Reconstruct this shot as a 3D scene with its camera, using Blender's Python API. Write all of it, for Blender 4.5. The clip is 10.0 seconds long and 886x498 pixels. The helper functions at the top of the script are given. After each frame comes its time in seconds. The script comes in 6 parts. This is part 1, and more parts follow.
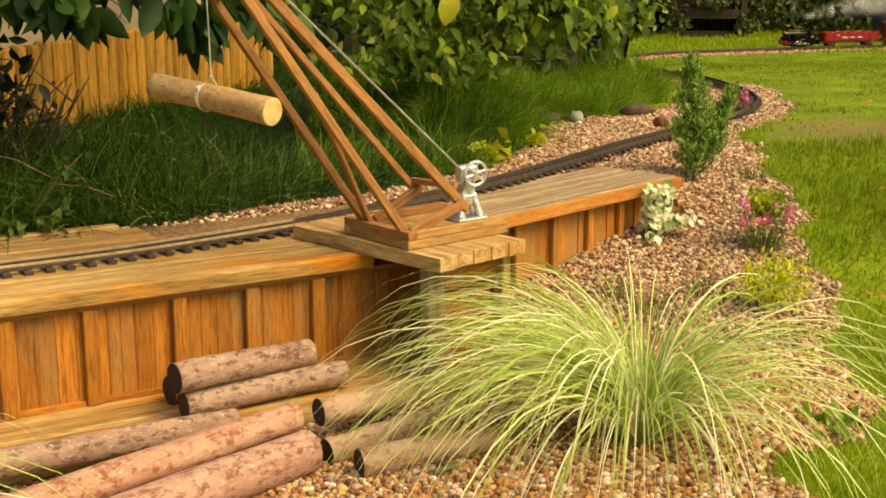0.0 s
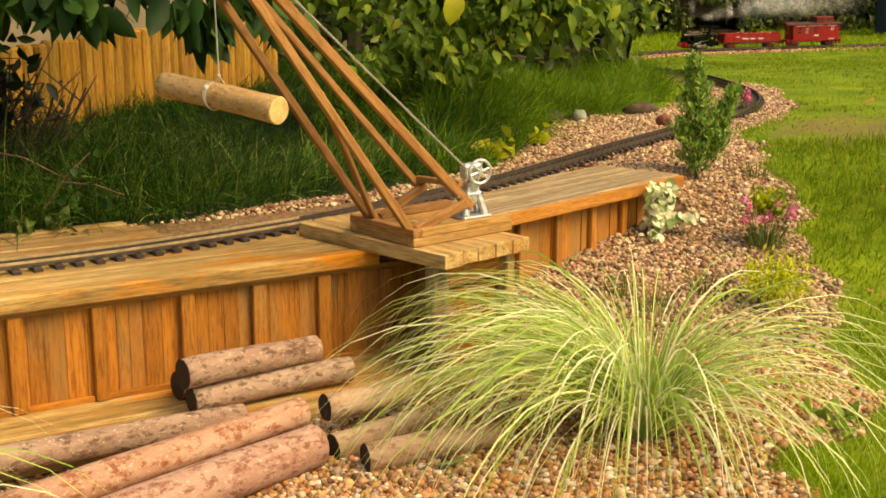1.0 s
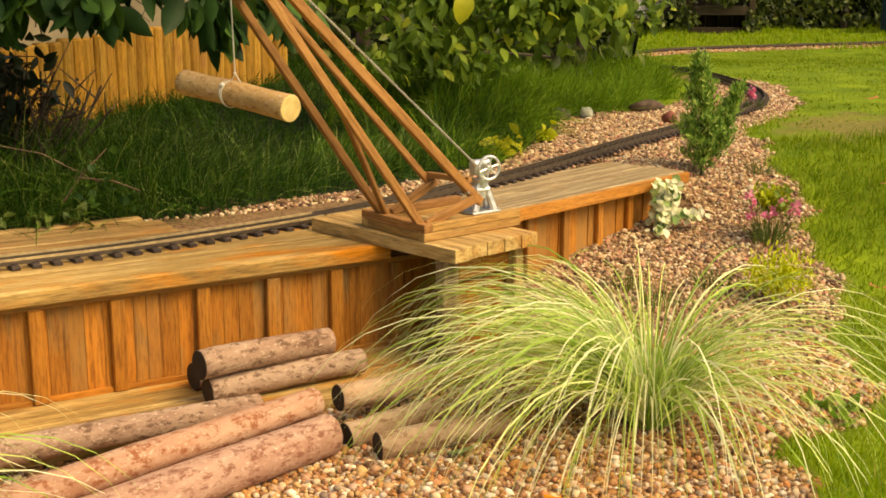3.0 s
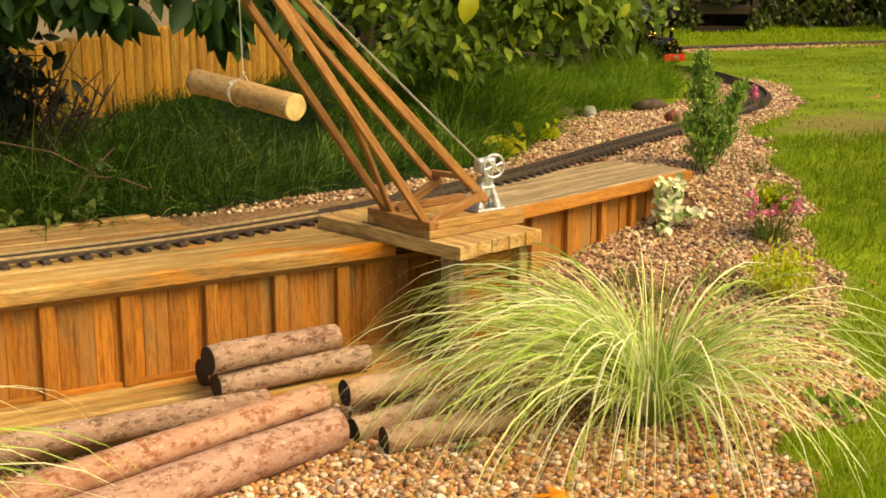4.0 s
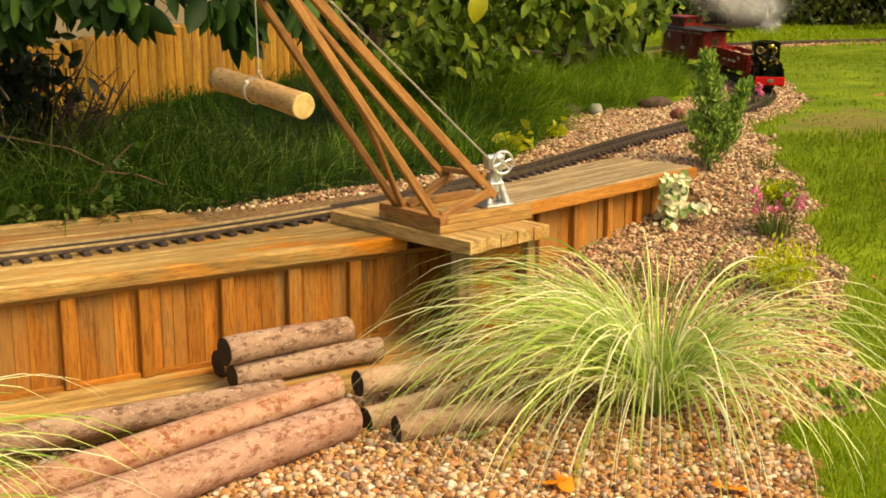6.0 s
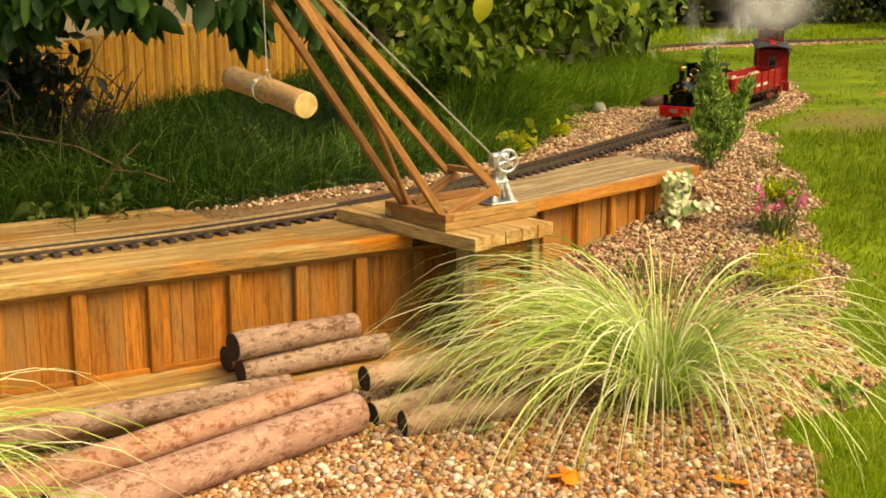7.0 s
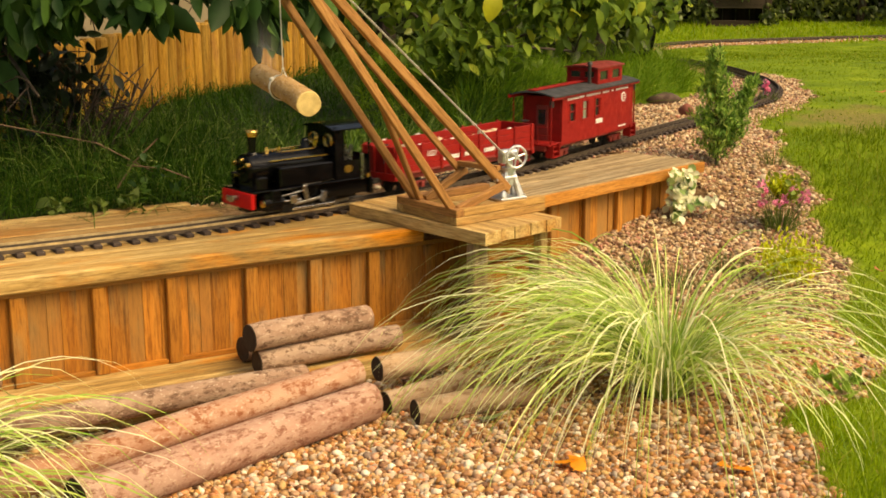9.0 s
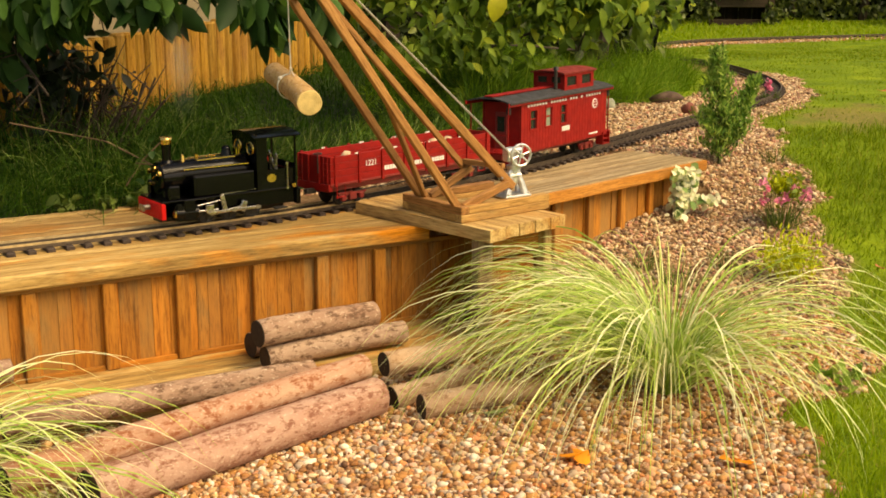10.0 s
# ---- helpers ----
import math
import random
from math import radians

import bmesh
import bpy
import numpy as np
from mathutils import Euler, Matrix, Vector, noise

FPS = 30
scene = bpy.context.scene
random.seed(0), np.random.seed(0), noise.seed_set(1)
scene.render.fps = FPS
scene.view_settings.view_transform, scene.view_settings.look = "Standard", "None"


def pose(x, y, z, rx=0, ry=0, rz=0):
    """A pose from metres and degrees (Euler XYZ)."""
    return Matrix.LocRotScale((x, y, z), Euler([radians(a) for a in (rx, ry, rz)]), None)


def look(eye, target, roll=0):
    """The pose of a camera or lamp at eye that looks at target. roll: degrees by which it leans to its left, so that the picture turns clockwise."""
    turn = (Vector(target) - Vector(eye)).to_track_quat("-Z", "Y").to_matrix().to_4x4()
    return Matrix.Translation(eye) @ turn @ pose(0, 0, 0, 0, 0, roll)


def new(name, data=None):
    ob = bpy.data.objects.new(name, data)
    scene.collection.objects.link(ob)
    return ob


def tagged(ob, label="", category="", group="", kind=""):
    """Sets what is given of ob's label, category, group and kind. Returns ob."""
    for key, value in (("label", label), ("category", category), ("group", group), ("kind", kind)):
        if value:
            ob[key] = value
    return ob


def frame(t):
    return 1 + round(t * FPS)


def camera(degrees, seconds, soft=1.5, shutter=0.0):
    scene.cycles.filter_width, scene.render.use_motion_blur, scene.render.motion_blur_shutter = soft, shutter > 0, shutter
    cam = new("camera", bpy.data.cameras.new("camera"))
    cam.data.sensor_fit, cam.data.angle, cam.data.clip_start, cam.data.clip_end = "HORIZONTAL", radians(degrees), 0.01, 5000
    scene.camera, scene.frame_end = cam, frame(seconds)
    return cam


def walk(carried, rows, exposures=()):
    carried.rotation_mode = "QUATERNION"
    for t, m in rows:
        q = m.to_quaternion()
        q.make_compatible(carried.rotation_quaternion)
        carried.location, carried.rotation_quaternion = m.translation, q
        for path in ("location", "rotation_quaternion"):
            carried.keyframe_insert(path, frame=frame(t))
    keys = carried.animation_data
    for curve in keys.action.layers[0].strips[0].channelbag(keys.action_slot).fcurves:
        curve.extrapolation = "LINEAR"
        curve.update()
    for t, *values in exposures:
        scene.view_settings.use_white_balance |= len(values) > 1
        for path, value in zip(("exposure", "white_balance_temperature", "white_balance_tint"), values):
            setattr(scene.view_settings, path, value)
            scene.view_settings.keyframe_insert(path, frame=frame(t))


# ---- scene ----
cam = camera(38.0, 10.0, soft=1.7, shutter=0.5)
walk(cam, [
    (0.00, look((0.0230, 0.1363, 0.8125), (0.0547, 3.0625, 0.1520))),
    (1.25, look((0.0172, 0.1048, 0.8164), (0.0414, 3.0302, 0.1519))),
    (2.50, look((0.0115, 0.0718, 0.8206), (0.0278, 2.9964, 0.1522))),
    (3.75, look((0.0058, 0.0370, 0.8251), (0.0140, 2.9606, 0.1528))),
    (5.00, look((0.0000, 0.0000, 0.8300), (0.0000, 2.9228, 0.1539))),
    (6.25, look((-0.0060, -0.0384, 0.8351), (-0.0142, 2.8835, 0.1552))),
    (7.50, look((-0.0125, -0.0774, 0.8403), (-0.0286, 2.8435, 0.1564))),
    (8.75, look((-0.0196, -0.1171, 0.8454), (-0.0430, 2.8029, 0.1575))),
    (10.00, look((-0.0270, -0.1577, 0.8506), (-0.0577, 2.7612, 0.1587))),
], exposures=[(0.0, 0.51, 8900, 9), (10.0, 0.51, 8900, 9)])

# ---- sky and sun: a bright, thinly clouded day ----
SUN_EL, SUN_AZ = radians(50), radians(120)
world = bpy.data.worlds.new("world")
scene.world = world
world.use_nodes = True
wn, wl = world.node_tree.nodes, world.node_tree.links
sky = wn.new("ShaderNodeTexSky")
sky.sky_type, sky.sun_disc = "NISHITA", False
sky.sun_elevation, sky.sun_rotation = SUN_EL, SUN_AZ
sky.air_density, sky.dust_density, sky.ozone_density = 1.0, 4.0, 0.6
wl.new(sky.outputs[0], wn["Background"].inputs[0])
wn["Background"].inputs[1].default_value = 0.14
sun = new("sun", bpy.data.lights.new("sun", "SUN"))
sun.data.energy, sun.data.angle, sun.data.color = 2.5, radians(34), (1.0, 0.86, 0.62)
sun_way = Vector((math.sin(SUN_AZ) * math.cos(SUN_EL), math.cos(SUN_AZ) * math.cos(SUN_EL), math.sin(SUN_EL)))
sun.matrix_basis = look(sun_way * 20, (0, 0, 0))


# ---- materials ----
def material(name, rough=0.7, metal=0.0, spec=0.5):
    m = bpy.data.materials.new(name)
    m.use_nodes = True
    n, l = m.node_tree.nodes, m.node_tree.links
    b = n["Principled BSDF"]
    b.inputs["Roughness"].default_value = rough
    b.inputs["Metallic"].default_value = metal
    b.inputs["Specular IOR Level"].default_value = spec
    return m, n, l, b


def rgb(c):
    return (c[0], c[1], c[2], 1.0)


def ramp(n, l, source, stops):
    r = n.new("ShaderNodeValToRGB")
    el = r.color_ramp.elements
    while len(el) < len(stops):
        el.new(0.5)
    for e, (p, c) in zip(el, stops):
        e.position, e.color = p, rgb(c)
    l.new(source, r.inputs[0])
    return r.outputs[0]


def noise_tex(n, l, scale, stretch=(1, 1, 1), detail=4.0, rough=0.6, shift=True, coords="Object"):
    tc = n.new("ShaderNodeTexCoord")
    mp = n.new("ShaderNodeMapping")
    mp.inputs["Scale"].default_value = stretch
    src = tc.outputs[coords]
    if shift:
        oi, add = n.new("ShaderNodeObjectInfo"), n.new("ShaderNodeVectorMath")
        mul = n.new("ShaderNodeMath")
        mul.operation, mul.inputs[1].default_value = "MULTIPLY", 37.0
        l.new(oi.outputs["Random"], mul.inputs[0])
        l.new(src, add.inputs[0])
        l.new(mul.outputs[0], add.inputs[1])
        src = add.outputs[0]
    l.new(src, mp.inputs[0])
    t = n.new("ShaderNodeTexNoise")
    t.inputs["Scale"].default_value, t.inputs["Detail"].default_value = scale, detail
    t.inputs["Roughness"].default_value = rough
    l.new(mp.outputs[0], t.inputs[0])
    return t.outputs[0]


def mix(n, l, a, b, fac, mode="MIX"):
    x = n.new("ShaderNodeMix")
    x.data_type, x.blend_type = "RGBA", mode
    for sock, v in ((x.inputs[0], fac), (x.inputs[6], a), (x.inputs[7], b)):
        if isinstance(v, (int, float)):
            sock.default_value = v
        elif isinstance(v, tuple):
            sock.default_value = rgb(v)
        else:
            l.new(v, sock)
    return x.outputs[2]


def bump(n, l, b, height, strength=0.3, distance=0.002):
    x = n.new("ShaderNodeBump")
    x.inputs["Strength"].default_value, x.inputs["Distance"].default_value = strength, distance
    l.new(height, x.inputs["Height"])
    l.new(x.outputs[0], b.inputs["Normal"])


def object_tint(n, l, colour, low=0.75, high=1.2, per_island=False):
    if per_island:
        src = n.new("ShaderNodeNewGeometry").outputs["Random Per Island"]
    else:
        src = n.new("ShaderNodeObjectInfo").outputs["Random"]
    g = ramp(n, l, src, [(0, (low, low, low)), (1, (high, high * 0.97, high * 0.92))])
    return mix(n, l, colour, g, 1.0, "MULTIPLY")


def wood(name, dark, mid, light, stain=None, rough=0.75, grain=55.0, spread=(0.75, 1.2), bumps=0.5, greyed=None):
    """Sawn timber, grain along local x, with stains and per-board tone."""
    m, n, l, b = material(name, rough, 0, 0.25)
    g = noise_tex(n, l, grain, (0.06, 1, 1), 6, 0.65)
    c = ramp(n, l, g, [(0.3, dark), (0.5, mid), (0.72, light)])
    if stain:
        s = noise_tex(n, l, 9.0, (0.5, 1.4, 1.4), 4, 0.6)
        f = ramp(n, l, s, [(0.53, (0, 0, 0)), (0.72, (1, 1, 1))])
        c = mix(n, l, c, stain, f)
        w = noise_tex(n, l, 14.0, (0.25, 1.2, 1.2), 5, 0.65)
        c = mix(n, l, c, dark, ramp(n, l, w, [(0.54, (0, 0, 0)), (0.70, (0.7, 0.7, 0.7))]))
    fine = noise_tex(n, l, 260.0, (0.1, 1, 1), 3, 0.7)
    c = mix(n, l, c, ramp(n, l, fine, [(0.32, (0.45, 0.40, 0.33)), (0.55, (1.0, 1.0, 1.0)), (0.75, (1.15, 1.13, 1.08))]), 0.8, "MULTIPLY")
    crack = noise_tex(n, l, 110.0, (0.03, 1, 1), 3, 0.6)
    c = mix(n, l, c, (0.3, 0.24, 0.18), ramp(n, l, crack, [(0.60, (0, 0, 0)), (0.70, (0.55, 0.55, 0.55))]), "MULTIPLY")
    c = object_tint(n, l, c, *spread)
    if greyed:
        wh = n.new("ShaderNodeTexWhiteNoise")
        wh.noise_dimensions = "1D"
        l.new(n.new("ShaderNodeObjectInfo").outputs["Random"], wh.inputs["W"])
        c = mix(n, l, c, greyed, ramp(n, l, wh.outputs["Value"], [(0.5, (0, 0, 0)), (1.0, (0.55, 0.55, 0.55))]))
    l.new(c, b.inputs["Base Color"])
    bump(n, l, b, mix(n, l, fine, g, 0.5), bumps, 0.002)
    return m


def paint(name, c, rough=0.4, wear=(0.7, 1.1), metal=0.0, spec=0.5, scale=40.0):
    m, n, l, b = material(name, rough, metal, spec)
    g = noise_tex(n, l, scale, (1, 1, 1), 5, 0.65)
    k = ramp(n, l, g, [(0.3, (wear[0],) * 3), (0.7, (wear[1],) * 3)])
    l.new(mix(n, l, c, k, 1.0, "MULTIPLY"), b.inputs["Base Color"])
    r = ramp(n, l, g, [(0.3, (min(1, rough * 1.3),) * 3), (0.7, (rough * 0.8,) * 3)])
    l.new(r, b.inputs["Roughness"])
    return m


def leafy(name, stops, rough=0.5, light=0.35, spec=0.4):
    """Leaves and blades: tone varies leaf by leaf; some light passes through."""
    m, n, l, b = material(name, rough, 0, spec)
    isl = n.new("ShaderNodeNewGeometry").outputs["Random Per Island"]
    c = ramp(n, l, isl, stops)
    v = noise_tex(n, l, 30.0, shift=False)
    c = mix(n, l, c, ramp(n, l, v, [(0.3, (0.7, 0.7, 0.7)), (0.7, (1.15, 1.15, 1.1))]), 0.7, "MULTIPLY")
    l.new(c, b.inputs["Base Color"])
    tr, ms = n.new("ShaderNodeBsdfTranslucent"), n.new("ShaderNodeMixShader")
    l.new(c, tr.inputs[0])
    ms.inputs[0].default_value = light
    l.new(b.outputs[0], ms.inputs[1])
    l.new(tr.outputs[0], ms.inputs[2])
    l.new(ms.outputs[0], n["Material Output"].inputs[0])
    return m


W_DECK = wood("deck_wood", (0.19, 0.11, 0.035), (0.43, 0.28, 0.10), (0.61, 0.46, 0.22), (0.55, 0.20, 0.015), 0.75, 34, (0.88, 1.12), 0.9)
W_BACK = wood("back_plank_wood", (0.12, 0.07, 0.025), (0.29, 0.18, 0.07), (0.44, 0.31, 0.145), (0.32, 0.14, 0.03), 0.85, 40, (0.88, 1.1), 0.9)
W_PLATFORM = wood("platform_wood", (0.16, 0.11, 0.06), (0.36, 0.27, 0.15), (0.54, 0.44, 0.29), (0.36, 0.20, 0.07), 0.85, 45, (0.9, 1.1), 0.9)
W_GREY = wood("weathered_wood", (0.17, 0.105, 0.045), (0.40, 0.27, 0.11), (0.58, 0.44, 0.22), (0.40, 0.20, 0.05), 0.85, 45, (0.85, 1.1), 0.9)
W_WALL = wood("wall_wood", (0.33, 0.115, 0.016), (0.42, 0.165, 0.026), (0.47, 0.205, 0.040), (0.27, 0.16, 0.06), 0.75, 26, (0.78, 1.2), 0.35, (0.30, 0.175, 0.06))
W_BATTEN = wood("batten_wood", (0.26, 0.095, 0.014), (0.38, 0.155, 0.025), (0.45, 0.20, 0.04), (0.27, 0.16, 0.06), 0.75, 26, (0.9, 1.15), 0.35)
W_CRANE = wood("crane_wood", (0.22, 0.10, 0.035), (0.33, 0.16, 0.055), (0.45, 0.24, 0.09), None, 0.6, 50, (0.8, 1.15), 0.25)
W_BASE = wood("base_wood", (0.28, 0.15, 0.05), (0.46, 0.27, 0.09), (0.60, 0.40, 0.17), (0.30, 0.2, 0.09), 0.7, 45, (0.85, 1.15))
W_SLAB = wood("slab_wood", (0.20, 0.12, 0.05), (0.44, 0.29, 0.115), (0.62, 0.46, 0.22), (0.42, 0.20, 0.05), 0.8, 45, (0.9, 1.12), 0.7)
W_POST = wood("post_wood", (0.11, 0.075, 0.045), (0.22, 0.155, 0.095), (0.32, 0.24, 0.15), None, 0.85, 45, (0.9, 1.1), 0.7)
W_FENCE = wood("fence_wood", (0.26, 0.12, 0.014), (0.38, 0.205, 0.030), (0.47, 0.285, 0.06), (0.32, 0.16, 0.045), 0.75, 30, (0.75, 1.12))
W_FASCIA = wood("fascia_wood", (0.28, 0.11, 0.02), (0.46, 0.19, 0.035), (0.56, 0.27, 0.07), (0.34, 0.18, 0.06), 0.75, 30, (0.9, 1.1), 0.5)


def bark(name, dark, mid, light):
    """Thin flaking bark: soft tone shifts, small dark scars, pale crusty flecks."""
    m, n, l, b = material(name, 0.88, 0, 0.2)
    g = noise_tex(n, l, 22.0, (0.3, 1, 1), 5, 0.6)
    c = ramp(n, l, g, [(0.36, mid), (0.64, light)])
    s = noise_tex(n, l, 75.0, (0.55, 1, 1), 6, 0.75)
    c = mix(n, l, c, dark, ramp(n, l, s, [(0.50, (0, 0, 0)), (0.60, (0.9, 0.9, 0.9))]))
    k = noise_tex(n, l, 170.0, (0.7, 1, 1), 4, 0.7)
    c = mix(n, l, c, (0.58, 0.46, 0.36), ramp(n, l, k, [(0.58, (0, 0, 0)), (0.66, (0.75, 0.75, 0.75))]))
    c = object_tint(n, l, c, 0.88, 1.1)
    l.new(c, b.inputs["Base Color"])
    h = mix(n, l, s, k, 0.5)
    bump(n, l, b, h, 0.9, 0.004)
    return m


M_BARK = bark("log_bark", (0.12, 0.065, 0.04), (0.26, 0.15, 0.105), (0.42, 0.30, 0.22))
M_BARK_RED = bark("log_bark_red", (0.26, 0.085, 0.035), (0.40, 0.20, 0.125), (0.52, 0.33, 0.23))
M_BARK_PINK = bark("log_bark_pink", (0.20, 0.08, 0.05), (0.36, 0.20, 0.145), (0.48, 0.32, 0.25))
M_BARK_PALE = bark("log_bark_pale", (0.22, 0.12, 0.06), (0.36, 0.23, 0.14), (0.50, 0.36, 0.24))
M_BARK_TAN = bark("log_bark_tan", (0.28, 0.15, 0.055), (0.42, 0.25, 0.10), (0.54, 0.36, 0.17))


def endgrain(name, c, dark):
    m, n, l, b = material(name, 0.85, 0, 0.2)
    tc, w = n.new("ShaderNodeTexCoord"), n.new("ShaderNodeTexWave")
    w.wave_type, w.rings_direction = "RINGS", "X"
    w.inputs["Scale"].default_value, w.inputs["Distortion"].default_value = 90.0, 2.0
    w.inputs["Detail"].default_value = 2.0
    l.new(tc.outputs["Object"], w.inputs[0])
    k = noise_tex(n, l, 50.0)
    col = mix(n, l, c, dark, ramp(n, l, w.outputs[1], [(0.4, (0, 0, 0)), (0.9, (0.45, 0.45, 0.45))]))
    col = mix(n, l, col, ramp(n, l, k, [(0.3, (0.75, 0.72, 0.68)), (0.7, (1.1, 1.1, 1.1))]), 1.0, "MULTIPLY")
    l.new(col, b.inputs["Base Color"])
    return m


M_END_DARK = endgrain("end_dark", (0.055, 0.04, 0.028), (0.025, 0.018, 0.012))
M_END_PALE = endgrain("end_pale", (0.66, 0.50, 0.22), (0.52, 0.34, 0.12))
M_RAIL = paint("rail_brass", (0.56, 0.42, 0.22), 0.45, (0.6, 1.15), 0.35, 0.5, 60)
M_SLEEPER = paint("sleeper_brown", (0.045, 0.028, 0.02), 0.7)
M_RAIL_DARK = paint("rail_tarnished", (0.13, 0.10, 0.075), 0.45, (0.6, 1.1), 0.6)
M_ALLOY = paint("cast_alloy", (0.78, 0.78, 0.77), 0.38, (0.6, 1.1), 0.85, 0.5, 90)
M_STRING = paint("pale_string", (0.55, 0.52, 0.45), 0.9)
M_BLACK = paint("gloss_black", (0.0025, 0.0025, 0.003), 0.13, (0.7, 1.2), 0.0, 0.22)
M_IRON = paint("dark_iron", (0.03, 0.028, 0.026), 0.5, (0.7, 1.2), 0.3)
M_BRASS = paint("brass", (0.78, 0.52, 0.16), 0.22, (0.85, 1.1), 1.0)
M_STEEL = paint("bright_steel", (0.42, 0.40, 0.37), 0.25, (0.7, 1.1), 0.95)
M_RED = paint("car_red", (0.25, 0.009, 0.008), 0.5, (0.75, 1.12), 0.0, 0.22)
M_REDBEAM = paint("beam_red", (0.55, 0.008, 0.010), 0.5, (0.85, 1.1), 0.0, 0.2)
M_MAROON = paint("maroon", (0.20, 0.018, 0.014), 0.5, (0.75, 1.15))
M_ROOF = paint("roof_black", (0.028, 0.028, 0.03), 0.65, (0.7, 1.3))
M_WHITE = paint("letter_white", (0.75, 0.74, 0.7), 0.6)
M_GLASS = paint("dark_glass", (0.02, 0.024, 0.024), 0.08, (0.8, 1.2), 0.0, 0.8)
M_PALEGLASS = paint("pale_glass", (0.22, 0.26, 0.2), 0.15, (0.7, 1.2))

L_CAREX = leafy("carex_blade", [(0.0, (0.22, 0.40, 0.05)), (0.3, (0.50, 0.66, 0.15)), (0.6, (0.78, 0.85, 0.38)), (1.0, (0.92, 0.92, 0.66))], 0.5, 0.42, 0.3)
L_CAREX_YOUNG = leafy("carex_young_blade", [(0.0, (0.14, 0.30, 0.03)), (0.7, (0.30, 0.44, 0.07)), (1.0, (0.55, 0.62, 0.18))], 0.5, 0.45, 0.3)
# long grass darkened in colour to stand for the tree's shade on the bank
L_BANK_SHADED = leafy("long_grass", [(0.0, (0.012, 0.042, 0.004)), (0.5, (0.026, 0.078, 0.007)), (0.85, (0.050, 0.12, 0.011)), (1.0, (0.12, 0.19, 0.025))], 0.65, 0.35, 0.12)
# the bank's long grass again, lightened so its colour supplies the missing light
L_BANK_LIT = leafy("meadow_grass", [(0.0, (0.075, 0.17, 0.010)), (0.5, (0.13, 0.25, 0.016)), (0.85, (0.20, 0.33, 0.025)), (1.0, (0.30, 0.38, 0.05))], 0.65, 0.45, 0.12)
L_LAWN = leafy("lawn_grass", [(0.0, (0.15, 0.25, 0.010)), (0.5, (0.23, 0.35, 0.014)), (0.9, (0.30, 0.40, 0.02)), (1.0, (0.38, 0.37, 0.07))], 0.6, 0.5, 0.15)
L_LAWN_FAR = leafy("far_lawn_grass", [(0.0, (0.10, 0.17, 0.008)), (0.5, (0.165, 0.25, 0.012)), (0.9, (0.24, 0.32, 0.02)), (1.0, (0.32, 0.30, 0.06))], 0.6, 0.45, 0.12)
L_STRAW = leafy("pale_stem", [(0.0, (0.07, 0.15, 0.02)), (0.7, (0.16, 0.25, 0.05)), (1.0, (0.34, 0.36, 0.12))], 0.6, 0.35, 0.2)
L_LAUREL = leafy("dark_leaf", [(0.0, (0.010, 0.034, 0.007)), (0.6, (0.028, 0.075, 0.014)), (1.0, (0.075, 0.155, 0.025))], 0.5, 0.28, 0.18)
L_MAPLE = leafy("shrub_leaf", [(0.0, (0.045, 0.095, 0.010)), (0.6, (0.12, 0.205, 0.022)), (0.92, (0.23, 0.33, 0.035)), (1.0, (0.42, 0.46, 0.05))], 0.55, 0.42, 0.15)
L_YELLOW = leafy("yellow_leaf", [(0.0, (0.45, 0.47, 0.03)), (1.0, (0.62, 0.58, 0.05))], 0.5, 0.5)
L_CONIFER = leafy("conifer_spray", [(0.0, (0.09, 0.20, 0.035)), (0.5, (0.20, 0.37, 0.065)), (0.8, (0.36, 0.52, 0.10)), (1.0, (0.55, 0.64, 0.18))], 0.65, 0.4, 0.2)
L_HEDGE = leafy("hedge_leaf", [(0.0, (0.02, 0.035, 0.008)), (0.6, (0.065, 0.10, 0.018)), (1.0, (0.2, 0.24, 0.045))], 0.5, 0.35)
L_IVY = leafy("variegated_leaf", [(0.0, (0.12, 0.24, 0.06)), (0.22, (0.42, 0.52, 0.2)), (0.34, (0.85, 0.86, 0.56)), (1.0, (0.92, 0.90, 0.70))], 0.5, 0.4, 0.2)
L_LIME = leafy("lime_leaf", [(0.0, (0.38, 0.46, 0.015)), (1.0, (0.72, 0.74, 0.05))], 0.5, 0.4)
L_PINK = leafy("pink_petal", [(0.0, (0.75, 0.16, 0.34)), (1.0, (0.9, 0.36, 0.52))], 0.5, 0.4)
L_ORANGE = leafy("fallen_orange", [(0.0, (0.80, 0.22, 0.01)), (1.0, (0.85, 0.36, 0.03))], 0.6, 0.3)

def gravel(name, stops):
    m, n, l, b = material(name, 0.65, 0, 0.35)
    c = ramp(n, l, n.new("ShaderNodeNewGeometry").outputs["Random Per Island"], stops)
    v = noise_tex(n, l, 220.0, shift=False)
    l.new(mix(n, l, c, ramp(n, l, v, [(0.3, (0.72, 0.68, 0.65)), (0.7, (1.1, 1.08, 1.03))]), 1.0, "MULTIPLY"), b.inputs["Base Color"])
    bump(n, l, b, v, 0.4, 0.001)
    return m


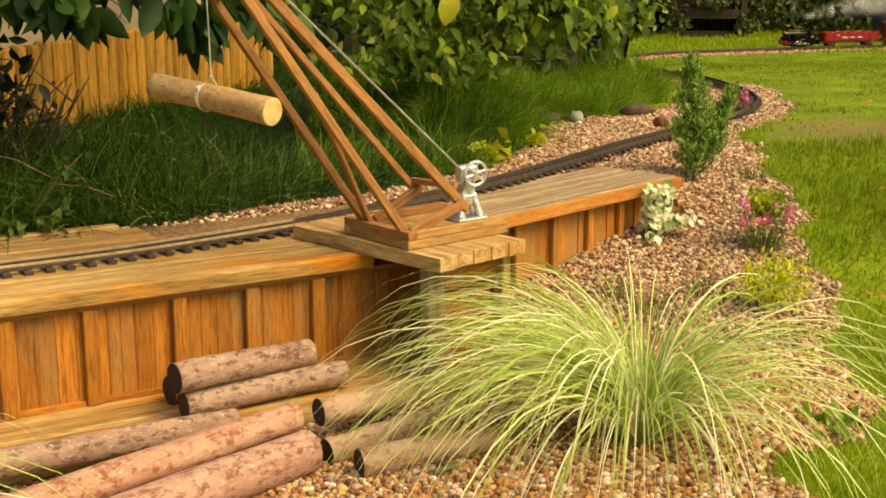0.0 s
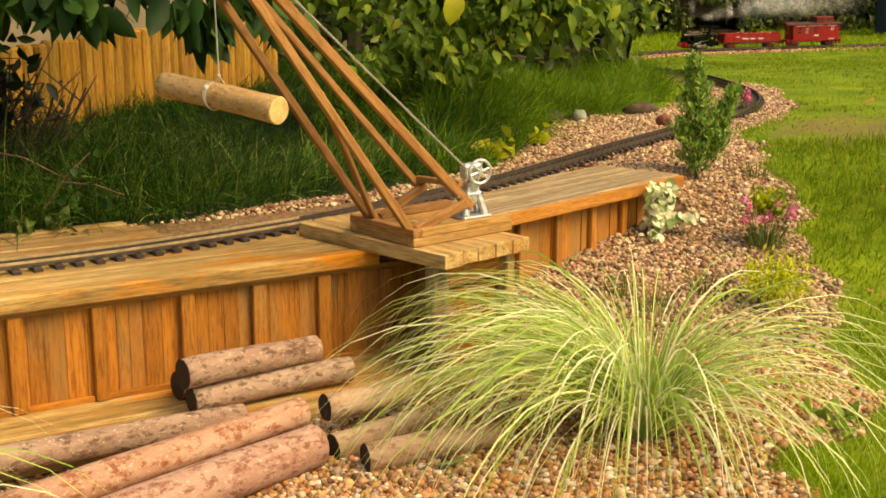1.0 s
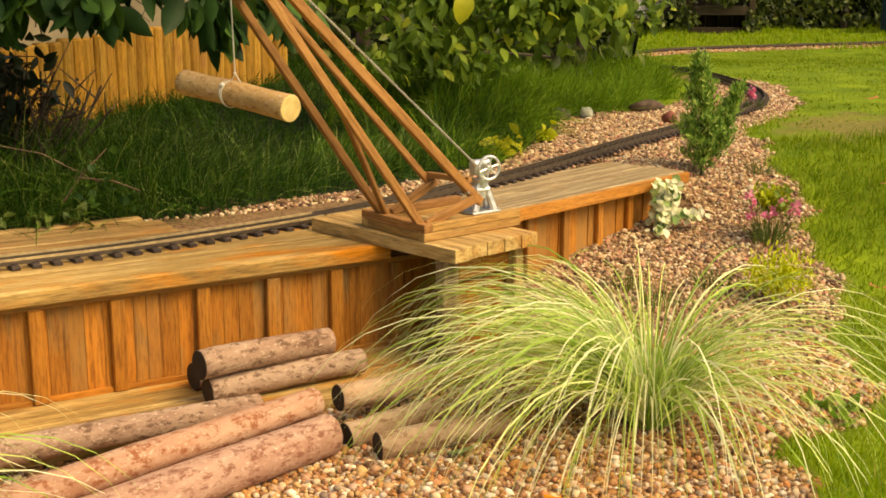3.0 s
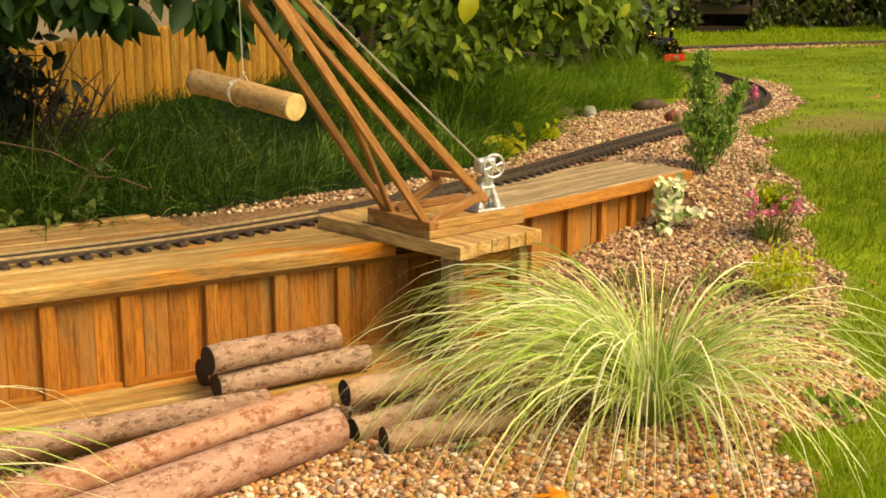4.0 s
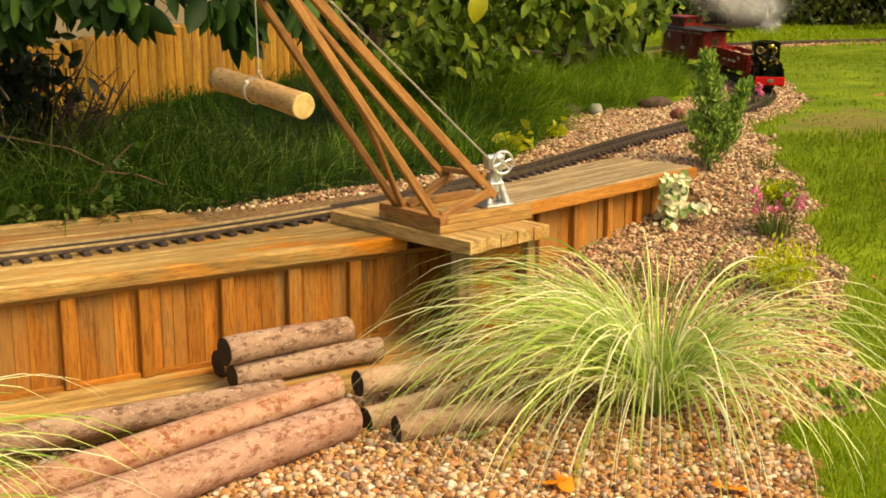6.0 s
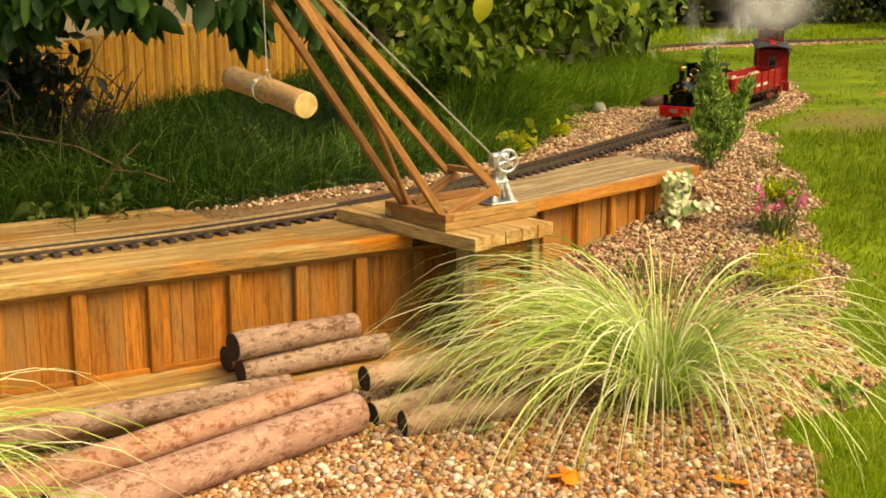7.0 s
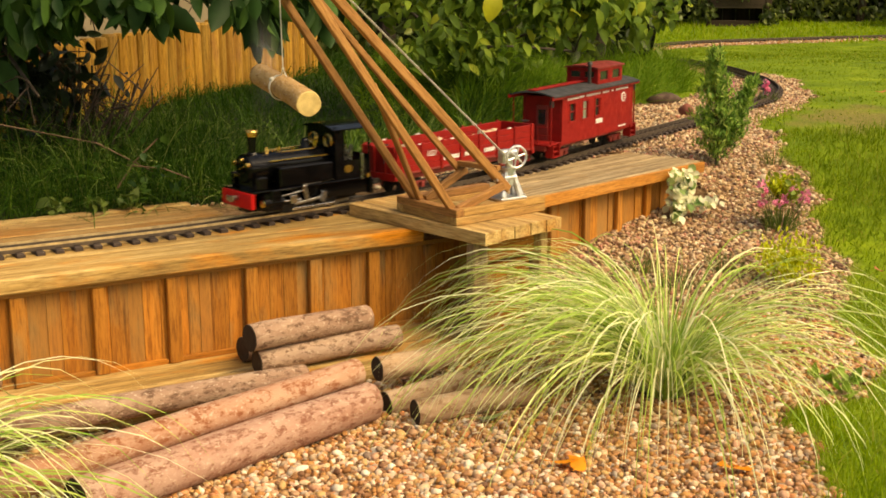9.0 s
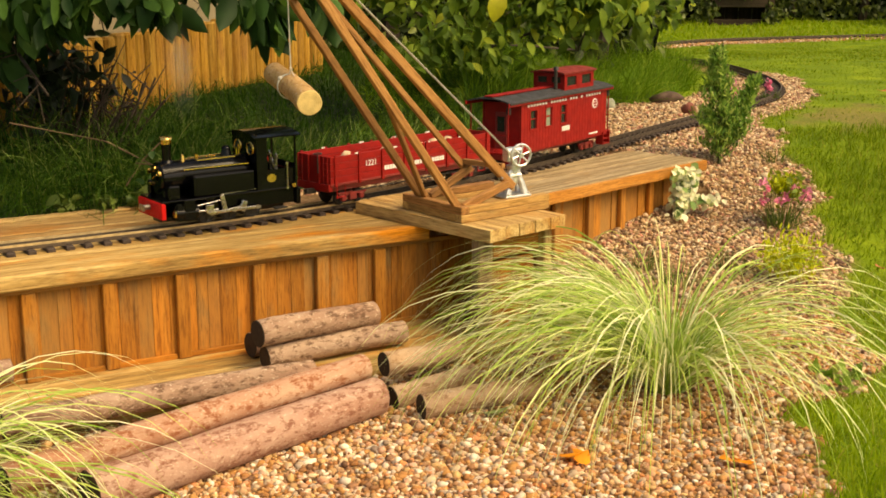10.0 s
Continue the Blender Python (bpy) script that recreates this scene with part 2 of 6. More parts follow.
M_PEBBLE = gravel("pea_gravel", [(0.0, (0.12, 0.06, 0.035)), (0.13, (0.34, 0.15, 0.05)), (0.26, (0.50, 0.25, 0.08)), (0.38, (0.26, 0.13, 0.075)), (0.48, (0.62, 0.40, 0.17)),
                                 (0.58, (0.46, 0.27, 0.16)), (0.67, (0.72, 0.56, 0.36)), (0.75, (0.24, 0.17, 0.13)), (0.84, (0.84, 0.76, 0.62)), (0.93, (0.56, 0.33, 0.22)), (1.0, (0.58, 0.22, 0.07))])
M_CHIP = gravel("brown_chippings", [(0.0, (0.09, 0.05, 0.035)), (0.16, (0.25, 0.13, 0.075)), (0.34, (0.40, 0.25, 0.125)), (0.5, (0.52, 0.36, 0.20)),
                                    (0.62, (0.64, 0.49, 0.30)), (0.74, (0.18, 0.12, 0.08)), (0.86, (0.78, 0.67, 0.47)), (0.94, (0.42, 0.20, 0.14)), (1.0, (0.50, 0.22, 0.15))])

# ground: soil and fine grit under the stones, thatch and short turf under the lawn
M_GROUND, _n, _l, _b = material("garden_ground", 0.95, 0, 0.15)
_at = _n.new("ShaderNodeAttribute")
_at.attribute_name = "lawn"
_f = noise_tex(_n, _l, 120.0, shift=False, detail=6)
_g = noise_tex(_n, _l, 5.0, shift=False, detail=5)
_soil = ramp(_n, _l, _f, [(0.3, (0.07, 0.04, 0.02)), (0.5, (0.18, 0.105, 0.05)), (0.7, (0.32, 0.21, 0.12))])
_turf = ramp(_n, _l, _g, [(0.3, (0.085, 0.145, 0.008)), (0.55, (0.15, 0.225, 0.012)), (0.75, (0.22, 0.29, 0.018))])
_turf = mix(_n, _l, _turf, ramp(_n, _l, _f, [(0.3, (0.7, 0.7, 0.6)), (0.7, (1.2, 1.2, 1.1))]), 1.0, "MULTIPLY")
# turf of the bank goes near black: shade under its grass, painted in
_bank_shade = _n.new("ShaderNodeAttribute")
_bank_shade.attribute_name = "rough"
_turf = mix(_n, _l, _turf, (0.012, 0.022, 0.006), _bank_shade.outputs["Fac"])
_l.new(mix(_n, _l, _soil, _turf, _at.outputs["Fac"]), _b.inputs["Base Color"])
bump(_n, _l, _b, _f, 0.6, 0.006)


# ---- building helpers ----
def thing(name, m, label, category, group="", kind=""):
    e = new(name)
    e.matrix_basis = m
    return tagged(e, label, category, group, kind)


def part(name, bm, mat, parent, label="", m=None):
    if isinstance(bm, bmesh.types.BMesh):
        me = bpy.data.meshes.new(name)
        bm.to_mesh(me)
        bm.free()
    else:
        me = bm
    if mat and not me.materials:
        me.materials.append(mat)
    ob = new(name, me)
    ob.parent = parent
    if m is not None:
        ob.matrix_basis = m
    if label:
        tagged(ob, label)
    return ob


def box(bm, size, m=Matrix(), bevel=0.0, seg=1):
    """A bevelled block of that size about the origin of m."""
    r = bmesh.ops.create_cube(bm, size=1.0, matrix=m @ Matrix.Diagonal((*size, 1)))
    if bevel:
        ed = list({e for v in r["verts"] for e in v.link_edges})
        bmesh.ops.bevel(bm, geom=ed, offset=bevel, segments=seg, affect="EDGES", clamp_overlap=True)
    return bm


def rod(bm, a, b, r1, r2=None, n=12, caps=True):
    """A round bar from a to b."""
    a, b = Vector(a), Vector(b)
    d = b - a
    q = d.to_track_quat("Z", "Y").to_matrix().to_4x4()
    bmesh.ops.create_cone(bm, cap_ends=caps, segments=n, radius1=r1, radius2=r1 if r2 is None else r2, depth=d.length,
                          matrix=Matrix.Translation((a + b) / 2) @ q)
    return bm


def smooth(bm, limit=0.7):
    for f in bm.faces:
        f.smooth = True
    for e in bm.edges:
        if len(e.link_faces) == 2 and e.calc_face_angle(0) > limit:
            e.smooth = False
    return bm


def fresh():
    return bmesh.new()


def raw_mesh(name, verts, faces, mat, smooth_faces=False):
    me = bpy.data.meshes.new(name)
    me.from_pydata([tuple(v) for v in verts] if not isinstance(verts, np.ndarray) else verts.tolist(), [],
                   faces if isinstance(faces, list) else faces.tolist())
    me.materials.append(mat)
    if smooth_faces:
        me.polygons.foreach_set("use_smooth", [True] * len(me.polygons))
    return me


rng = np.random.default_rng(7)


def sstep(u):
    u = np.clip(u, 0, 1)
    return u * u * (3 - 2 * u)


# ---- the plan ----
DECK = 0.25                                      # top of the timber staging
A1, A2 = radians(30.5), radians(46.5)            # headings of its two stretches
P1, P2 = np.array((-0.772, 2.194)), np.array((0.133, 2.924))
D1, D2 = np.array((math.cos(A1), math.sin(A1))), np.array((math.cos(A2), math.sin(A2)))
N1, N2 = np.array((-D1[1], D1[0])), np.array((-D2[1], D2[0]))

# the track's centre line, from the near end of the staging to the far side of the lawn
KNOTS = [(-2.6, 1.34), (-1.75, 1.84), (-1.2, 2.165), (-0.833, 2.385), (-0.553, 2.565), (-0.275, 2.80), (-0.105, 2.98), (0.186, 3.345),
         (0.35, 3.592), (0.552, 3.915), (0.788, 4.271), (0.986, 4.594), (1.2, 4.95), (1.32, 5.3), (1.36, 5.65),
         (1.34, 6.0), (1.29, 6.35), (1.17, 6.75), (1.02, 7.2), (0.93, 7.8), (1.02, 8.6), (1.22, 9.4), (1.48, 10.05),
         (1.8, 10.45), (2.2, 10.7), (2.95, 11.0), (3.84, 11.32), (5.38, 11.88), (7.5, 12.66), (9.8, 13.55)]



def spline(knots, step=0.02):
    out = []
    k = [Vector((*p, 0)) for p in knots]
    k = [2 * k[0] - k[1]] + k + [2 * k[-1] - k[-2]]
    for a, b, c, d in zip(k, k[1:], k[2:], k[3:]):
        n = max(2, int((c - b).length / step))
        for i in range(n):
            t = i / n
            out.append(0.5 * (2 * b + (c - a) * t + (2 * a - 5 * b + 4 * c - d) * t * t + (3 * b - a - 3 * c + d) * t ** 3))
    out.append(k[-2])
    return out


LINE = np.array([(p.x, p.y) for p in spline(KNOTS)])
ARC = np.concatenate([[0], np.cumsum(np.hypot(*np.diff(LINE, axis=0).T))])


def fall(y):
    return 0.185 * sstep((np.asarray(y, float) - 6.3) / 4.2)


def on_track(s):
    """Place on the rails at s metres along the line."""
    x, y = np.interp(s, ARC, LINE[:, 0]), np.interp(s, ARC, LINE[:, 1])
    return Vector((x, y, 0.270 - float(fall(y))))


def track_dist(x, y):
    d = np.full(np.shape(x), 9.0)
    for p in LINE[::8]:
        d = np.minimum(d, np.hypot(x - p[0], y - p[1]))
    return d


def ground_z(x, y):
    x, y = np.asarray(x, float), np.asarray(y, float)
    b1 = (x - P1[0]) * N1[0] + (y - P1[1]) * N1[1]
    b2 = (x - P2[0]) * N2[0] + (y - P2[1]) * N2[1]
    s2 = (x - P2[0]) * D2[0] + (y - P2[1]) * D2[1]
    b = np.minimum(b1, b2)
    front = 0.245 * sstep((y - 2.45) / 1.85)
    bank = 0.12 * sstep((b - 0.6) / 1.1) * sstep((0.75 - x) / 0.9)
    back = 0.238 + bank
    w = np.where(s2 > 0.78, sstep((b + 0.12) / 0.25), sstep((b - 0.04) / 0.03))
    bumps = 0.006 * np.sin(x * 9 + 2 * np.sin(y * 5)) * np.cos(y * 7 + x * 3)
    near = track_dist(x, y) if x.size < 60000 else 9.0
    bumps = bumps * sstep((near - 0.06) / 0.1)
    return front * (1 - w) + back * w + bumps * (1 - 0.5 * w) - fall(y)


def lawn_mask(x, y):
    x, y = np.asarray(x, float), np.asarray(y, float)
    edge = np.interp(y, [1.0, 1.93, 2.15, 2.24, 2.73, 3.3, 3.79, 4.3, 4.6, 5.0, 5.6, 6.3], [0.4, 0.55, 0.60, 0.76, 0.87, 0.96, 1.0, 1.0, 1.12, 1.37, 1.51, 1.5])
    edge = edge + 0.03 * np.sin(y * 11) + 0.018 * np.sin(y * 29 + 1)
    right = sstep((x - edge) / 0.05)
    grass_y = np.interp(x, [-3, -0.74, -0.39, 0.196, 0.33, 0.452, 0.92, 1.2, 1.5], [1.48, 2.785, 3.03, 3.63, 4.12, 4.62, 5.10, 5.6, 6.3])
    left = sstep((y - grass_y - 0.03 * np.sin(x * 13)) / 0.08)
    far = np.maximum(sstep((y - 6.0) / 0.3), sstep((1.35 - y) / 0.15))
    bed = sstep((track_dist(x, y) - np.where(y > 8.2, 0.17, 0.11)) / 0.05)
    return np.clip(np.maximum(np.maximum(right, left), far) * bed, 0, 1)


# ---- ground: one sheet to the horizon ----
gx = np.concatenate([-np.geomspace(80, 1.9, 26), np.arange(-1.8, 2.0, 0.03), np.geomspace(2.1, 80, 40)])
gy = np.concatenate([-np.geomspace(40, 0.6, 12), np.arange(-0.2, 1.2, 0.2), np.arange(1.25, 6.6, 0.03), np.arange(6.7, 13.5, 0.12), np.geomspace(13.8, 140, 26)])
GX, GY = np.meshgrid(gx, gy)
fx, fy = GX.ravel(), GY.ravel()
verts = np.stack([fx, fy, ground_z(fx, fy)], 1)
nx, ny = len(gx), len(gy)
idx = np.arange(nx * ny).reshape(ny, nx)
quads = np.stack([idx[:-1, :-1], idx[:-1, 1:], idx[1:, 1:], idx[1:, :-1]], -1).reshape(-1, 4)
me = raw_mesh("ground", verts, quads, M_GROUND, True)
at = me.attributes.new("lawn", "FLOAT", "POINT")
worn = 0.6 * (1 - sstep((np.hypot((fx - 1.5) / 0.42, (fy - 4.5) / 0.5) + 0.3 * np.sin(fx * 23) * np.sin(fy * 17) - 0.4) / 0.6)) * (fx > 1.1)
at.data.foreach_set("value", (lawn_mask(fx, fy) * (1 - worn)).astype(np.float32))
# where the bank's shade is painted into the turf colour
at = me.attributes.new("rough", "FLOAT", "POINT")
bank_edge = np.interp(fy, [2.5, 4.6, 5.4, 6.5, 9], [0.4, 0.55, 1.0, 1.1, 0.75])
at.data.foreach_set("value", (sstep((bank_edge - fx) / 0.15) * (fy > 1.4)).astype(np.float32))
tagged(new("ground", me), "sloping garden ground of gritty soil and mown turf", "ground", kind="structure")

# ---- timber staging: boards on a low wall of battened planks ----
BOARD = {}


def board_mesh(length, width, thick, mat, bevel=0.003):
    key = (round(length, 3), round(width, 3), round(thick, 4), mat.name)
    if key not in BOARD:
        bm = box(fresh(), (length, width, thick), Matrix(), bevel)
        me = bpy.data.meshes.new("board")
        bm.to_mesh(me)
        bm.free()
        me.materials.append(mat)
        BOARD[key] = me
    return BOARD[key]


def at1(s, off, z, turn=0.0):
    p = P1 + D1 * s + N1 * off
    return pose(p[0], p[1], z, 0, 0, math.degrees(A1) + turn)


def at2(s, off, z, turn=0.0):
    p = P2 + D2 * s + N2 * off
    return pose(p[0], p[1], z, 0, 0, math.degrees(A2) + turn)


deck = thing("decking_near", Matrix(), "honey-brown weathered timber staging boards carrying the railway track", "decking", kind="structure")
for i, w in enumerate((0.118, 0.118, 0.112, 0.118)):
    off = 0.06 + i * 0.121
    end = (0.80, 0.845, 0.50, 0.48)[i]
    part("plank", board_mesh(1.35 if i < 2 else 1.2, w, 0.032, W_DECK if i < 2 else W_BACK, 0.004), None, deck, "", at1(end - (1.35 if i < 2 else 1.2) / 2, off, DECK - 0.016))
back_kerb = part("kerb_board", board_mesh(1.2, 0.03, 0.03, W_GREY), None, deck, "", at1(-0.16, 0.498, DECK - 0.008))
deck2 = thing("decking_far", Matrix(), "grey-brown weathered timber platform boards beside the track", "decking", kind="structure")
for i in range(2):
    part("plank", board_mesh(0.99, 0.122, 0.032, W_PLATFORM, 0.004), None, deck2, "", at2(0.80 - 0.495 - 0.012 * i, 0.0625 + i * 0.125, DECK - 0.016))
part("fascia", board_mesh(0.95, 0.012, 0.03, W_FASCIA, 0.002), None, deck2, "", at2(0.80 - 0.475, -0.0065, DECK - 0.017))

wall = thing("wall_front", Matrix(), "low retaining wall of orange-brown upright planks with battens", "wall", kind="structure")
s = -0.62
k = 0
while s < 0.99:
    w = (0.031, 0.026, 0.035, 0.029, 0.038, 0.024)[(k * 5 + k // 6) % 6]
    part("plank", board_mesh(0.195, round(w, 3) - 0.0002, 0.012, W_WALL, 0.0005), None, wall, "",
         at1(s + w / 2, 0.036 + 0.0011 * ((k * 5) % 3), 0.118) @ pose(0, 0, 0, 0, 90, 0) @ pose(0, 0, 0, 90, 0, 0))
    s += w
    k += 1
BATTENS = (-0.525, -0.372, -0.218, -0.063, 0.091, 0.238, 0.403, 0.546, 0.683, 0.822)
for s in BATTENS:
    part("batten", board_mesh(0.176, 0.027, 0.014, W_BATTEN, 0.002), None, wall, "", at1(s, 0.0215, 0.120) @ pose(0, 0, 0, 0, 90, 0) @ pose(0, 0, 0, 90, 0, 0))
for s0, s1 in zip(BATTENS, BATTENS[1:]):
    part("rail", board_mesh(s1 - s0 - 0.028, 0.010, 0.010, W_WALL, 0.001), None, wall, "", at1((s0 + s1) / 2, 0.026, 0.036))
part("top_rail", board_mesh(1.55, 0.012, 0.010, W_WALL, 0.001), None, wall, "", at1(0.20, 0.0235, 0.213))

wall2 = thing("wall_far", Matrix(), "plank wall with pale battens under the far platform", "wall", kind="structure")
s = 0.0
while s < 0.77:
    w = 0.034 + 0.006 * (k % 3)
    z = float(ground_z(*(P2 + D2 * s)))
    part("plank", board_mesh(0.26, round(w, 3) - 0.0002, 0.012, W_WALL, 0.0005), None, wall2, "",
         at2(s + w / 2, 0.036 + 0.0015 * (k % 3), 0.088) @ pose(0, 0, 0, 0, 90, 0) @ pose(0, 0, 0, 90, 0, 0))
    s += w
    k += 1
for s in (0.03, 0.16, 0.30, 0.44, 0.57, 0.70):
    part("batten", board_mesh(0.24, 0.022, 0.014, W_BASE if s == 0.70 else W_WALL, 0.002), None, wall2, "",
         at2(s, 0.022, 0.098) @ pose(0, 0, 0, 0, 90, 0) @ pose(0, 0, 0, 90, 0, 0))
part("end_panel", board_mesh(0.23, 0.26, 0.014, W_GREY, 0.002), None, wall2, "", at2(0.782, 0.155, 0.12) @ pose(0, 0, 0, 0, 90, 0) @ pose(0, 0, 0, 0, 0, 0))

ledge = thing("ledge", Matrix(), "weathered timber ledge boards at the foot of the wall", "ledge", kind="structure")
for i in range(2):
    part("plank", board_mesh(1.6, 0.112, 0.03, W_DECK, 0.004), None, ledge, "", at1(0.12, -0.03 - i * 0.115, 0.016))

# bay that carries the crane's slab out in front of the wall
bay = thing("wall_bay", Matrix(), "timber bay with a grey corner post under the crane slab", "wall", kind="structure")
S_ANG = -45.5
S0 = Vector((0.041, 2.426, 0))                     # the slab's near corner
SU = Vector((math.cos(radians(S_ANG + 90)), math.sin(radians(S_ANG + 90)), 0))   # along its short side
SV = Vector((-math.cos(radians(S_ANG)), -math.sin(radians(S_ANG)), 0))           # along its long side


def slab_at(u, v, z, turn=0.0):
    p = S0 + SU * u + SV * v
    return pose(p.x, p.y, z, 0, 0, S_ANG + 90 + turn)


UP = pose(0, 0, 0, 0, 90, 0) @ pose(0, 0, 0, 90, 0, 0)
part("corner_post", board_mesh(0.26, 0.044, 0.024, W_POST, 0.003), None, bay, "", slab_at(0.036, 0.055, 0.12) @ UP)
for i in range(4):
    part("plank", board_mesh(0.19, 0.036, 0.012, W_WALL, 0.001), None, bay, "", slab_at(0.078 + 0.0365 * i, 0.066, 0.092) @ UP)
part("rail", board_mesh(0.15, 0.014, 0.046, W_BATTEN, 0.002), None, bay, "", slab_at(0.135, 0.052, 0.222))
part("corner_post", board_mesh(0.26, 0.026, 0.026, W_GREY, 0.003), None, bay, "", slab_at(0.215, 0.04, 0.12) @ UP)
for i in range(6):
    part("plank", board_mesh(0.25, 0.036, 0.012, W_WALL, 0.0015), None, bay, "", slab_at(0.222, 0.07 + 0.037 * i, 0.12, 90) @ UP)


# ---- the railway ----
def ribbon(path, offset, half_w, z0, z1):
    """A bar swept along the line at that distance from its centre."""
    v, f = [], []
    for i, (s, p) in enumerate(path):
        q = on_track(s + 0.01) - on_track(s - 0.01)
        side = Vector((q.y, -q.x, 0)).normalized()
        for du, dz in ((-half_w, z0), (half_w, z0), (half_w, z1), (-half_w, z1)):
            c = p + side * (offset + du)
            v.append((c.x, c.y, c.z + dz))
        if i:
            a, b = 4 * (i - 1), 4 * i
            for j in range(4):
                k = (j + 1) % 4
                f.append((a + j, a + k, b + k, b + j))
    return v, f


GAUGE = 0.045
track = thing("railway_track", Matrix(), "narrow model railway track with brass rails on dark sleepers", "track", kind="structure")
SAMPLES = [(s, on_track(s)) for s in np.arange(0.05, ARC[-1] - 0.05, 0.035)]
for side in (-1, 1):
    for name, hw, z0, z1 in (("rail", 0.0019, -0.0045, 0.0), ("rail_foot", 0.0026, -0.0125, -0.0045)):
        near = [q for q in SAMPLES if q[0] < 2.8]
        away = [q for q in SAMPLES if q[0] >= near[-1][0]]
        for piece, mat in ((near, M_RAIL if name == "rail" else M_RAIL_DARK), (away, M_RAIL_DARK)):
            v, f = ribbon(piece, side * GAUGE / 2, hw, z0, z1)
            part(name, raw_mesh(name, v, f, mat), None, track)
sleeper_me = bpy.data.meshes.new("sleeper")
bm = box(fresh(), (0.017, 0.082, 0.009), Matrix(), 0.0015)
box(bm, (0.012, 0.010, 0.004), Matrix.Translation((0, GAUGE / 2, 0.006)))
box(bm, (0.012, 0.010, 0.004), Matrix.Translation((0, -GAUGE / 2, 0.006)))
bm.to_mesh(sleeper_me)
bm.free()
sleeper_me.materials.append(M_SLEEPER)
rest = fresh()
s = 0.1
k = 0
while s < ARC[-1] - 0.1:
    q = on_track(s + 0.02) - on_track(s - 0.02)
    m = Matrix.Translation(on_track(s) - Vector((0, 0, 0.0165))) @ Matrix.Rotation(math.atan2(q.y, q.x) + random.uniform(-0.03, 0.03), 4, "Z")
    if k < 290:
        part("sleeper", sleeper_me, None, track, "", m)
    else:
        box(rest, (0.017, 0.082, 0.009), m)
    s += 0.0385
    k += 1
tagged(part("sleepers", rest, M_SLEEPER, track, "dark sleepers of the distant line"), kind="stuff")


# ---- beams, logs, rope ----
def beam(name, parent, a, b, w, h, mat, roll=0.0, label=""):
    """A squared timber from a to b, in world places."""
    a, b = Vector(a), Vector(b)
    d = b - a
    m = Matrix.Translation((a + b) / 2) @ d.to_track_quat("X", "Z").to_matrix().to_4x4() @ pose(0, 0, 0, roll)
    return part(name, board_mesh(round(d.length, 3), w, h, mat, 0.0015), None, parent, label, parent.matrix_basis.inverted() @ m)


slab = thing("timber_slab", slab_at(0.118, 0.215, DECK), "pale sawn timber slab of butted boards overhanging the staging", "platform")
for i in range(5):
    u = -0.118 + 0.0236 + 0.0472 * i
    part("board", board_mesh(0.43, 0.0468, 0.0275, W_SLAB, 0.0012), None, slab, "", pose(u, 0.002 * ((i * 3) % 4 - 1.5), 0.0140 + 0.0005 * (i % 2), 0, 0, 90))

crane = thing("derrick_crane", pose(0.0, 2.57, 0.2785), "brown timber model derrick crane with a leaning jib", "crane")
CF, CL, CR = Vector((-0.016, 2.486, 0.2785)), Vector((-0.147, 2.65, 0.2785)), Vector((0.180, 2.65, 0.2785))
CB = CL + CR - CF
up = Vector((0, 0, 1))
eU, eV = (CR - CF).normalized(), (CL - CF).normalized()
W = 0.021
beam("base_beam", crane, CF + eV * W / 2 + up * 0.0085, CR + eV * W / 2 + up * 0.0085, W, 0.017, W_BASE)
beam("base_beam", crane, CL - eV * W / 2 + up * 0.0085, CB - eV * W / 2 + up * 0.0085, W, 0.017, W_BASE)
beam("base_beam", crane, CF + eU * W / 2 + eV * W + up * 0.0085, CL + eU * W / 2 - eV * W + up * 0.0085, W, 0.017, W_BASE)
beam("base_beam", crane, CR - eU * W / 2 + eV * W + up * 0.0085, CB - eU * W / 2 - eV * W + up * 0.0085, W, 0.017, W_BASE)
beam("base_beam", crane, CF + eU * W / 2 + up * 0.0255, CL + eU * W / 2 + up * 0.0255, W, 0.017, W_CRANE)
beam("base_beam", crane, CF + eV * W / 2 + eU * W + up * 0.0255, CR + eV * W / 2 + up * 0.0255, W, 0.016, W_BASE)
beam("base_beam", crane, CL - eV * W / 2 + eU * W + up * 0.0255, CB - eV * W / 2 + up * 0.0255, W, 0.016, W_CRANE)
for i in range(4):
    c = CF + eU * (0.055 + 0.045 * i) + up * 0.004
    beam("floor_board", crane, c + eV * 0.024, c + eV * 0.185, 0.042, 0.006, W_GREY)
F1, F2 = Vector((-0.104, 2.619, 0.309)), Vector((-0.025, 2.515, 0.309))
T1, T2 = Vector((-0.353, 2.428, 0.743)), Vector((-0.281, 2.32, 0.747))
B4, T4 = Vector((0.085, 2.599, 0.347)), Vector((-0.241, 2.35, 0.746))
B5, T5 = Vector((-0.014, 2.687, 0.369)), Vector((-0.243, 2.512, 0.676))


def past(a, b, k):
    return a + (b - a) * k


beam("jib_leg", crane, F1, past(F1, T1, 1.2), 0.014, 0.015, W_CRANE)
beam("jib_leg", crane, F2, past(F2, T2, 1.2), 0.014, 0.016, W_CRANE)
beam("stay", crane, past(B4, T4, -0.03), past(B4, T4, 1.17), 0.015, 0.018, W_CRANE)
beam("stay", crane, past(B5, T5, -0.03), past(B5, T5, 1.33), 0.012, 0.013, W_CRANE)
beam("brace", crane, F1 + Vector((0.008, -0.012, 0.004)), past(F2, T2, 0.62) + Vector((0.004, 0.014, 0)), 0.011, 0.011, W_CRANE)
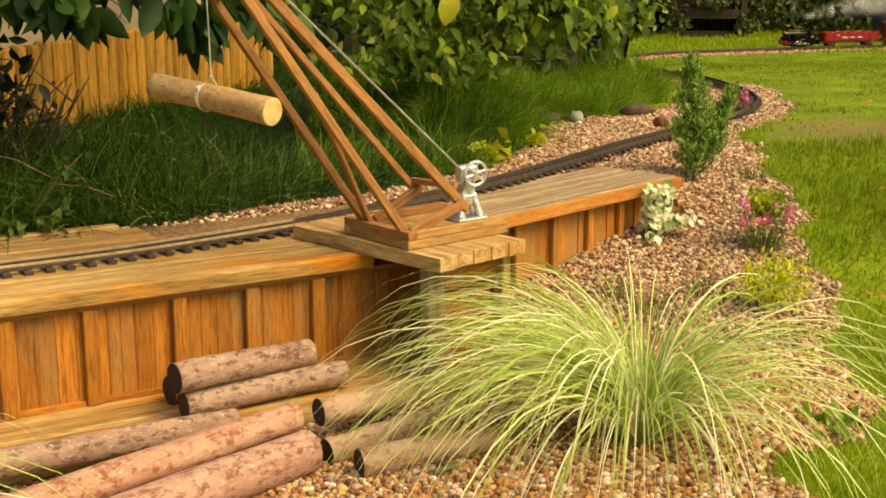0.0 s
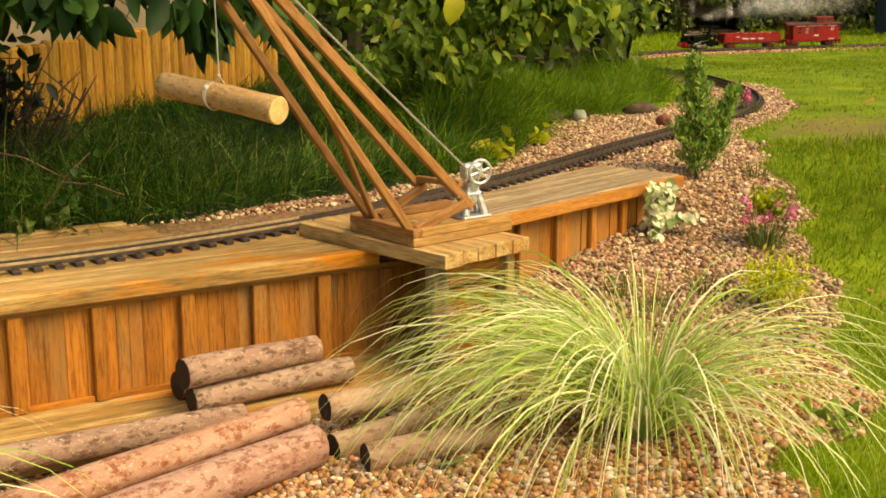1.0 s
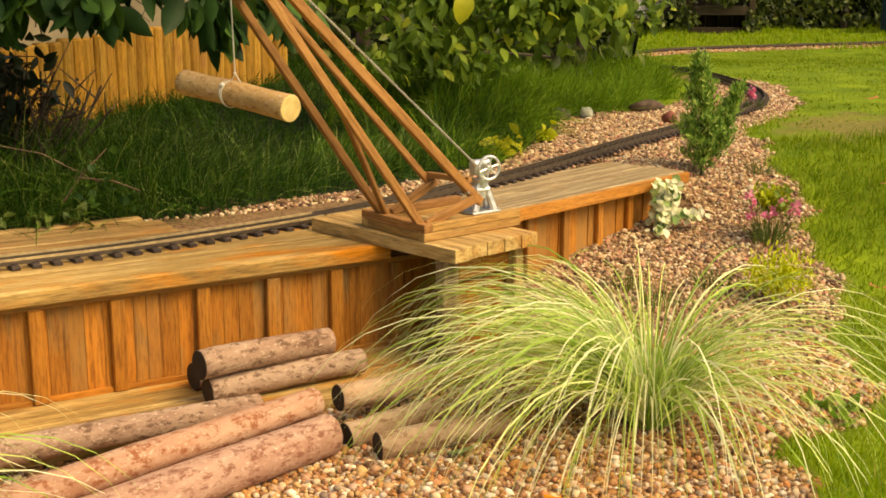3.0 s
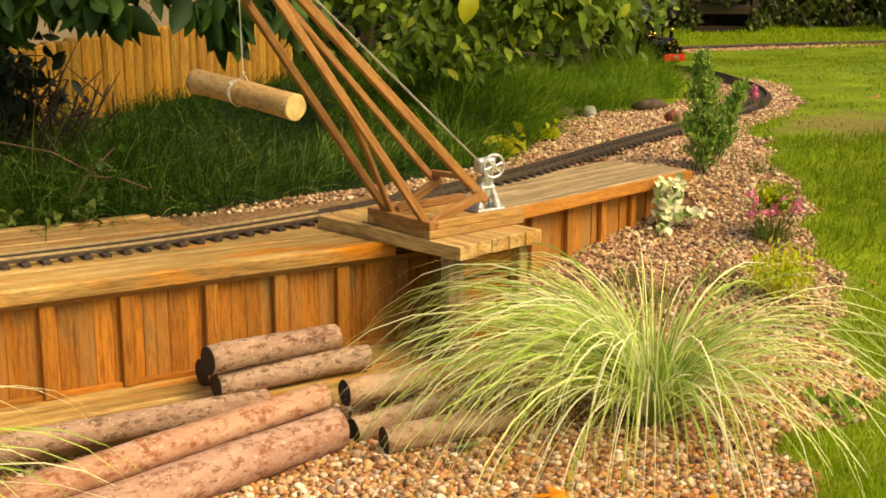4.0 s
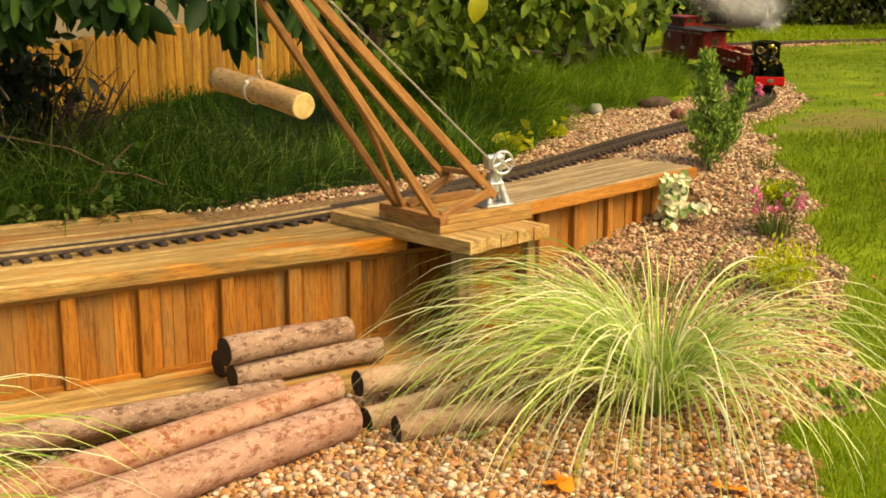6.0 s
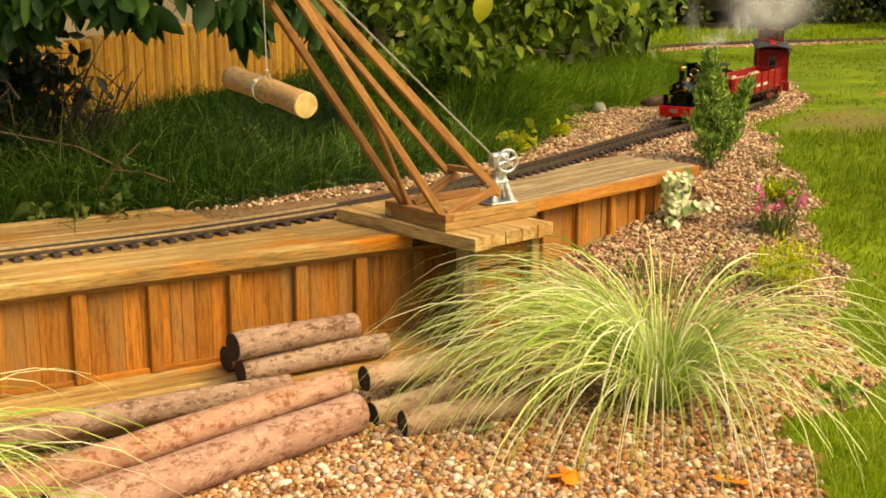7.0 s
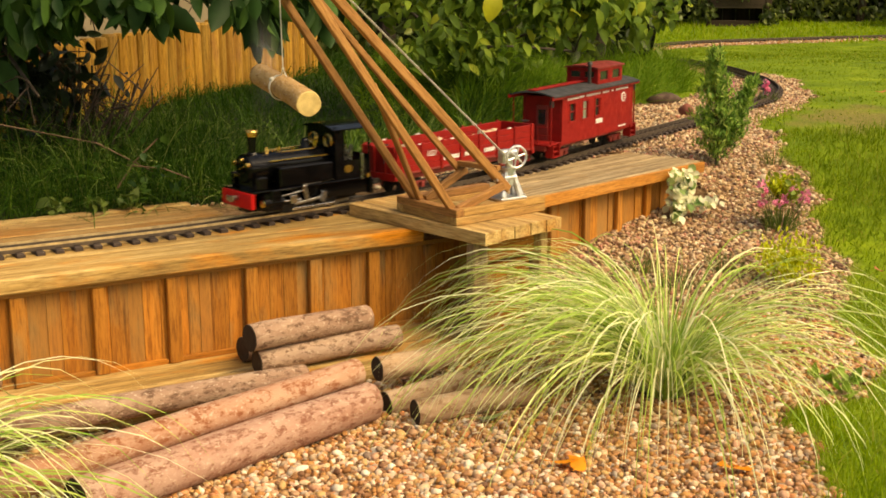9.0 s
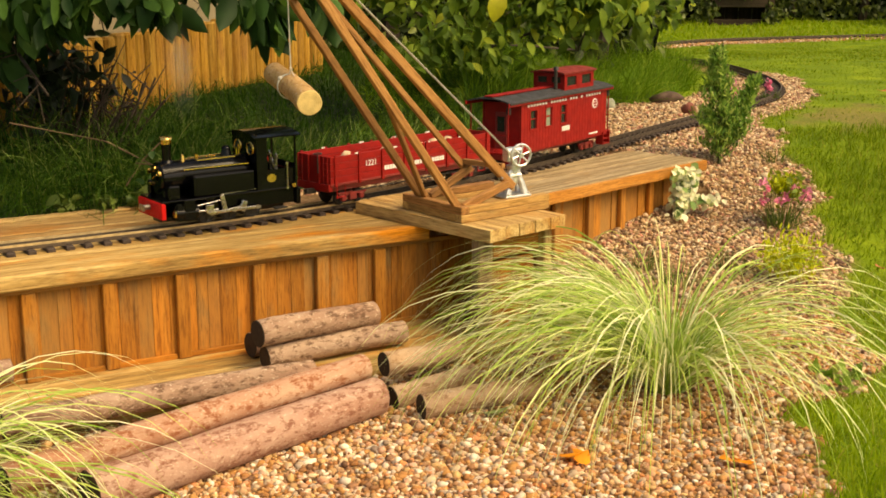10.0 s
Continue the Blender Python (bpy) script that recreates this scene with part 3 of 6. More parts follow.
beam("strut", crane, F2 + Vector((0.012, 0.004, -0.002)), B4 + Vector((0.0, -0.014, 0.0)), 0.014, 0.016, W_CRANE)
beam("strut", crane, F1 + Vector((0.02, 0.012, 0.0)), B5 + Vector((0.02, 0.0, -0.004)), 0.014, 0.016, W_CRANE)
beam("crosspiece", crane, past(B5, T5, -0.01) + up * 0.012, past(B4, T4, 0.03) + up * 0.024, 0.012, 0.012, W_CRANE)
beam("crosspiece", crane, past(F1, T1, 0.985) + up * 0.014, past(F2, T2, 0.985) + up * 0.014, 0.014, 0.012, W_CRANE)
beam("crosspiece", crane, past(F1, T1, 1.17), past(F2, T2, 1.17), 0.016, 0.014, W_CRANE)
bm = fresh()
rod(bm, B4 + Vector((-0.018, -0.020, 0.012)), B4 + Vector((0.010, 0.02, 0.012)), 0.005, n=8)
part("bolt", bm, M_STEEL, crane, "", crane.matrix_basis.inverted())

# winch of cast alloy with its spoked wheel and rope
winch = thing("winch", pose(0.098, 2.622, 0.311, 0, 0, 35) @ Matrix.Diagonal((1.3, 1.3, 1.04, 1)), "bright cast alloy winch with a six-spoked handwheel", "winch")
bm = box(fresh(), (0.055, 0.034, 0.006), Matrix.Translation((0, 0, 0.003)), 0.002)
for sx in (-1, 1):
    for sy in (-1, 1):
        rod(bm, (0.021 * sx, 0.012 * sy, 0.006), (0.021 * sx, 0.012 * sy, 0.010), 0.004, n=6)
part("base_plate", smooth(bm, 0.5), M_ALLOY, winch)
for sx in (-1, 1):
    bm = fresh()
    rod(bm, (0.018 * sx, -0.009, 0.005), (0.006 * sx, 0, 0.062), 0.0065, 0.004, 8)
    rod(bm, (0.018 * sx, 0.009, 0.005), (0.006 * sx, 0, 0.062), 0.0065, 0.004, 8)
    rod(bm, (0.020 * sx, -0.011, 0.005), (0.020 * sx, 0.011, 0.005), 0.005, n=8)
    rod(bm, (0.015 * sx, -0.007, 0.022), (0.015 * sx, 0.007, 0.022), 0.0035, n=8)
    part("leg", smooth(bm), M_ALLOY, winch)
bm = fresh()
rod(bm, (0, 0, 0.03), (0, 0, 0.098), 0.008, 0.006, 12)
rod(bm, (0, 0, 0.060), (0, 0, 0.067), 0.0125, n=12)
rod(bm, (-0.017, 0, 0.097), (0.012, 0, 0.097), 0.009, n=12)
box(bm, (0.012, 0.018, 0.024), Matrix.Translation((-0.012, 0, 0.088)), 0.002)
part("column", smooth(bm, 0.6), M_ALLOY, winch)
bm = fresh()
rod(bm, (-0.022, 0, 0.045), (0.012, 0, 0.045), 0.008, n=12)
part("drum", smooth(bm), M_ALLOY, winch)


def ring(bm, r, tube, m, n=28, k=7):
    vs = []
    for i in range(n):
        a = 2 * math.pi * i / n
        vs.append([bm.verts.new(m @ Vector(((r + tube * math.cos(b)) * math.cos(a), (r + tube * math.cos(b)) * math.sin(a), tube * math.sin(b))))
                   for b in (2 * math.pi * j / k for j in range(k))])
    for i in range(n):
        for j in range(k):
            bm.faces.new((vs[i][j], vs[(i + 1) % n][j], vs[(i + 1) % n][(j + 1) % k], vs[i][(j + 1) % k]))


wheel_m = Matrix.Translation((0.024, 0.0, 0.097)) @ pose(0, 0, 0, 0, 90, 0) @ pose(0, 0, 0, 0, 0, 0) 
bm = fresh()
ring(bm, 0.0235, 0.0030, Matrix())
for i in range(6):
    a = math.pi * i / 3 + 0.3
    rod(bm, (0, 0, 0), (0.0222 * math.cos(a), 0.0222 * math.sin(a), 0), 0.0022, 0.0018, 6)
rod(bm, (0, 0, -0.006), (0, 0, 0.005), 0.005, n=10)
bmesh.ops.recalc_face_normals(bm, faces=bm.faces)
part("handwheel", smooth(bm), M_ALLOY, winch, "spoked alloy handwheel", winch.matrix_basis.inverted() @ pose(0.113, 2.606, 0.405) @ look((0, 0, 0), (-0.45, 0.9, 0.0)))


def twisted(bm, a, b, r, pitch):
    """A laid rope of two strands."""
    a, b = Vector(a), Vector(b)
    d = b - a
    q = d.to_track_quat("Z", "Y").to_matrix()
    n = int(d.length / pitch * 6)
    for ph in (0, math.pi):
        old = None
        for i in range(n + 1):
            t = i / n
            w = 2 * math.pi * t * d.length / pitch + ph
            c = a + d * t + q @ Vector((r * 0.55 * math.cos(w), r * 0.55 * math.sin(w), 0))
            now = [bm.verts.new(c + q @ Vector((r * 0.6 * math.cos(k), r * 0.6 * math.sin(k), 0))) for k in (0, 2.09, 4.19)]
            if old:
                for j in range(3):
                    bm.faces.new((old[j], old[(j + 1) % 3], now[(j + 1) % 3], now[j]))
            old = now


rope = thing("hoist_rope", pose(0.08, 2.6, 0.42), "twisted pale rope from the winch to the jib head", "rope")
bm = fresh()
twisted(bm, (0.088, 2.602, 0.41), (-0.327, 2.298, 0.862), 0.0026, 0.014)
part("strand", smooth(bm), M_STRING, rope, "", rope.matrix_basis.inverted())


def log_mesh(length, r, seed, taper=0.94, n=20, rows=14, bend=0.004):
    """A round log along local x with knots, ripples and a slight bow; faces of its ends take slot 1."""
    g = random.Random(seed)
    bm = fresh()
    rings = []
    for i in range(rows + 1):
        t = i / rows
        rr = r * (1 + (taper - 1) * t)
        off = Vector((0, bend * math.sin(math.pi * t + seed), bend * 0.6 * math.sin(2 * t + seed)))
        row = []
        for j in range(n):
            a = 2 * math.pi * j / n
            k = rr * (1 + 0.05 * noise.noise(Vector((t * 5 + seed * 3.1, math.cos(a) * 1.3, math.sin(a) * 1.3))) + 0.012 * g.uniform(-1, 1))
            row.append(bm.verts.new(Vector(((t - 0.5) * length, k * math.cos(a), k * math.sin(a))) + off))
        rings.append(row)
    for p, q in zip(rings, rings[1:]):
        for j in range(n):
            bm.faces.new((p[j], p[(j + 1) % n], q[(j + 1) % n], q[j])).smooth = True
    for row, sx, flip in ((rings[0], -1, False), (rings[-1], 1, True)):
        rim = [bm.verts.new(v.co + Vector((sx * 0.0012, 0, 0)) - Vector((0, v.co.y, v.co.z)) * 0.06) for v in row]
        for j in range(n):
            f = bm.faces.new((row[j], row[(j + 1) % n], rim[(j + 1) % n], rim[j]))
            f.material_index = 1
        f = bm.faces.new(rim)
        f.material_index = 1
    bmesh.ops.recalc_face_normals(bm, faces=bm.faces)
    return bm


def make_log(a, b, r, seed, label, mats, group):
    a, b = Vector(a), Vector(b)
    d = b - a
    me = bpy.data.meshes.new("log")
    bm = log_mesh(d.length, r, seed)
    bm.to_mesh(me)
    bm.free()
    for m in mats:
        me.materials.append(m)
    ob = new("log", me)
    ob.matrix_basis = Matrix.Translation((a + b) / 2) @ d.to_track_quat("X", "Z").to_matrix().to_4x4() @ pose(0, 0, 0, seed * 70)
    return tagged(ob, label, "log", group)


BROWN, REDDISH, TAN = (M_BARK, M_END_DARK), (M_BARK_RED, M_END_DARK), (M_BARK_PALE, M_END_DARK)
g1, g2 = "logs stacked on the ledge", "logs lying on the gravel"
make_log((-0.414, 2.241, 0.107), (-0.199, 2.412, 0.107), 0.0275, 1, "rough grey-brown log on top of the small stack", BROWN, g1)
make_log((-0.447, 2.341, 0.057), (-0.25, 2.496, 0.057), 0.0255, 2, "grey-brown log at the back of the stack", BROWN, g1)
make_log((-0.403, 2.255, 0.057), (-0.138, 2.428, 0.057), 0.0255, 3, "pinkish-brown barked log with a dark sawn end", BROWN, g1)
make_log((-0.695, 1.596, 0.078), (-0.202, 2.148, 0.078), 0.027, 4, "long reddish log with peeling bark lying over others", REDDISH, g2)
make_log((-0.588, 1.660, 0.037), (-0.169, 2.089, 0.037), 0.037, 5, "thick pinkish-brown log lying on the gravel", (M_BARK_PINK, M_END_DARK), g2)
make_log((-0.80, 1.90, 0.052), (-0.302, 2.186, 0.052), 0.024, 6, "long grey-brown log against the ledge", BROWN, g2)
make_log((-0.169, 2.232, 0.052), (-0.02, 2.325, 0.052), 0.0245, 7, "short tan log with a blackened end", TAN, g2)
make_log((-0.149, 2.131, 0.023), (0.01, 2.245, 0.023), 0.0235, 8, "short tan log half hidden by the grass", TAN, g2)
make_log((-0.09, 2.074, 0.024), (0.13, 2.17, 0.024), 0.0245, 9, "pale brown log with a blackened end by the grass", TAN, g2)
make_log((-1.05, 2.095, 0.057), (-0.861, 2.237, 0.057), 0.0245, 10, "grey-brown log on the ledge beside the ornamental grass", BROWN, g1)
make_log((-1.08, 2.02, 0.057), (-0.875, 2.165, 0.057), 0.0245, 11, "grey log on the ledge beside the ornamental grass", BROWN, g1)

# the hanging load turns slowly on its cord
hang = thing("hanging_log", pose(-0.349, 2.350, 0.604), "pale brown cut log hanging from the crane in a string sling", "log")
bm = log_mesh(0.272, 0.0228, 12, 1.05)
lm = bpy.data.meshes.new("trunk")
bm.to_mesh(lm)
bm.free()
lm.materials.append(M_BARK_TAN)
lm.materials.append(M_END_PALE)
part("trunk", lm, None, hang, "tan bark log with pale sawn ends", pose(0.0, 0, -0.026, 0, 7.0, 0))
bm = fresh()
ring(bm, 0.0242, 0.0012, pose(-0.012, 0, -0.0245, 0, 90, 0), 20, 5)
ring(bm, 0.0242, 0.0012, pose(-0.016, 0, -0.0245, 0, 80, 0), 20, 5)
rod(bm, (-0.012, 0, -0.003), (0.0, 0, 0.012), 0.0012, n=6)
rod(bm, (0.012, 0.006, -0.008), (0.0, 0, 0.012), 0.0012, n=6)
bmesh.ops.create_icosphere(bm, subdivisions=1, radius=0.0035, matrix=Matrix.Translation((0, 0, 0.012)))
bmesh.ops.create_icosphere(bm, subdivisions=2, radius=0.0050, matrix=Matrix.Translation((-0.015, -0.018, -0.008)))
part("sling", smooth(bm), M_STRING, hang, "white string sling and knot")
bm = fresh()
rod(bm, (0, 0, 0.012), (-0.004, -0.003, 0.26), 0.0013, n=6)
part("cord", bm, M_STRING, hang, "thin white cord")


# ---- planting and gravel ----
ICO_V, ICO_F = [], []
_bm = fresh()
bmesh.ops.create_icosphere(_bm, subdivisions=1, radius=1.0)
_bm.verts.ensure_lookup_table()
ICO_V = np.array([v.co[:] for v in _bm.verts])
ICO_F = np.array([[v.index for v in f.verts] for f in _bm.faces])
_bm.free()


def pebbles(name, x0, x1, y0, y1, gap, size, keep, label, mat):
    """Loose rounded stones where keep(x, y) allows."""
    X, Y = np.meshgrid(np.arange(x0, x1, gap), np.arange(y0, y1, gap))
    x = X.ravel() + rng.uniform(-0.6, 0.6, X.size) * gap
    y = Y.ravel() + rng.uniform(-0.6, 0.6, X.size) * gap
    k = keep(x, y)
    x, y = x[k], y[k]
    n = len(x)
    sc = size * rng.lognormal(0, 0.25, n)[:, None] * rng.uniform(0.6, 1.3, (n, 3)) * np.array((1, 1, 0.72))
    yaw, tilt = rng.uniform(0, 6.28, n), rng.normal(0, 0.35, n)
    V = ICO_V[None] * sc[:, None, :] * (1 + rng.normal(0, 0.14, (n, len(ICO_V), 1)))
    ct, st = np.cos(tilt)[:, None], np.sin(tilt)[:, None]
    V = np.stack([V[..., 0], V[..., 1] * ct - V[..., 2] * st, V[..., 1] * st + V[..., 2] * ct], -1)
    c, s = np.cos(yaw)[:, None], np.sin(yaw)[:, None]
    V = np.stack([V[..., 0] * c - V[..., 1] * s, V[..., 0] * s + V[..., 1] * c, V[..., 2]], -1)
    ballast = np.where(y > 2.9, 0.008, 0.0175) * (track_dist(x, y) < 0.05)     # packed up between the sleepers
    V += np.stack([x, y, ground_z(x, y) + ballast + sc[:, 2] * rng.uniform(-0.2, 0.8, n)], 1)[:, None, :]
    F = (ICO_F[None] + (np.arange(n) * len(ICO_V))[:, None, None]).reshape(-1, 3)
    me = raw_mesh(name, V.reshape(-1, 3), F, mat, True)
    return tagged(new(name, me), label, "gravel", kind="stuff")


def behind(x, y):
    b1 = (x - P1[0]) * N1[0] + (y - P1[1]) * N1[1]
    b2 = (x - P2[0]) * N2[0] + (y - P2[1]) * N2[1]
    return np.minimum(b1, b2), (x - P2[0]) * D2[0] + (y - P2[1]) * D2[1], b1, b2


def front_bed(x, y):
    b, s2, b1, b2 = behind(x, y)
    on = (lawn_mask(x, y) < rng.uniform(0.1, 0.9, x.shape)) & (b < 0.03) & ~((b1 > -0.19) & (b1 < 0.1) & ((x - P1[0]) * D1[0] + (y - P1[1]) * D1[1] < 0.9))
    return on


def back_bed(x, y):
    b, s2, b1, b2 = behind(x, y)
    ok = (lawn_mask(x, y) < rng.uniform(0.1, 0.9, x.shape))
    deck_near = (b1 < 0.51) & (b1 > 0) & (x < -0.1)
    deck_far = (b2 < 0.26) & (s2 < 0.81) & (s2 > -0.2)
    return ok & ((b >= 0.03) | (s2 > 0.8)) & ~deck_near & ~deck_far


pebbles("gravel", -0.75, 0.95, 1.5, 2.75, 0.0076, 0.0058, front_bed, "loose golden-brown pea gravel round the logs", M_PEBBLE)
pebbles("gravel", 0.2, 1.2, 2.75, 4.1, 0.0088, 0.0055, front_bed, "pinkish-brown gravel bed beside the lawn", M_CHIP)
pebbles("gravel", -0.95, 1.65, 2.6, 6.2, 0.0096, 0.0052, lambda x, y: back_bed(x, y) & ((y > 4.1) | (behind(x, y)[0] >= 0.03)), "brown gravel ballast round the track", M_CHIP)
pebbles("gravel", 0.9, 7.0, 9.6, 12.6, 0.018, 0.0085, lambda x, y: (track_dist(x, y) < 0.19) & (track_dist(x, y) > 0.03), "pale gravel strip under the distant line", M_PEBBLE)


def blades(name, roots, length, width, lean_dir, lean, droop, mat, seg=4):
    """Tapered, arching blades; arrays give one value a blade."""
    n = len(roots)
    t = np.linspace(0, 1, seg + 1)
    ang0 = lean[:, None]
    ang = ang0 + droop[:, None] * t[None] ** 1.3
    ds = length[:, None] / seg
    hx = np.concatenate([np.zeros((n, 1)), np.cumsum(np.sin((ang[:, 1:] + ang[:, :-1]) / 2) * ds, 1)], 1)
    hz = np.concatenate([np.zeros((n, 1)), np.cumsum(np.cos((ang[:, 1:] + ang[:, :-1]) / 2) * ds, 1)], 1)
    d = np.stack([np.cos(lean_dir), np.sin(lean_dir)], 1)
    c = roots[:, None, :] + np.concatenate([hx[..., None] * d[:, None, :], hz[..., None]], -1)
    tw = rng.uniform(-0.9, 0.9, n)
    side = np.stack([-d[:, 1] * np.cos(tw), d[:, 0] * np.cos(tw), np.sin(tw)], 1)
    w = (width[:, None] * np.clip(1.15 - t[None] ** 2.2 * 1.1, 0.05, 1))[..., None] * side[:, None, :] / 2
    V = np.stack([c - w, c + w], 2).reshape(n, -1, 3)
    base = (np.arange(n) * 2 * (seg + 1))[:, None, None]
    j = np.arange(seg) * 2
    F = (np.stack([j, j + 1, j + 3, j + 2], -1)[None] + base).reshape(-1, 4)
    me = raw_mesh(name, V.reshape(-1, 3), F, mat, True)
    return me


def tussock(x, y, count, size, label, seed):
    g = np.random.default_rng(seed)
    z = float(ground_z(x, y))
    a = g.uniform(0, 2 * np.pi, count)
    r = 0.035 * np.sqrt(g.uniform(0, 1, count)) * size
    roots = np.stack([r * np.cos(a), r * np.sin(a), np.zeros(count)], 1)
    length = size * g.uniform(0.40, 0.76, count)
    lean = g.uniform(0.05, 0.85, count)
    droop = g.uniform(2.55, 3.1, count) - 0.75 * lean
    length *= 0.86 + 0.25 * np.minimum(lean, 0.8)
    a = np.where((np.abs(a - 4.71) < 0.55) & (g.uniform(0, 1, count) < 0.72), g.uniform(2.2, 4.1, count), a)
    a = np.where((np.abs(a - 1.57) < 0.7) & (g.uniform(0, 1, count) < 0.6), g.uniform(2.3, 4.0, count), a)
    keep = (g.uniform(0, 1, count) < 0.62) | (np.cos(a) < 0.25)
    length = np.where(keep, length, length * 0.55)
    me = blades("foliage", roots, length, g.uniform(0.0023, 0.0043, count), a + g.normal(0, 0.35, count), lean, droop, L_CAREX, 10)
    e = thing("ornamental_grass", pose(x, y, z), label, "grass")
    part("foliage", me, None, e)
    count2 = count // 3
    a = g.uniform(0, 2 * np.pi, count2)
    r = 0.04 * np.sqrt(g.uniform(0, 1, count2)) * size
    me = blades("inner_foliage", np.stack([r * np.cos(a), r * np.sin(a), np.zeros(count2)], 1), size * g.uniform(0.12, 0.3, count2), g.uniform(0.0016, 0.003, count2), a, np.abs(g.normal(0.2, 0.2, count2)), g.uniform(0.3, 1.3, count2), L_CAREX_YOUNG, 5)
    part("inner_foliage", me, None, e)
    return e


tussock(0.385, 2.245, 720, 1.04, "large arching pale green striped ornamental grass on the gravel", 3)
tussock(-0.86, 1.60, 700, 0.84, "pale green ornamental grass beside the logs", 4)


def sward(name, x0, x1, y0, y1, count, keep, lmin, lmax, width, lean, droop, mat, label, seg=3):
    x, y = rng.uniform(x0, x1, count), rng.uniform(y0, y1, count)
    k = keep(x, y)
    x, y = x[k], y[k]
    n = len(x)
    fade = 1 - 0.55 * sstep((y - 3.35) / 0.4) * (x < 0.0)
    drift = -0.5 + 1.3 * np.sin(x * 3.1 + 1.7 * np.sin(y * 2.3)) + (rng.uniform(0, 6.28, n) if seg < 5 else 0)
    patch = 0.75 + 0.5 * np.sin(x * 7 + 1.3 * np.sin(y * 5)) * np.cos(y * 6 - x * 2)
    me = blades(name, np.stack([x, y, ground_z(x, y) - 0.003], 1), rng.uniform(lmin, lmax, n) * patch.clip(0.5, 1.3) * fade, rng.uniform(0.6, 1.3, n) * width,
                drift + rng.normal(0, 1.1, n), np.abs(rng.normal(0, lean, n)), rng.uniform(0.2, 1, n) * droop, mat, seg)
    return tagged(new(name, me), label, "grass", kind="stuff")


def left_side(x, y):
    return (x < np.interp(y, [2.5, 4.6, 5.4, 6.5, 9], [0.4, 0.55, 1.0, 1.1, 0.75]))


def bare(x, y):
    d = np.hypot((x - 1.5) / 0.42, (y - 4.5) / 0.5) + 0.3 * np.sin(x * 23) * np.sin(y * 17)
    return rng.uniform(0, 1, np.shape(x)) < 0.2 + 0.8 * sstep((d - 0.5) / 0.6)


sward("long_grass", -2.4, 1.1, 2.65, 6.4, 85000, lambda x, y: (lawn_mask(x, y) > 0.4) & left_side(x, y) & (behind(x, y)[0] > 0.5) & ((y < 3.5) | (x < 0.05 + 0.3 * rng.uniform(0, 1, x.shape))), 0.12, 0.28, 0.0023, 0.85, 2.0, L_BANK_SHADED, "long unmown grass on the bank, its green darkened for tree shade", 6)
sward("meadow_grass", -0.35, 1.3, 3.6, 7.5, 42000, lambda x, y: (lawn_mask(x, y) > 0.5) & left_side(x, y) & (behind(x, y)[0] > 0.5), 0.10, 0.24, 0.0028, 0.8, 1.8, L_BANK_LIT, "lush long grass beside the track, lightened in colour to look lit", 6)
sward("edge_grass", 0.5, 1.3, 1.5, 5.2, 8000, lambda x, y: (lawn_mask(x, y) > 0.15) & (lawn_mask(x - 0.09, y) < 0.6) & (x > 0.45) & ~left_side(x, y), 0.022, 0.05, 0.0024, 0.6, 1.3, L_LAWN, "longer tufted lawn edge overhanging the gravel", 4)
sward("far_grass", 0.2, 7.8, 10.7, 13.6, 18000, lambda x, y: (lawn_mask(x, y) > 0.6), 0.03, 0.08, 0.010, 0.5, 0.9, L_LAWN, "tufted green grass below the far hedge", 2)
sward("lawn_grass", 0.8, 2.0, 2.7, 4.2, 24000, lambda x, y: (lawn_mask(x, y) > rng.uniform(0.3, 0.9, x.shape)) & ~left_side(x, y) & bare(x, y), 0.018, 0.055, 0.0026, 0.6, 1.1, L_LAWN_FAR, "uneven green lawn grass with worn patches", 3)
sward("lawn_grass", 0.4, 1.6, 1.4, 2.7, 24000, lambda x, y: (lawn_mask(x, y) > rng.uniform(0.3, 0.9, x.shape)) & ~left_side(x, y) & bare(x, y), 0.02, 0.055, 0.0024, 0.6, 0.9, L_LAWN, "short bright green lawn grass", 2)
sward("lawn_grass", 0.7, 4.2, 4.2, 10.7, 80000, lambda x, y: (lawn_mask(x, y) > 0.6) & ~left_side(x, y) & bare(x, y), 0.008, 0.020, 0.005, 0.8, 0.9, L_LAWN_FAR, "short bright green lawn grass", 2)

sward("pale_stem_grass", -1.3, 0.35, 2.8, 3.8, 3400, lambda x, y: (lawn_mask(x, y) > 0.6) & left_side(x, y) & (behind(x, y)[0] > 0.55), 0.16, 0.30, 0.0022, 1.0, 1.5, L_STRAW, "pale bent grass stems over the dark bank", 6)

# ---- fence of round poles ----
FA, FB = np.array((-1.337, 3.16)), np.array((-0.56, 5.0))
fence = thing("fence", Matrix(), "low golden palisade of round wooden poles behind the bank", "fence")
pole = fresh()
rod(pole, (0, 0, 0), (0, 0, 0.262), 0.0238, n=12)
rod(pole, (0, 0, 0.262), (0, 0, 0.269), 0.0238, 0.019, 12)
pole.transform(pose(0, 0, 0, 0, 90, 0))
smooth(pole, 0.5)
pm = bpy.data.meshes.new("pole")
pole.to_mesh(pm)
pole.free()
pm.materials.append(W_FENCE)
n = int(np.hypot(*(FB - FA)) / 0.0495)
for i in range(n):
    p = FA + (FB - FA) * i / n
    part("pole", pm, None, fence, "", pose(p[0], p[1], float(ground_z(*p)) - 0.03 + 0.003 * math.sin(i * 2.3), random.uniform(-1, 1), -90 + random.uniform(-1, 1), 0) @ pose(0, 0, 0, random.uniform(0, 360)))


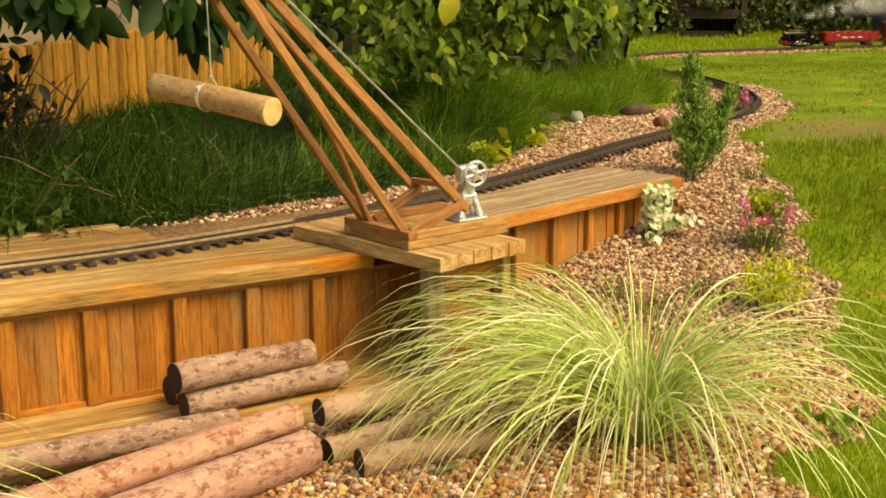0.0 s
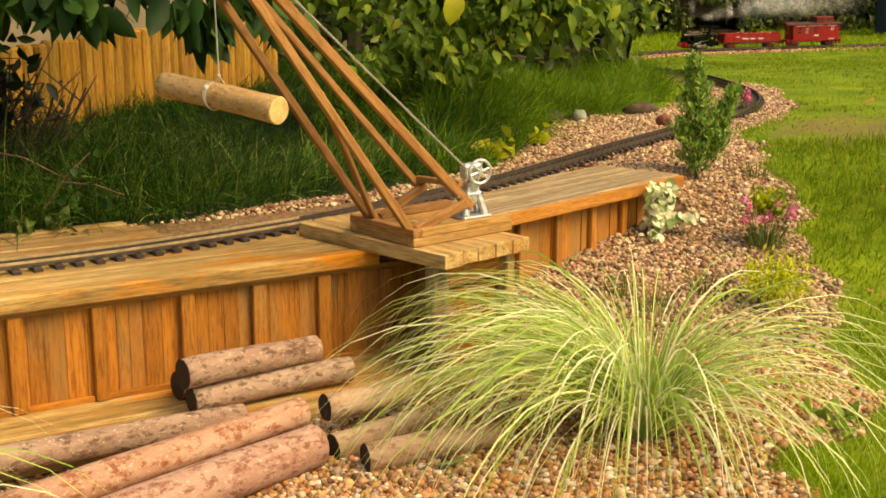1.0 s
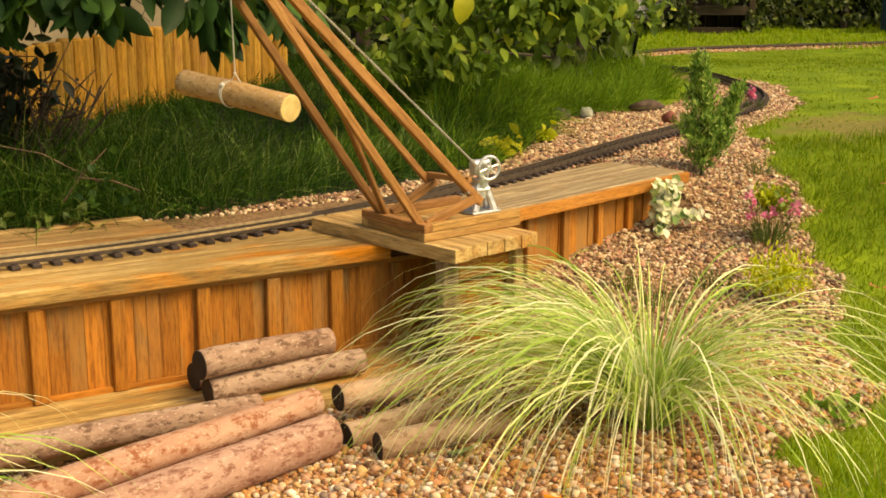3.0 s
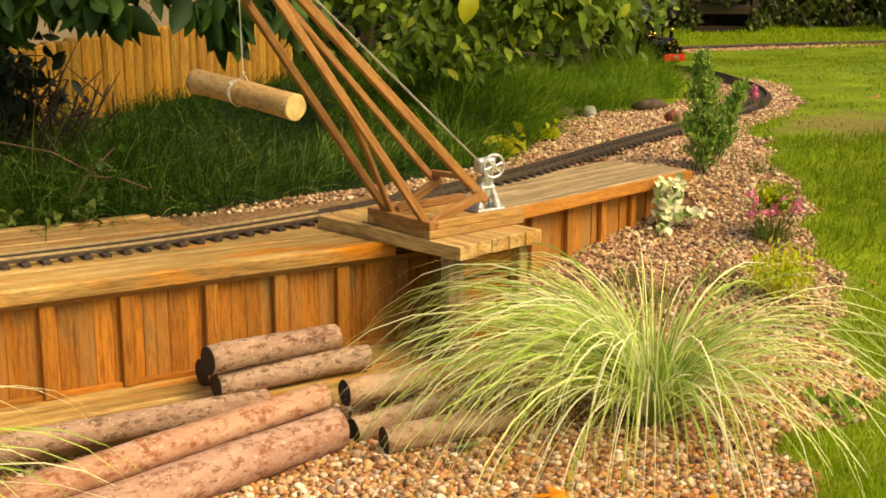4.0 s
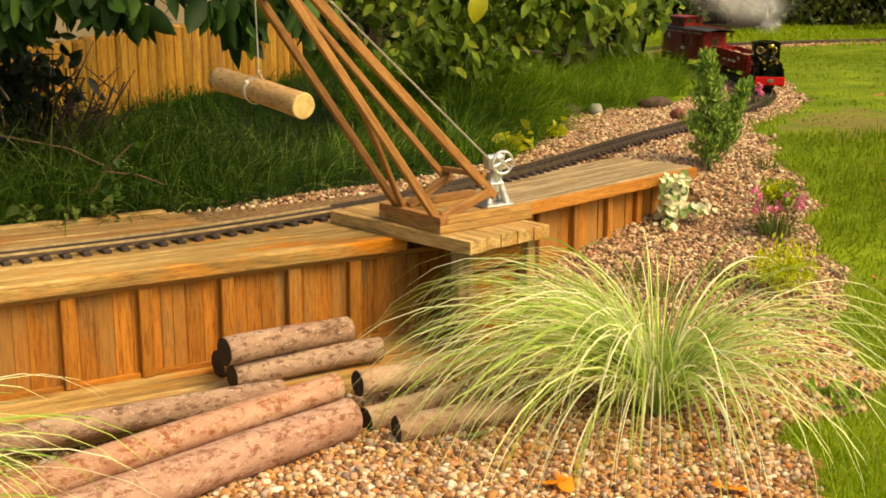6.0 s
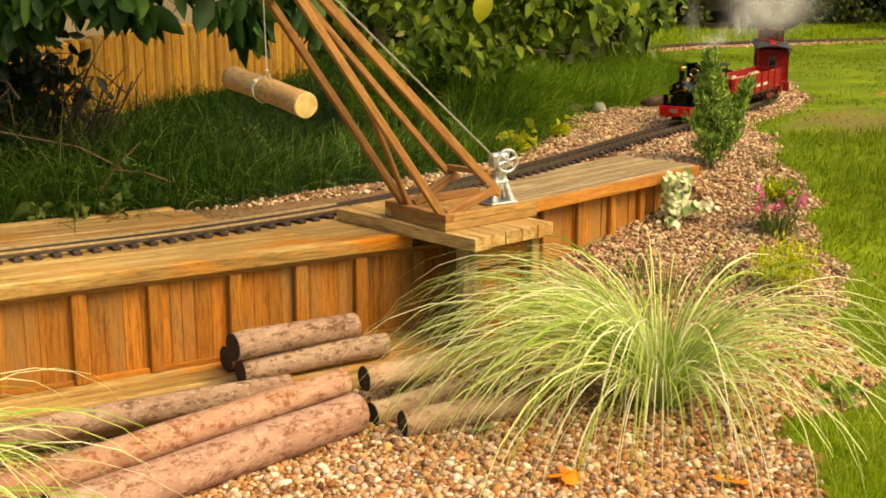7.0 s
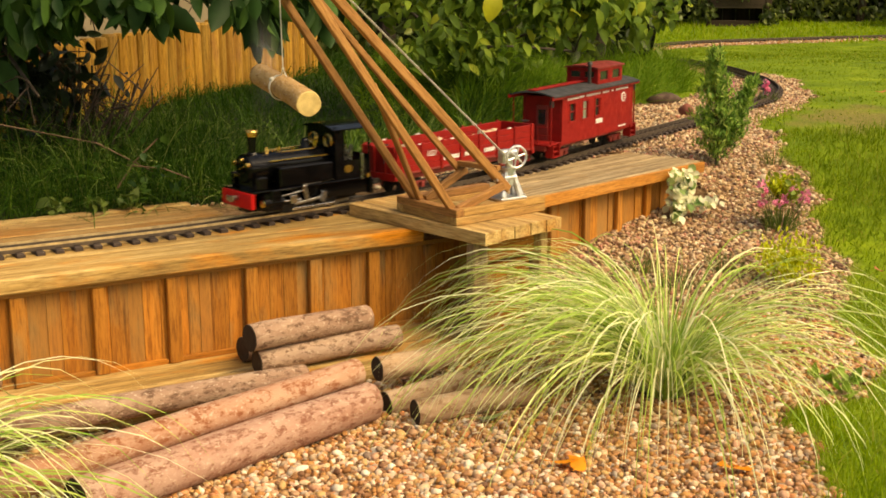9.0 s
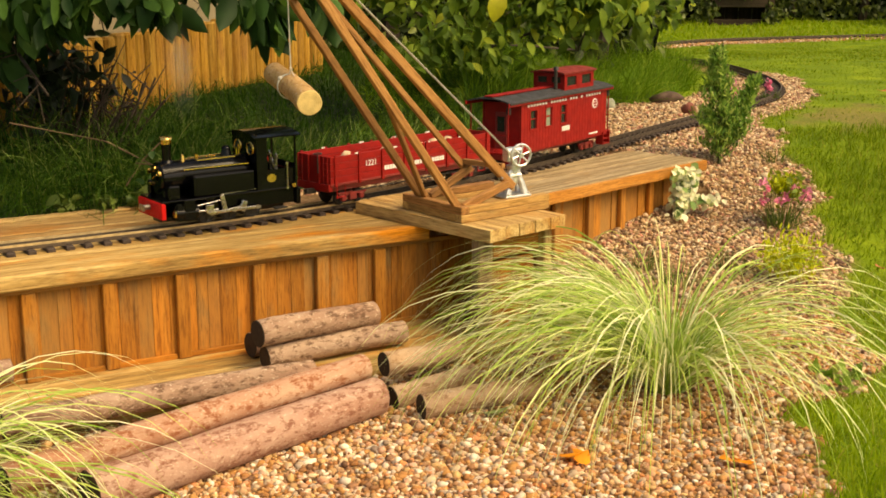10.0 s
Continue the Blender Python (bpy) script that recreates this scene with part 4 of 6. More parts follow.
# ---- leaves, twigs, shrubs ----
def leaf_cloud(centres, size, ratio, aim, spread, mat, name, curl=0.25, face=None):
    """One pointed, folded leaf at each centre, hanging along aim with some spread."""
    n = len(centres)
    d = np.array(aim, float)[None] + rng.normal(0, spread, (n, 3))
    d /= np.linalg.norm(d, axis=1)[:, None]
    side = np.cross(d, rng.normal(0, 1, (n, 3)) if face is None else np.array(face, float)[None] + rng.normal(0, 0.25, (n, 3)))
    side /= np.linalg.norm(side, axis=1)[:, None]
    nrm = np.cross(side, d)
    L = size * rng.uniform(0.6, 1.3, n)[:, None]
    Wd = L * ratio / 2
    rows = []
    for t, w in ((0, 0.03), (0.25, 0.8), (0.5, 1.0), (0.78, 0.62), (1.0, 0.02)):
        c = centres + d * L * t - nrm * L * curl * t * t
        rows += [c - side * Wd * w + nrm * Wd * w * 0.35, c, c + side * Wd * w + nrm * Wd * w * 0.35]
    V = np.stack(rows, 1).reshape(-1, 3)
    f = []
    for i in range(4):
        f += [(3 * i, 3 * i + 1, 3 * i + 4, 3 * i + 3), (3 * i + 1, 3 * i + 2, 3 * i + 5, 3 * i + 4)]
    F = (np.array(f)[None] + (np.arange(n) * 15)[:, None, None]).reshape(-1, 4)
    return raw_mesh(name, V, F, mat, True)


def blob_points(n, centre, radius, shell=0.55, lumps=6, seed=0):
    """Points through an uneven crown: thicker near the outside, in lumps."""
    g = np.random.default_rng(seed)
    lc = g.normal(0, 1, (lumps, 3))
    lc /= np.linalg.norm(lc, axis=1)[:, None]
    u = g.normal(0, 1, (n, 3))
    u /= np.linalg.norm(u, axis=1)[:, None]
    gain = 0.72 + 0.4 * np.max(u @ lc.T, axis=1)
    r = (shell + (1 - shell) * g.uniform(0, 1, n)) * gain * g.uniform(0.85, 1.05, n)
    return np.array(centre) + u * r[:, None] * np.array(radius)


M_TWIG = paint("twig_brown", (0.05, 0.032, 0.02), 0.9)


def shrub(name, base, stems, crown, leaf, mat, label, category="shrub", aim=(0, 0, -1), spread=0.8, ratio=0.5, count=900, seed=1, shell=0.5):
    """stems: radius of the trunk; crown: (centre, radii) lobes."""
    g = random.Random(seed)
    e = thing(name, pose(*base), label, category)
    inv = e.matrix_basis.inverted()
    bm = fresh()
    for c, r in crown:
        a = Vector(base)
        tip = Vector(c)
        mid = (a + tip) / 2 + Vector((g.uniform(-0.06, 0.06), g.uniform(-0.06, 0.06), g.uniform(0, 0.08)))
        rod(bm, a, mid, stems, stems * 0.7, 7)
        rod(bm, mid, tip, stems * 0.7, stems * 0.35, 7)
        for i in range(7):
            b = tip + Vector((g.uniform(-1, 1) * r[0], g.uniform(-1, 1) * r[1], g.uniform(-1, 1) * r[2])) * 0.8
            rod(bm, past(mid, tip, g.uniform(0.4, 1)), b, stems * 0.3, stems * 0.1, 5)
    part("trunk", smooth(bm), M_TWIG, e, "", inv)
    pts = np.concatenate([blob_points(int(count / len(crown)), c, r, shell, 7, seed + i) for i, (c, r) in enumerate(crown)])
    me = leaf_cloud(pts, leaf, ratio, aim, spread, mat, "crown", face=(0.15, -0.5, 0.7))
    part("crown", me, None, e, "", inv)
    return e


# ---- trees and shrubs round the bank ----
def hanging_tree():
    """Broad-leaved evergreen whose low branches hang into view over the bank."""
    base = Vector((-1.42, 3.45, float(ground_z(-1.42, 3.45))))
    e = thing("laurel_tree", Matrix.Translation(base), "dark evergreen tree with large drooping glossy leaves", "tree")
    inv = e.matrix_basis.inverted()
    g = random.Random(21)
    limbs = [((-1.30, 3.2, 0.72), 0.03), ((-1.02, 2.95, 0.80), 0.02), ((-0.85, 2.95, 0.74), 0.014), ((-0.66, 3.0, 0.78), 0.012), ((-0.48, 3.1, 0.74), 0.010),
             ((-1.15, 3.1, 0.62), 0.016), ((-1.02, 3.15, 0.55), 0.012), ((-0.9, 3.3, 1.25), 0.02), ((-0.3, 3.4, 1.35), 0.02), ((-1.0, 2.9, 0.5), 0.008)]
    bm = fresh()
    rod(bm, base, base + Vector((0.03, -0.05, 0.25)), 0.055, 0.045, 10)
    rod(bm, base + Vector((0.03, -0.05, 0.24)), base + Vector((0.06, -0.12, 1.3)), 0.045, 0.02, 10)
    pts, aims = [], []
    fork = base + Vector((0.03, -0.06, 0.3))
    for tip, r in limbs:
        tip = Vector(tip)
        mid = (fork + tip) / 2 + Vector((0, 0, 0.08))
        rod(bm, fork, mid, r, r * 0.8, 8)
        rod(bm, mid, tip, r * 0.8, r * 0.4, 8)
        for i in range(9):
            a = past(mid, tip, g.uniform(0.2, 1.0))
            b = a + Vector((g.uniform(-0.14, 0.14), g.uniform(-0.12, 0.12), g.uniform(-0.12, 0.05)))
            rod(bm, a, b, r * 0.25, r * 0.1, 5)
    part("trunk", smooth(bm), M_TWIG, e, "dark branching trunk", inv)
    lobes = [((-1.00, 2.93, 0.73), (0.10, 0.10, 0.09), 55), ((-0.93, 2.92, 0.755), (0.10, 0.08, 0.06), 45), ((-0.80, 2.92, 0.765), (0.09, 0.08, 0.05), 40),
             ((-0.73, 2.92, 0.735), (0.05, 0.08, 0.05), 26), ((-0.64, 3.0, 0.80), (0.10, 0.08, 0.04), 34), ((-0.53, 3.02, 0.725), (0.06, 0.08, 0.05), 40),
             ((-0.475, 3.08, 0.695), (0.045, 0.08, 0.055), 38), ((-0.40, 3.1, 0.765), (0.06, 0.08, 0.05), 30), ((-0.85, 3.0, 0.86), (0.42, 0.2, 0.07), 320), ((-0.36, 3.3, 0.70), (0.07, 0.1, 0.07), 50),
             ((-1.12, 2.98, 0.82), (0.12, 0.12, 0.12), 110), ((-1.16, 3.1, 0.62), (0.10, 0.1, 0.1), 50)]
    P = np.concatenate([blob_points(n, c, r, 0.1, 5, 40 + i) for i, (c, r, n) in enumerate(lobes)])
    part("foliage", leaf_cloud(P, 0.088, 0.48, (0.1, -0.1, -1), 0.34, L_LAUREL, "foliage", 0.15), None, e, "", inv)
    # crown out of view, added overhead to throw shade on the bank
    P = np.concatenate([blob_points(1100, (-0.95, 3.5, 1.55), (0.75, 0.6, 0.30), 0.2, 8, 77), blob_points(700, (-1.9, 2.9, 1.15), (0.6, 0.9, 0.4), 0.2, 8, 78)])
    part("crown", leaf_cloud(P, 0.12, 0.5, (0.1, -0.1, -1), 0.6, L_LAUREL, "crown", 0.15), None, e, "", inv)


hanging_tree()

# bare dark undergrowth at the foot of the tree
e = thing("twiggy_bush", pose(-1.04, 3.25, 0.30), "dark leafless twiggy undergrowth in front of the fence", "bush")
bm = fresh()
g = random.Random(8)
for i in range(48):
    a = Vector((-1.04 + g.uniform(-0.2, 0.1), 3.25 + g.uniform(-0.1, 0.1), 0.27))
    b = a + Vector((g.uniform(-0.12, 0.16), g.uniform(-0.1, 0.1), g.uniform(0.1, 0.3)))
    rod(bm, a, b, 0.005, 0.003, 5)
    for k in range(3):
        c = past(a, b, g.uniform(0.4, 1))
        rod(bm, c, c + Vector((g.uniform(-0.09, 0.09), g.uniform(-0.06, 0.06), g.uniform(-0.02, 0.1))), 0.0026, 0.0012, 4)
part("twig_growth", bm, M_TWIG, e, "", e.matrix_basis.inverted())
# leaf colour taken almost to black so the bush holds its own shade
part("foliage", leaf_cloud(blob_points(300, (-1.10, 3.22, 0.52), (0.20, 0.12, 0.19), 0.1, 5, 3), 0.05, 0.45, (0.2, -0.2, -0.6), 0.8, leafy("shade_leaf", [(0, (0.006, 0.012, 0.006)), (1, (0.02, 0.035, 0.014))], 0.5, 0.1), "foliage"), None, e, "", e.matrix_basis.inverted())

# long bramble stems across the bank
for k, pts in enumerate((((-1.08, 2.85, 0.44), (-0.85, 2.83, 0.40), (-0.72, 2.82, 0.335)), ((-0.80, 2.80, 0.30), (-0.76, 2.82, 0.36), (-0.71, 2.84, 0.41)), ((-0.78, 2.82, 0.35), (-0.69, 2.80, 0.345), (-0.63, 2.79, 0.325)))):
    e = thing("bramble_stem", pose(*pts[0]), "thin brown trailing stem with a few ivy-like leaves", "stem")
    inv = e.matrix_basis.inverted()
    bm = fresh()
    for a, b in zip(pts, pts[1:]):
        rod(bm, a, b, 0.0022, 0.0016, 5)
    part("stem", bm, paint("stem_tan", (0.10, 0.06, 0.03), 0.8), e, "", inv)
    P = np.array([past(Vector(pts[0]), Vector(pts[-1]), random.uniform(0.3, 1.1)) + Vector((random.uniform(-0.03, 0.03), 0, random.uniform(-0.05, 0.03))) for i in range(9)])
    part("foliage", leaf_cloud(P, 0.026, 0.8, (0, -0.5, -0.6), 0.6, L_LAUREL, "foliage"), None, e, "", inv)

# broad-leaved shrubs behind the track
shrub("hazel_shrub", (0.02, 5.2, 0.4), 0.006, [((-0.28, 4.05, 0.74), (0.24, 0.2, 0.14)), ((0.0, 3.85, 0.72), (0.22, 0.2, 0.14)), ((0.24, 3.85, 0.71), (0.2, 0.2, 0.15)), ((0.42, 3.95, 0.70), (0.16, 0.2, 0.13))],
      0.047, L_MAPLE, "green shrub with broad pointed leaves behind the track", ratio=0.5, aim=(0.25, -0.4, -0.6), spread=0.75, count=1500, seed=4, shell=0.15)
shrub("hazel_shrub", (0.5, 5.5, 0.4), 0.006, [((0.30, 4.6, 0.64), (0.3, 0.2, 0.16)), ((0.62, 4.7, 0.66), (0.24, 0.25, 0.16)), ((0.0, 4.5, 0.5), (0.3, 0.2, 0.14))],
      0.05, L_MAPLE, "green shrub with broad pointed leaves above the bank", ratio=0.5, aim=(0.2, -0.4, -0.6), spread=0.75, count=1100, seed=9, shell=0.15)
e = thing("yellow_leaf", pose(0.066, 2.8, 0.752), "single large yellow leaf hanging on a twig", "leaf")
bm = fresh()
rows = []
for t, w in ((0, 0.04), (0.15, 0.55), (0.35, 0.95), (0.55, 1.0), (0.78, 0.68), (0.92, 0.3), (1.0, 0.02)):
    z, y = -0.074 * t, -0.010 * math.sin(math.pi * t)
    rows.append([bm.verts.new((sx * 0.0225 * w - 0.010 * t, y - 0.006 * abs(sx) * w, z)) for sx in (-1, 0, 1)])
for u, v in zip(rows, rows[1:]):
    for j in (0, 1):
        bm.faces.new((u[j], u[j + 1], v[j + 1], v[j])).smooth = True
part("blade", bm, L_YELLOW, e, "", pose(0, 0, 0, 0, 0, 12))
bm = fresh()
rod(bm, (0, 0, 0), (0.01, 0.02, 0.14), 0.0012, n=5)
part("stalk", bm, M_TWIG, e)

# dense hedge that closes the garden behind the fence
def hedge(name, x0, x1, y, z0, z1, depth, leaf, count, mat, label, seed):
    g = np.random.default_rng(seed)
    n = int((x1 - x0) / (depth * 0.9)) + 1
    e = thing(name, pose((x0 + x1) / 2, y, z0), label, "hedge")
    inv = e.matrix_basis.inverted()
    bm = fresh()
    P = []
    for i in range(n):
        cx = x0 + (x1 - x0) * (i + 0.5) / n
        rod(bm, (cx, y, z0 - 0.1), (cx + g.uniform(-0.2, 0.2), y + g.uniform(-0.1, 0.1), z0 + (z1 - z0) * 0.75), 0.05, 0.02, 7)
        for k in range(6):
            a = Vector((cx, y, z0 + (z1 - z0) * g.uniform(0.1, 0.7)))
            rod(bm, a, a + Vector((g.uniform(-0.5, 0.5), g.uniform(-0.6, 0.2), g.uniform(0, 0.4))) * depth, 0.02, 0.006, 5)
        for k in range(5):
            zc = z0 + (z1 - z0) * (0.1 + 0.2 * k) + g.uniform(-0.1, 0.1)
            P.append(blob_points(count // (2 * n) if k == 0 else count // (8 * n), (cx + g.uniform(-0.3, 0.3) * depth, y + g.uniform(-0.25, 0.15), zc), (depth * 0.75, depth * g.uniform(0.4, 0.65), (z1 - z0) * 0.17), 0.35, 6, seed * 31 + i * 7 + k))
    part("stem_growth", smooth(bm), M_TWIG, e, "", inv)
    part("foliage", leaf_cloud(np.concatenate(P), leaf, 0.55, (0.1, -0.3, -0.6), 0.7, mat, "foliage", 0.2), None, e, "", inv)
    # added backing block, coloured as the shade behind the leaves; hides the sky
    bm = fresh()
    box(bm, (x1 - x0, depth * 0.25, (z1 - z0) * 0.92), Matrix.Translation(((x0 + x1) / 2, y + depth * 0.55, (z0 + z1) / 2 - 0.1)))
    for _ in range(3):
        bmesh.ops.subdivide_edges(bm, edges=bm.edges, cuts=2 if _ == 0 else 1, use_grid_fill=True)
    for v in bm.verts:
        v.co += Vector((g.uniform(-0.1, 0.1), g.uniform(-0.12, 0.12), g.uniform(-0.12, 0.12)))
    part("core", smooth(bm, 3), L_HEDGE_SHADE, e, "near-black backing block coloured as the hedge's inner shade", inv)


L_HEDGE_SHADE = paint("hedge_inner_shade", (0.014, 0.02, 0.006), 0.95, (0.4, 1.6), 0, 0.1, 9)
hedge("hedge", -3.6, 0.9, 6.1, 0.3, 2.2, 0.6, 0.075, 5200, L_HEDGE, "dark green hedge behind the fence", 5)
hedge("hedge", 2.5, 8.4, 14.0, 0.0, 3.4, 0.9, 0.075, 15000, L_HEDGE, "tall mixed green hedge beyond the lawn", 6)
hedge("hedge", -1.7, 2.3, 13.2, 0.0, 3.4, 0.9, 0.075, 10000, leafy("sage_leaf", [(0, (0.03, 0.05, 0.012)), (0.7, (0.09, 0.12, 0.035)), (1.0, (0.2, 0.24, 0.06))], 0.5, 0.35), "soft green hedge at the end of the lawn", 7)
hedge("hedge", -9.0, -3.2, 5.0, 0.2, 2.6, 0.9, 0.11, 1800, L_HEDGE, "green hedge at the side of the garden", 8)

# pale wall glimpsed over the fence
bw = thing("garden_wall", pose(-1.75, 5.4, 0.3), "pale sandy rendered wall behind the fence", "wall", kind="structure")
part("wall_face", box(fresh(), (1.7, 0.12, 0.9), Matrix.Translation((0, 0, 0.40)), 0.01), paint("sandy_render", (0.42, 0.33, 0.2), 0.9, (0.75, 1.15), 0, 0.2, 6), bw)

shed = thing("lean_to", pose(2.78, 13.0, float(ground_z(2.78, 13.0)) - 0.01, 0, 0, -6), "low weathered timber lean-to with a dark open front", "shed")
SHED_WOOD = wood("shed_wood", (0.02, 0.014, 0.009), (0.05, 0.035, 0.022), (0.085, 0.06, 0.04), None, 0.95, 20, (0.7, 1.3))
for i in range(5):
    part("back_board", board_mesh(1.0, 0.13, 0.02, SHED_WOOD, 0.003), None, shed, "", pose(-0.28 + 0.135 * i, 0.32, 0.5) @ UP)
for x in (-0.34, 0.34):
    part("post", board_mesh(1.0, 0.06, 0.06, SHED_WOOD, 0.004), None, shed, "", pose(x, 0, 0.5) @ UP)
    part("side_panel", box(fresh(), (0.02, 0.30, 1.0), Matrix.Translation((x, 0.18, 0.5)), 0.003), SHED_WOOD, shed)
part("shelf", board_mesh(0.62, 0.30, 0.025, SHED_WOOD, 0.003), None, shed, "", pose(0, 0.15, 0.26))
part("front_board", board_mesh(0.62, 0.02, 0.09, wood("pale_shed_wood", (0.05, 0.034, 0.022), (0.085, 0.06, 0.038), (0.12, 0.088, 0.06), None, 0.9, 20), 0.003), None, shed, "", pose(0, -0.01, 0.235))
part("front_board", board_mesh(0.62, 0.02, 0.07, SHED_WOOD, 0.003), None, shed, "", pose(0, -0.01, 0.035))
part("creeper", leaf_cloud(np.concatenate([blob_points(240, (-0.32, -0.08, 0.18), (0.16, 0.08, 0.2), 0.1, 5, 61), blob_points(160, (0.34, -0.08, 0.12), (0.12, 0.08, 0.16), 0.1, 5, 62), blob_points(120, (0.05, -0.06, 0.36), (0.3, 0.06, 0.07), 0.1, 5, 63)]), 0.06, 0.55, (0.1, -0.3, -0.6), 0.7, L_HEDGE, "creeper"), None, shed, "dull green creeper")
part("roof", box(fresh(), (0.85, 0.55, 0.03), Matrix.Translation((0, 0.14, 1.02)), 0.004), SHED_WOOD, shed)

b = thing("storage_bin", pose(4.75, 13.0, 0.05), "dark blue plastic bin by the far hedge", "bin")
part("body", box(fresh(), (0.55, 0.4, 0.6), Matrix.Translation((0, 0, 0.3)), 0.03, 2), paint("blue_plastic", (0.02, 0.045, 0.10), 0.5), b)
part("lid", box(fresh(), (0.6, 0.45, 0.05), Matrix.Translation((0, 0, 0.625)), 0.02, 2), paint("blue_lid", (0.02, 0.04, 0.09), 0.5), b)


# ---- small garden plants ----
def conifer(x, y, h, w, label, seed):
    g = np.random.default_rng(seed)
    z = float(ground_z(x, y))
    e = thing("dwarf_conifer", pose(x, y, z), label, "conifer")
    bm = fresh()
    rod(bm, (0, 0, -0.01), (-0.006, 0, h * 0.95), 0.006, 0.0015, 7)
    tips = []
    for base_x, base_z, top, wide, count in ((0.0, 0.0, h, w, 84), (0.022, 0.05, h * 0.60, w * 0.62, 46)):
        lean = 0.075 if base_x else -0.020
        for i in range(count):
            t = 0.03 + 0.95 * (i / count) ** 1.05
            a = i * 2.4 + g.uniform(-0.4, 0.4)
            r = wide * (1.0 - 0.90 * t) * (0.75 + 0.3 * min(1, t * 4)) * g.uniform(0.6, 1.15)
            p0 = Vector((base_x + lean * t, 0, base_z + top * t * 0.9))
            p1 = p0 + Vector((math.cos(a) * r, math.sin(a) * r, r * g.uniform(0.45, 1.1)))
            rod(bm, p0, p1, 0.0016, 0.0008, 4)
            tips.append((p0, p1))
    part("stem", bm, paint("conifer_stem", (0.06, 0.07, 0.02), 0.8), e)
    C = []
    for p0, p1 in tips:
        for k in range(34):
            f = g.uniform(0.25, 1.08)
            C.append(past(p0, p1, f) + Vector(g.normal(0, 0.0055, 3)))
    C = np.array(C)
    me = leaf_cloud(C, 0.019, 0.26, (0, 0, 1.0), 0.55, L_CONIFER, "sprays", -0.1)
    part("spray_foliage", me, None, e)
    return e


conifer(0.752, 3.62, 0.375, 0.088, "small upright feathery green conifer at the platform end", 2)


def clump(name, x, y, count, h, spread, width, mat, label, category="plant", droop=0.8, lean=0.5, seed=1):
    g = np.random.default_rng(seed)
    z = float(ground_z(x, y))
    e = thing(name, pose(x, y, z), label, category)
    a = g.uniform(0, 6.28, count)
    r = spread * np.sqrt(g.uniform(0, 1, count))
    me = blades("stem_growth", np.stack([r * np.cos(a), r * np.sin(a), np.zeros(count)], 1), h * g.uniform(0.5, 1.1, count), np.full(count, width), a, np.abs(g.normal(0, lean, count)), g.uniform(0, droop, count), mat, 4)
    part("stem_growth", me, None, e)
    return e, g


L_FERN = leafy("herb_green", [(0, (0.05, 0.1, 0.015)), (1, (0.16, 0.22, 0.04))], 0.5, 0.4)
e, g = clump("pink_flower_plant", 0.855, 3.27, 150, 0.085, 0.05, 0.0024, L_FERN, "low green plant with pink flower heads on the gravel", "flower", seed=6)
part("foliage", leaf_cloud(blob_points(260, (0.015, 0.02, 0.10), (0.06, 0.05, 0.05), 0.1, 5, 4), 0.022, 0.5, (0, 0, 0.6), 0.8, leafy("flower_leaf", [(0, (0.14, 0.22, 0.02)), (1, (0.38, 0.42, 0.04))], 0.5, 0.4), "foliage"), None, e)
for i, (dx, dz) in enumerate(((-0.062, 0.125), (-0.045, 0.105), (-0.05, 0.07), (-0.02, 0.075), (0.005, 0.09), (0.03, 0.107), (0.058, 0.098), (0.05, 0.08), (0.072, 0.078), (-0.005, 0.078))):
    q = Vector((dx, -0.03 + 0.012 * (i % 3), dz))
    bm = fresh()
    rod(bm, (dx * 0.4, -0.01, 0.01), q, 0.0009, n=4)
    fl = part("flower_stalk", bm, L_FERN, e)
    part("flower", leaf_cloud(np.array([q + Vector(g.normal(0, 0.004, 3)) for k in range(13)]), 0.011, 0.8, (0, -0.4, 0.5), 0.7, L_PINK, "flower"), None, fl, "pink flower head")
part("young_foliage", leaf_cloud(blob_points(200, (0.0, 0.02, 0.11), (0.05, 0.04, 0.035), 0.1, 5, 33), 0.017, 0.45, (0, -0.2, 0.8), 0.6, L_LIME, "young_foliage"), None, e, "yellow-green young leaves")
e = thing("lime_plant", pose(0.80, 2.93, float(ground_z(0.80, 2.93))), "bright lime-yellow feathery dwarf plant on the gravel", "plant")
part("foliage", leaf_cloud(np.concatenate([blob_points(900, (0.0, 0, 0.055), (0.09, 0.07, 0.07), 0.1, 6, 14), blob_points(60, (-0.05, 0.02, 0.06), (0.014, 0.014, 0.04), 0.1, 4, 15)]), 0.016, 0.34, (0, 0, 1), 0.6, L_LIME, "foliage"), None, e)
e = thing("variegated_ivy", pose(0.60, 3.36, float(ground_z(0.60, 3.36))), "cream and green variegated ivy climbing beside the platform wall", "ivy")
C = np.concatenate([blob_points(170, (0.0, 0.0, 0.105), (0.05, 0.04, 0.045), 0.1, 5, 22), blob_points(110, (0.0, -0.01, 0.05), (0.055, 0.04, 0.035), 0.1, 5, 23), blob_points(45, (0.07, 0.0, 0.05), (0.05, 0.03, 0.02), 0.1, 5, 24), blob_points(14, (-0.025, -0.05, 0.01), (0.025, 0.02, 0.02), 0.1, 5, 25)])
part("foliage", leaf_cloud(C, 0.023, 0.8, (0.2, -0.2, -0.7), 0.5, L_IVY, "foliage", 0.1, (0.3, -0.8, 0.5)), None, e)
bm = fresh()
for i in range(8):
    rod(bm, (0, 0, 0), C[i * 15], 0.0016, 0.001, 4)
part("stem_growth", bm, M_TWIG, e)
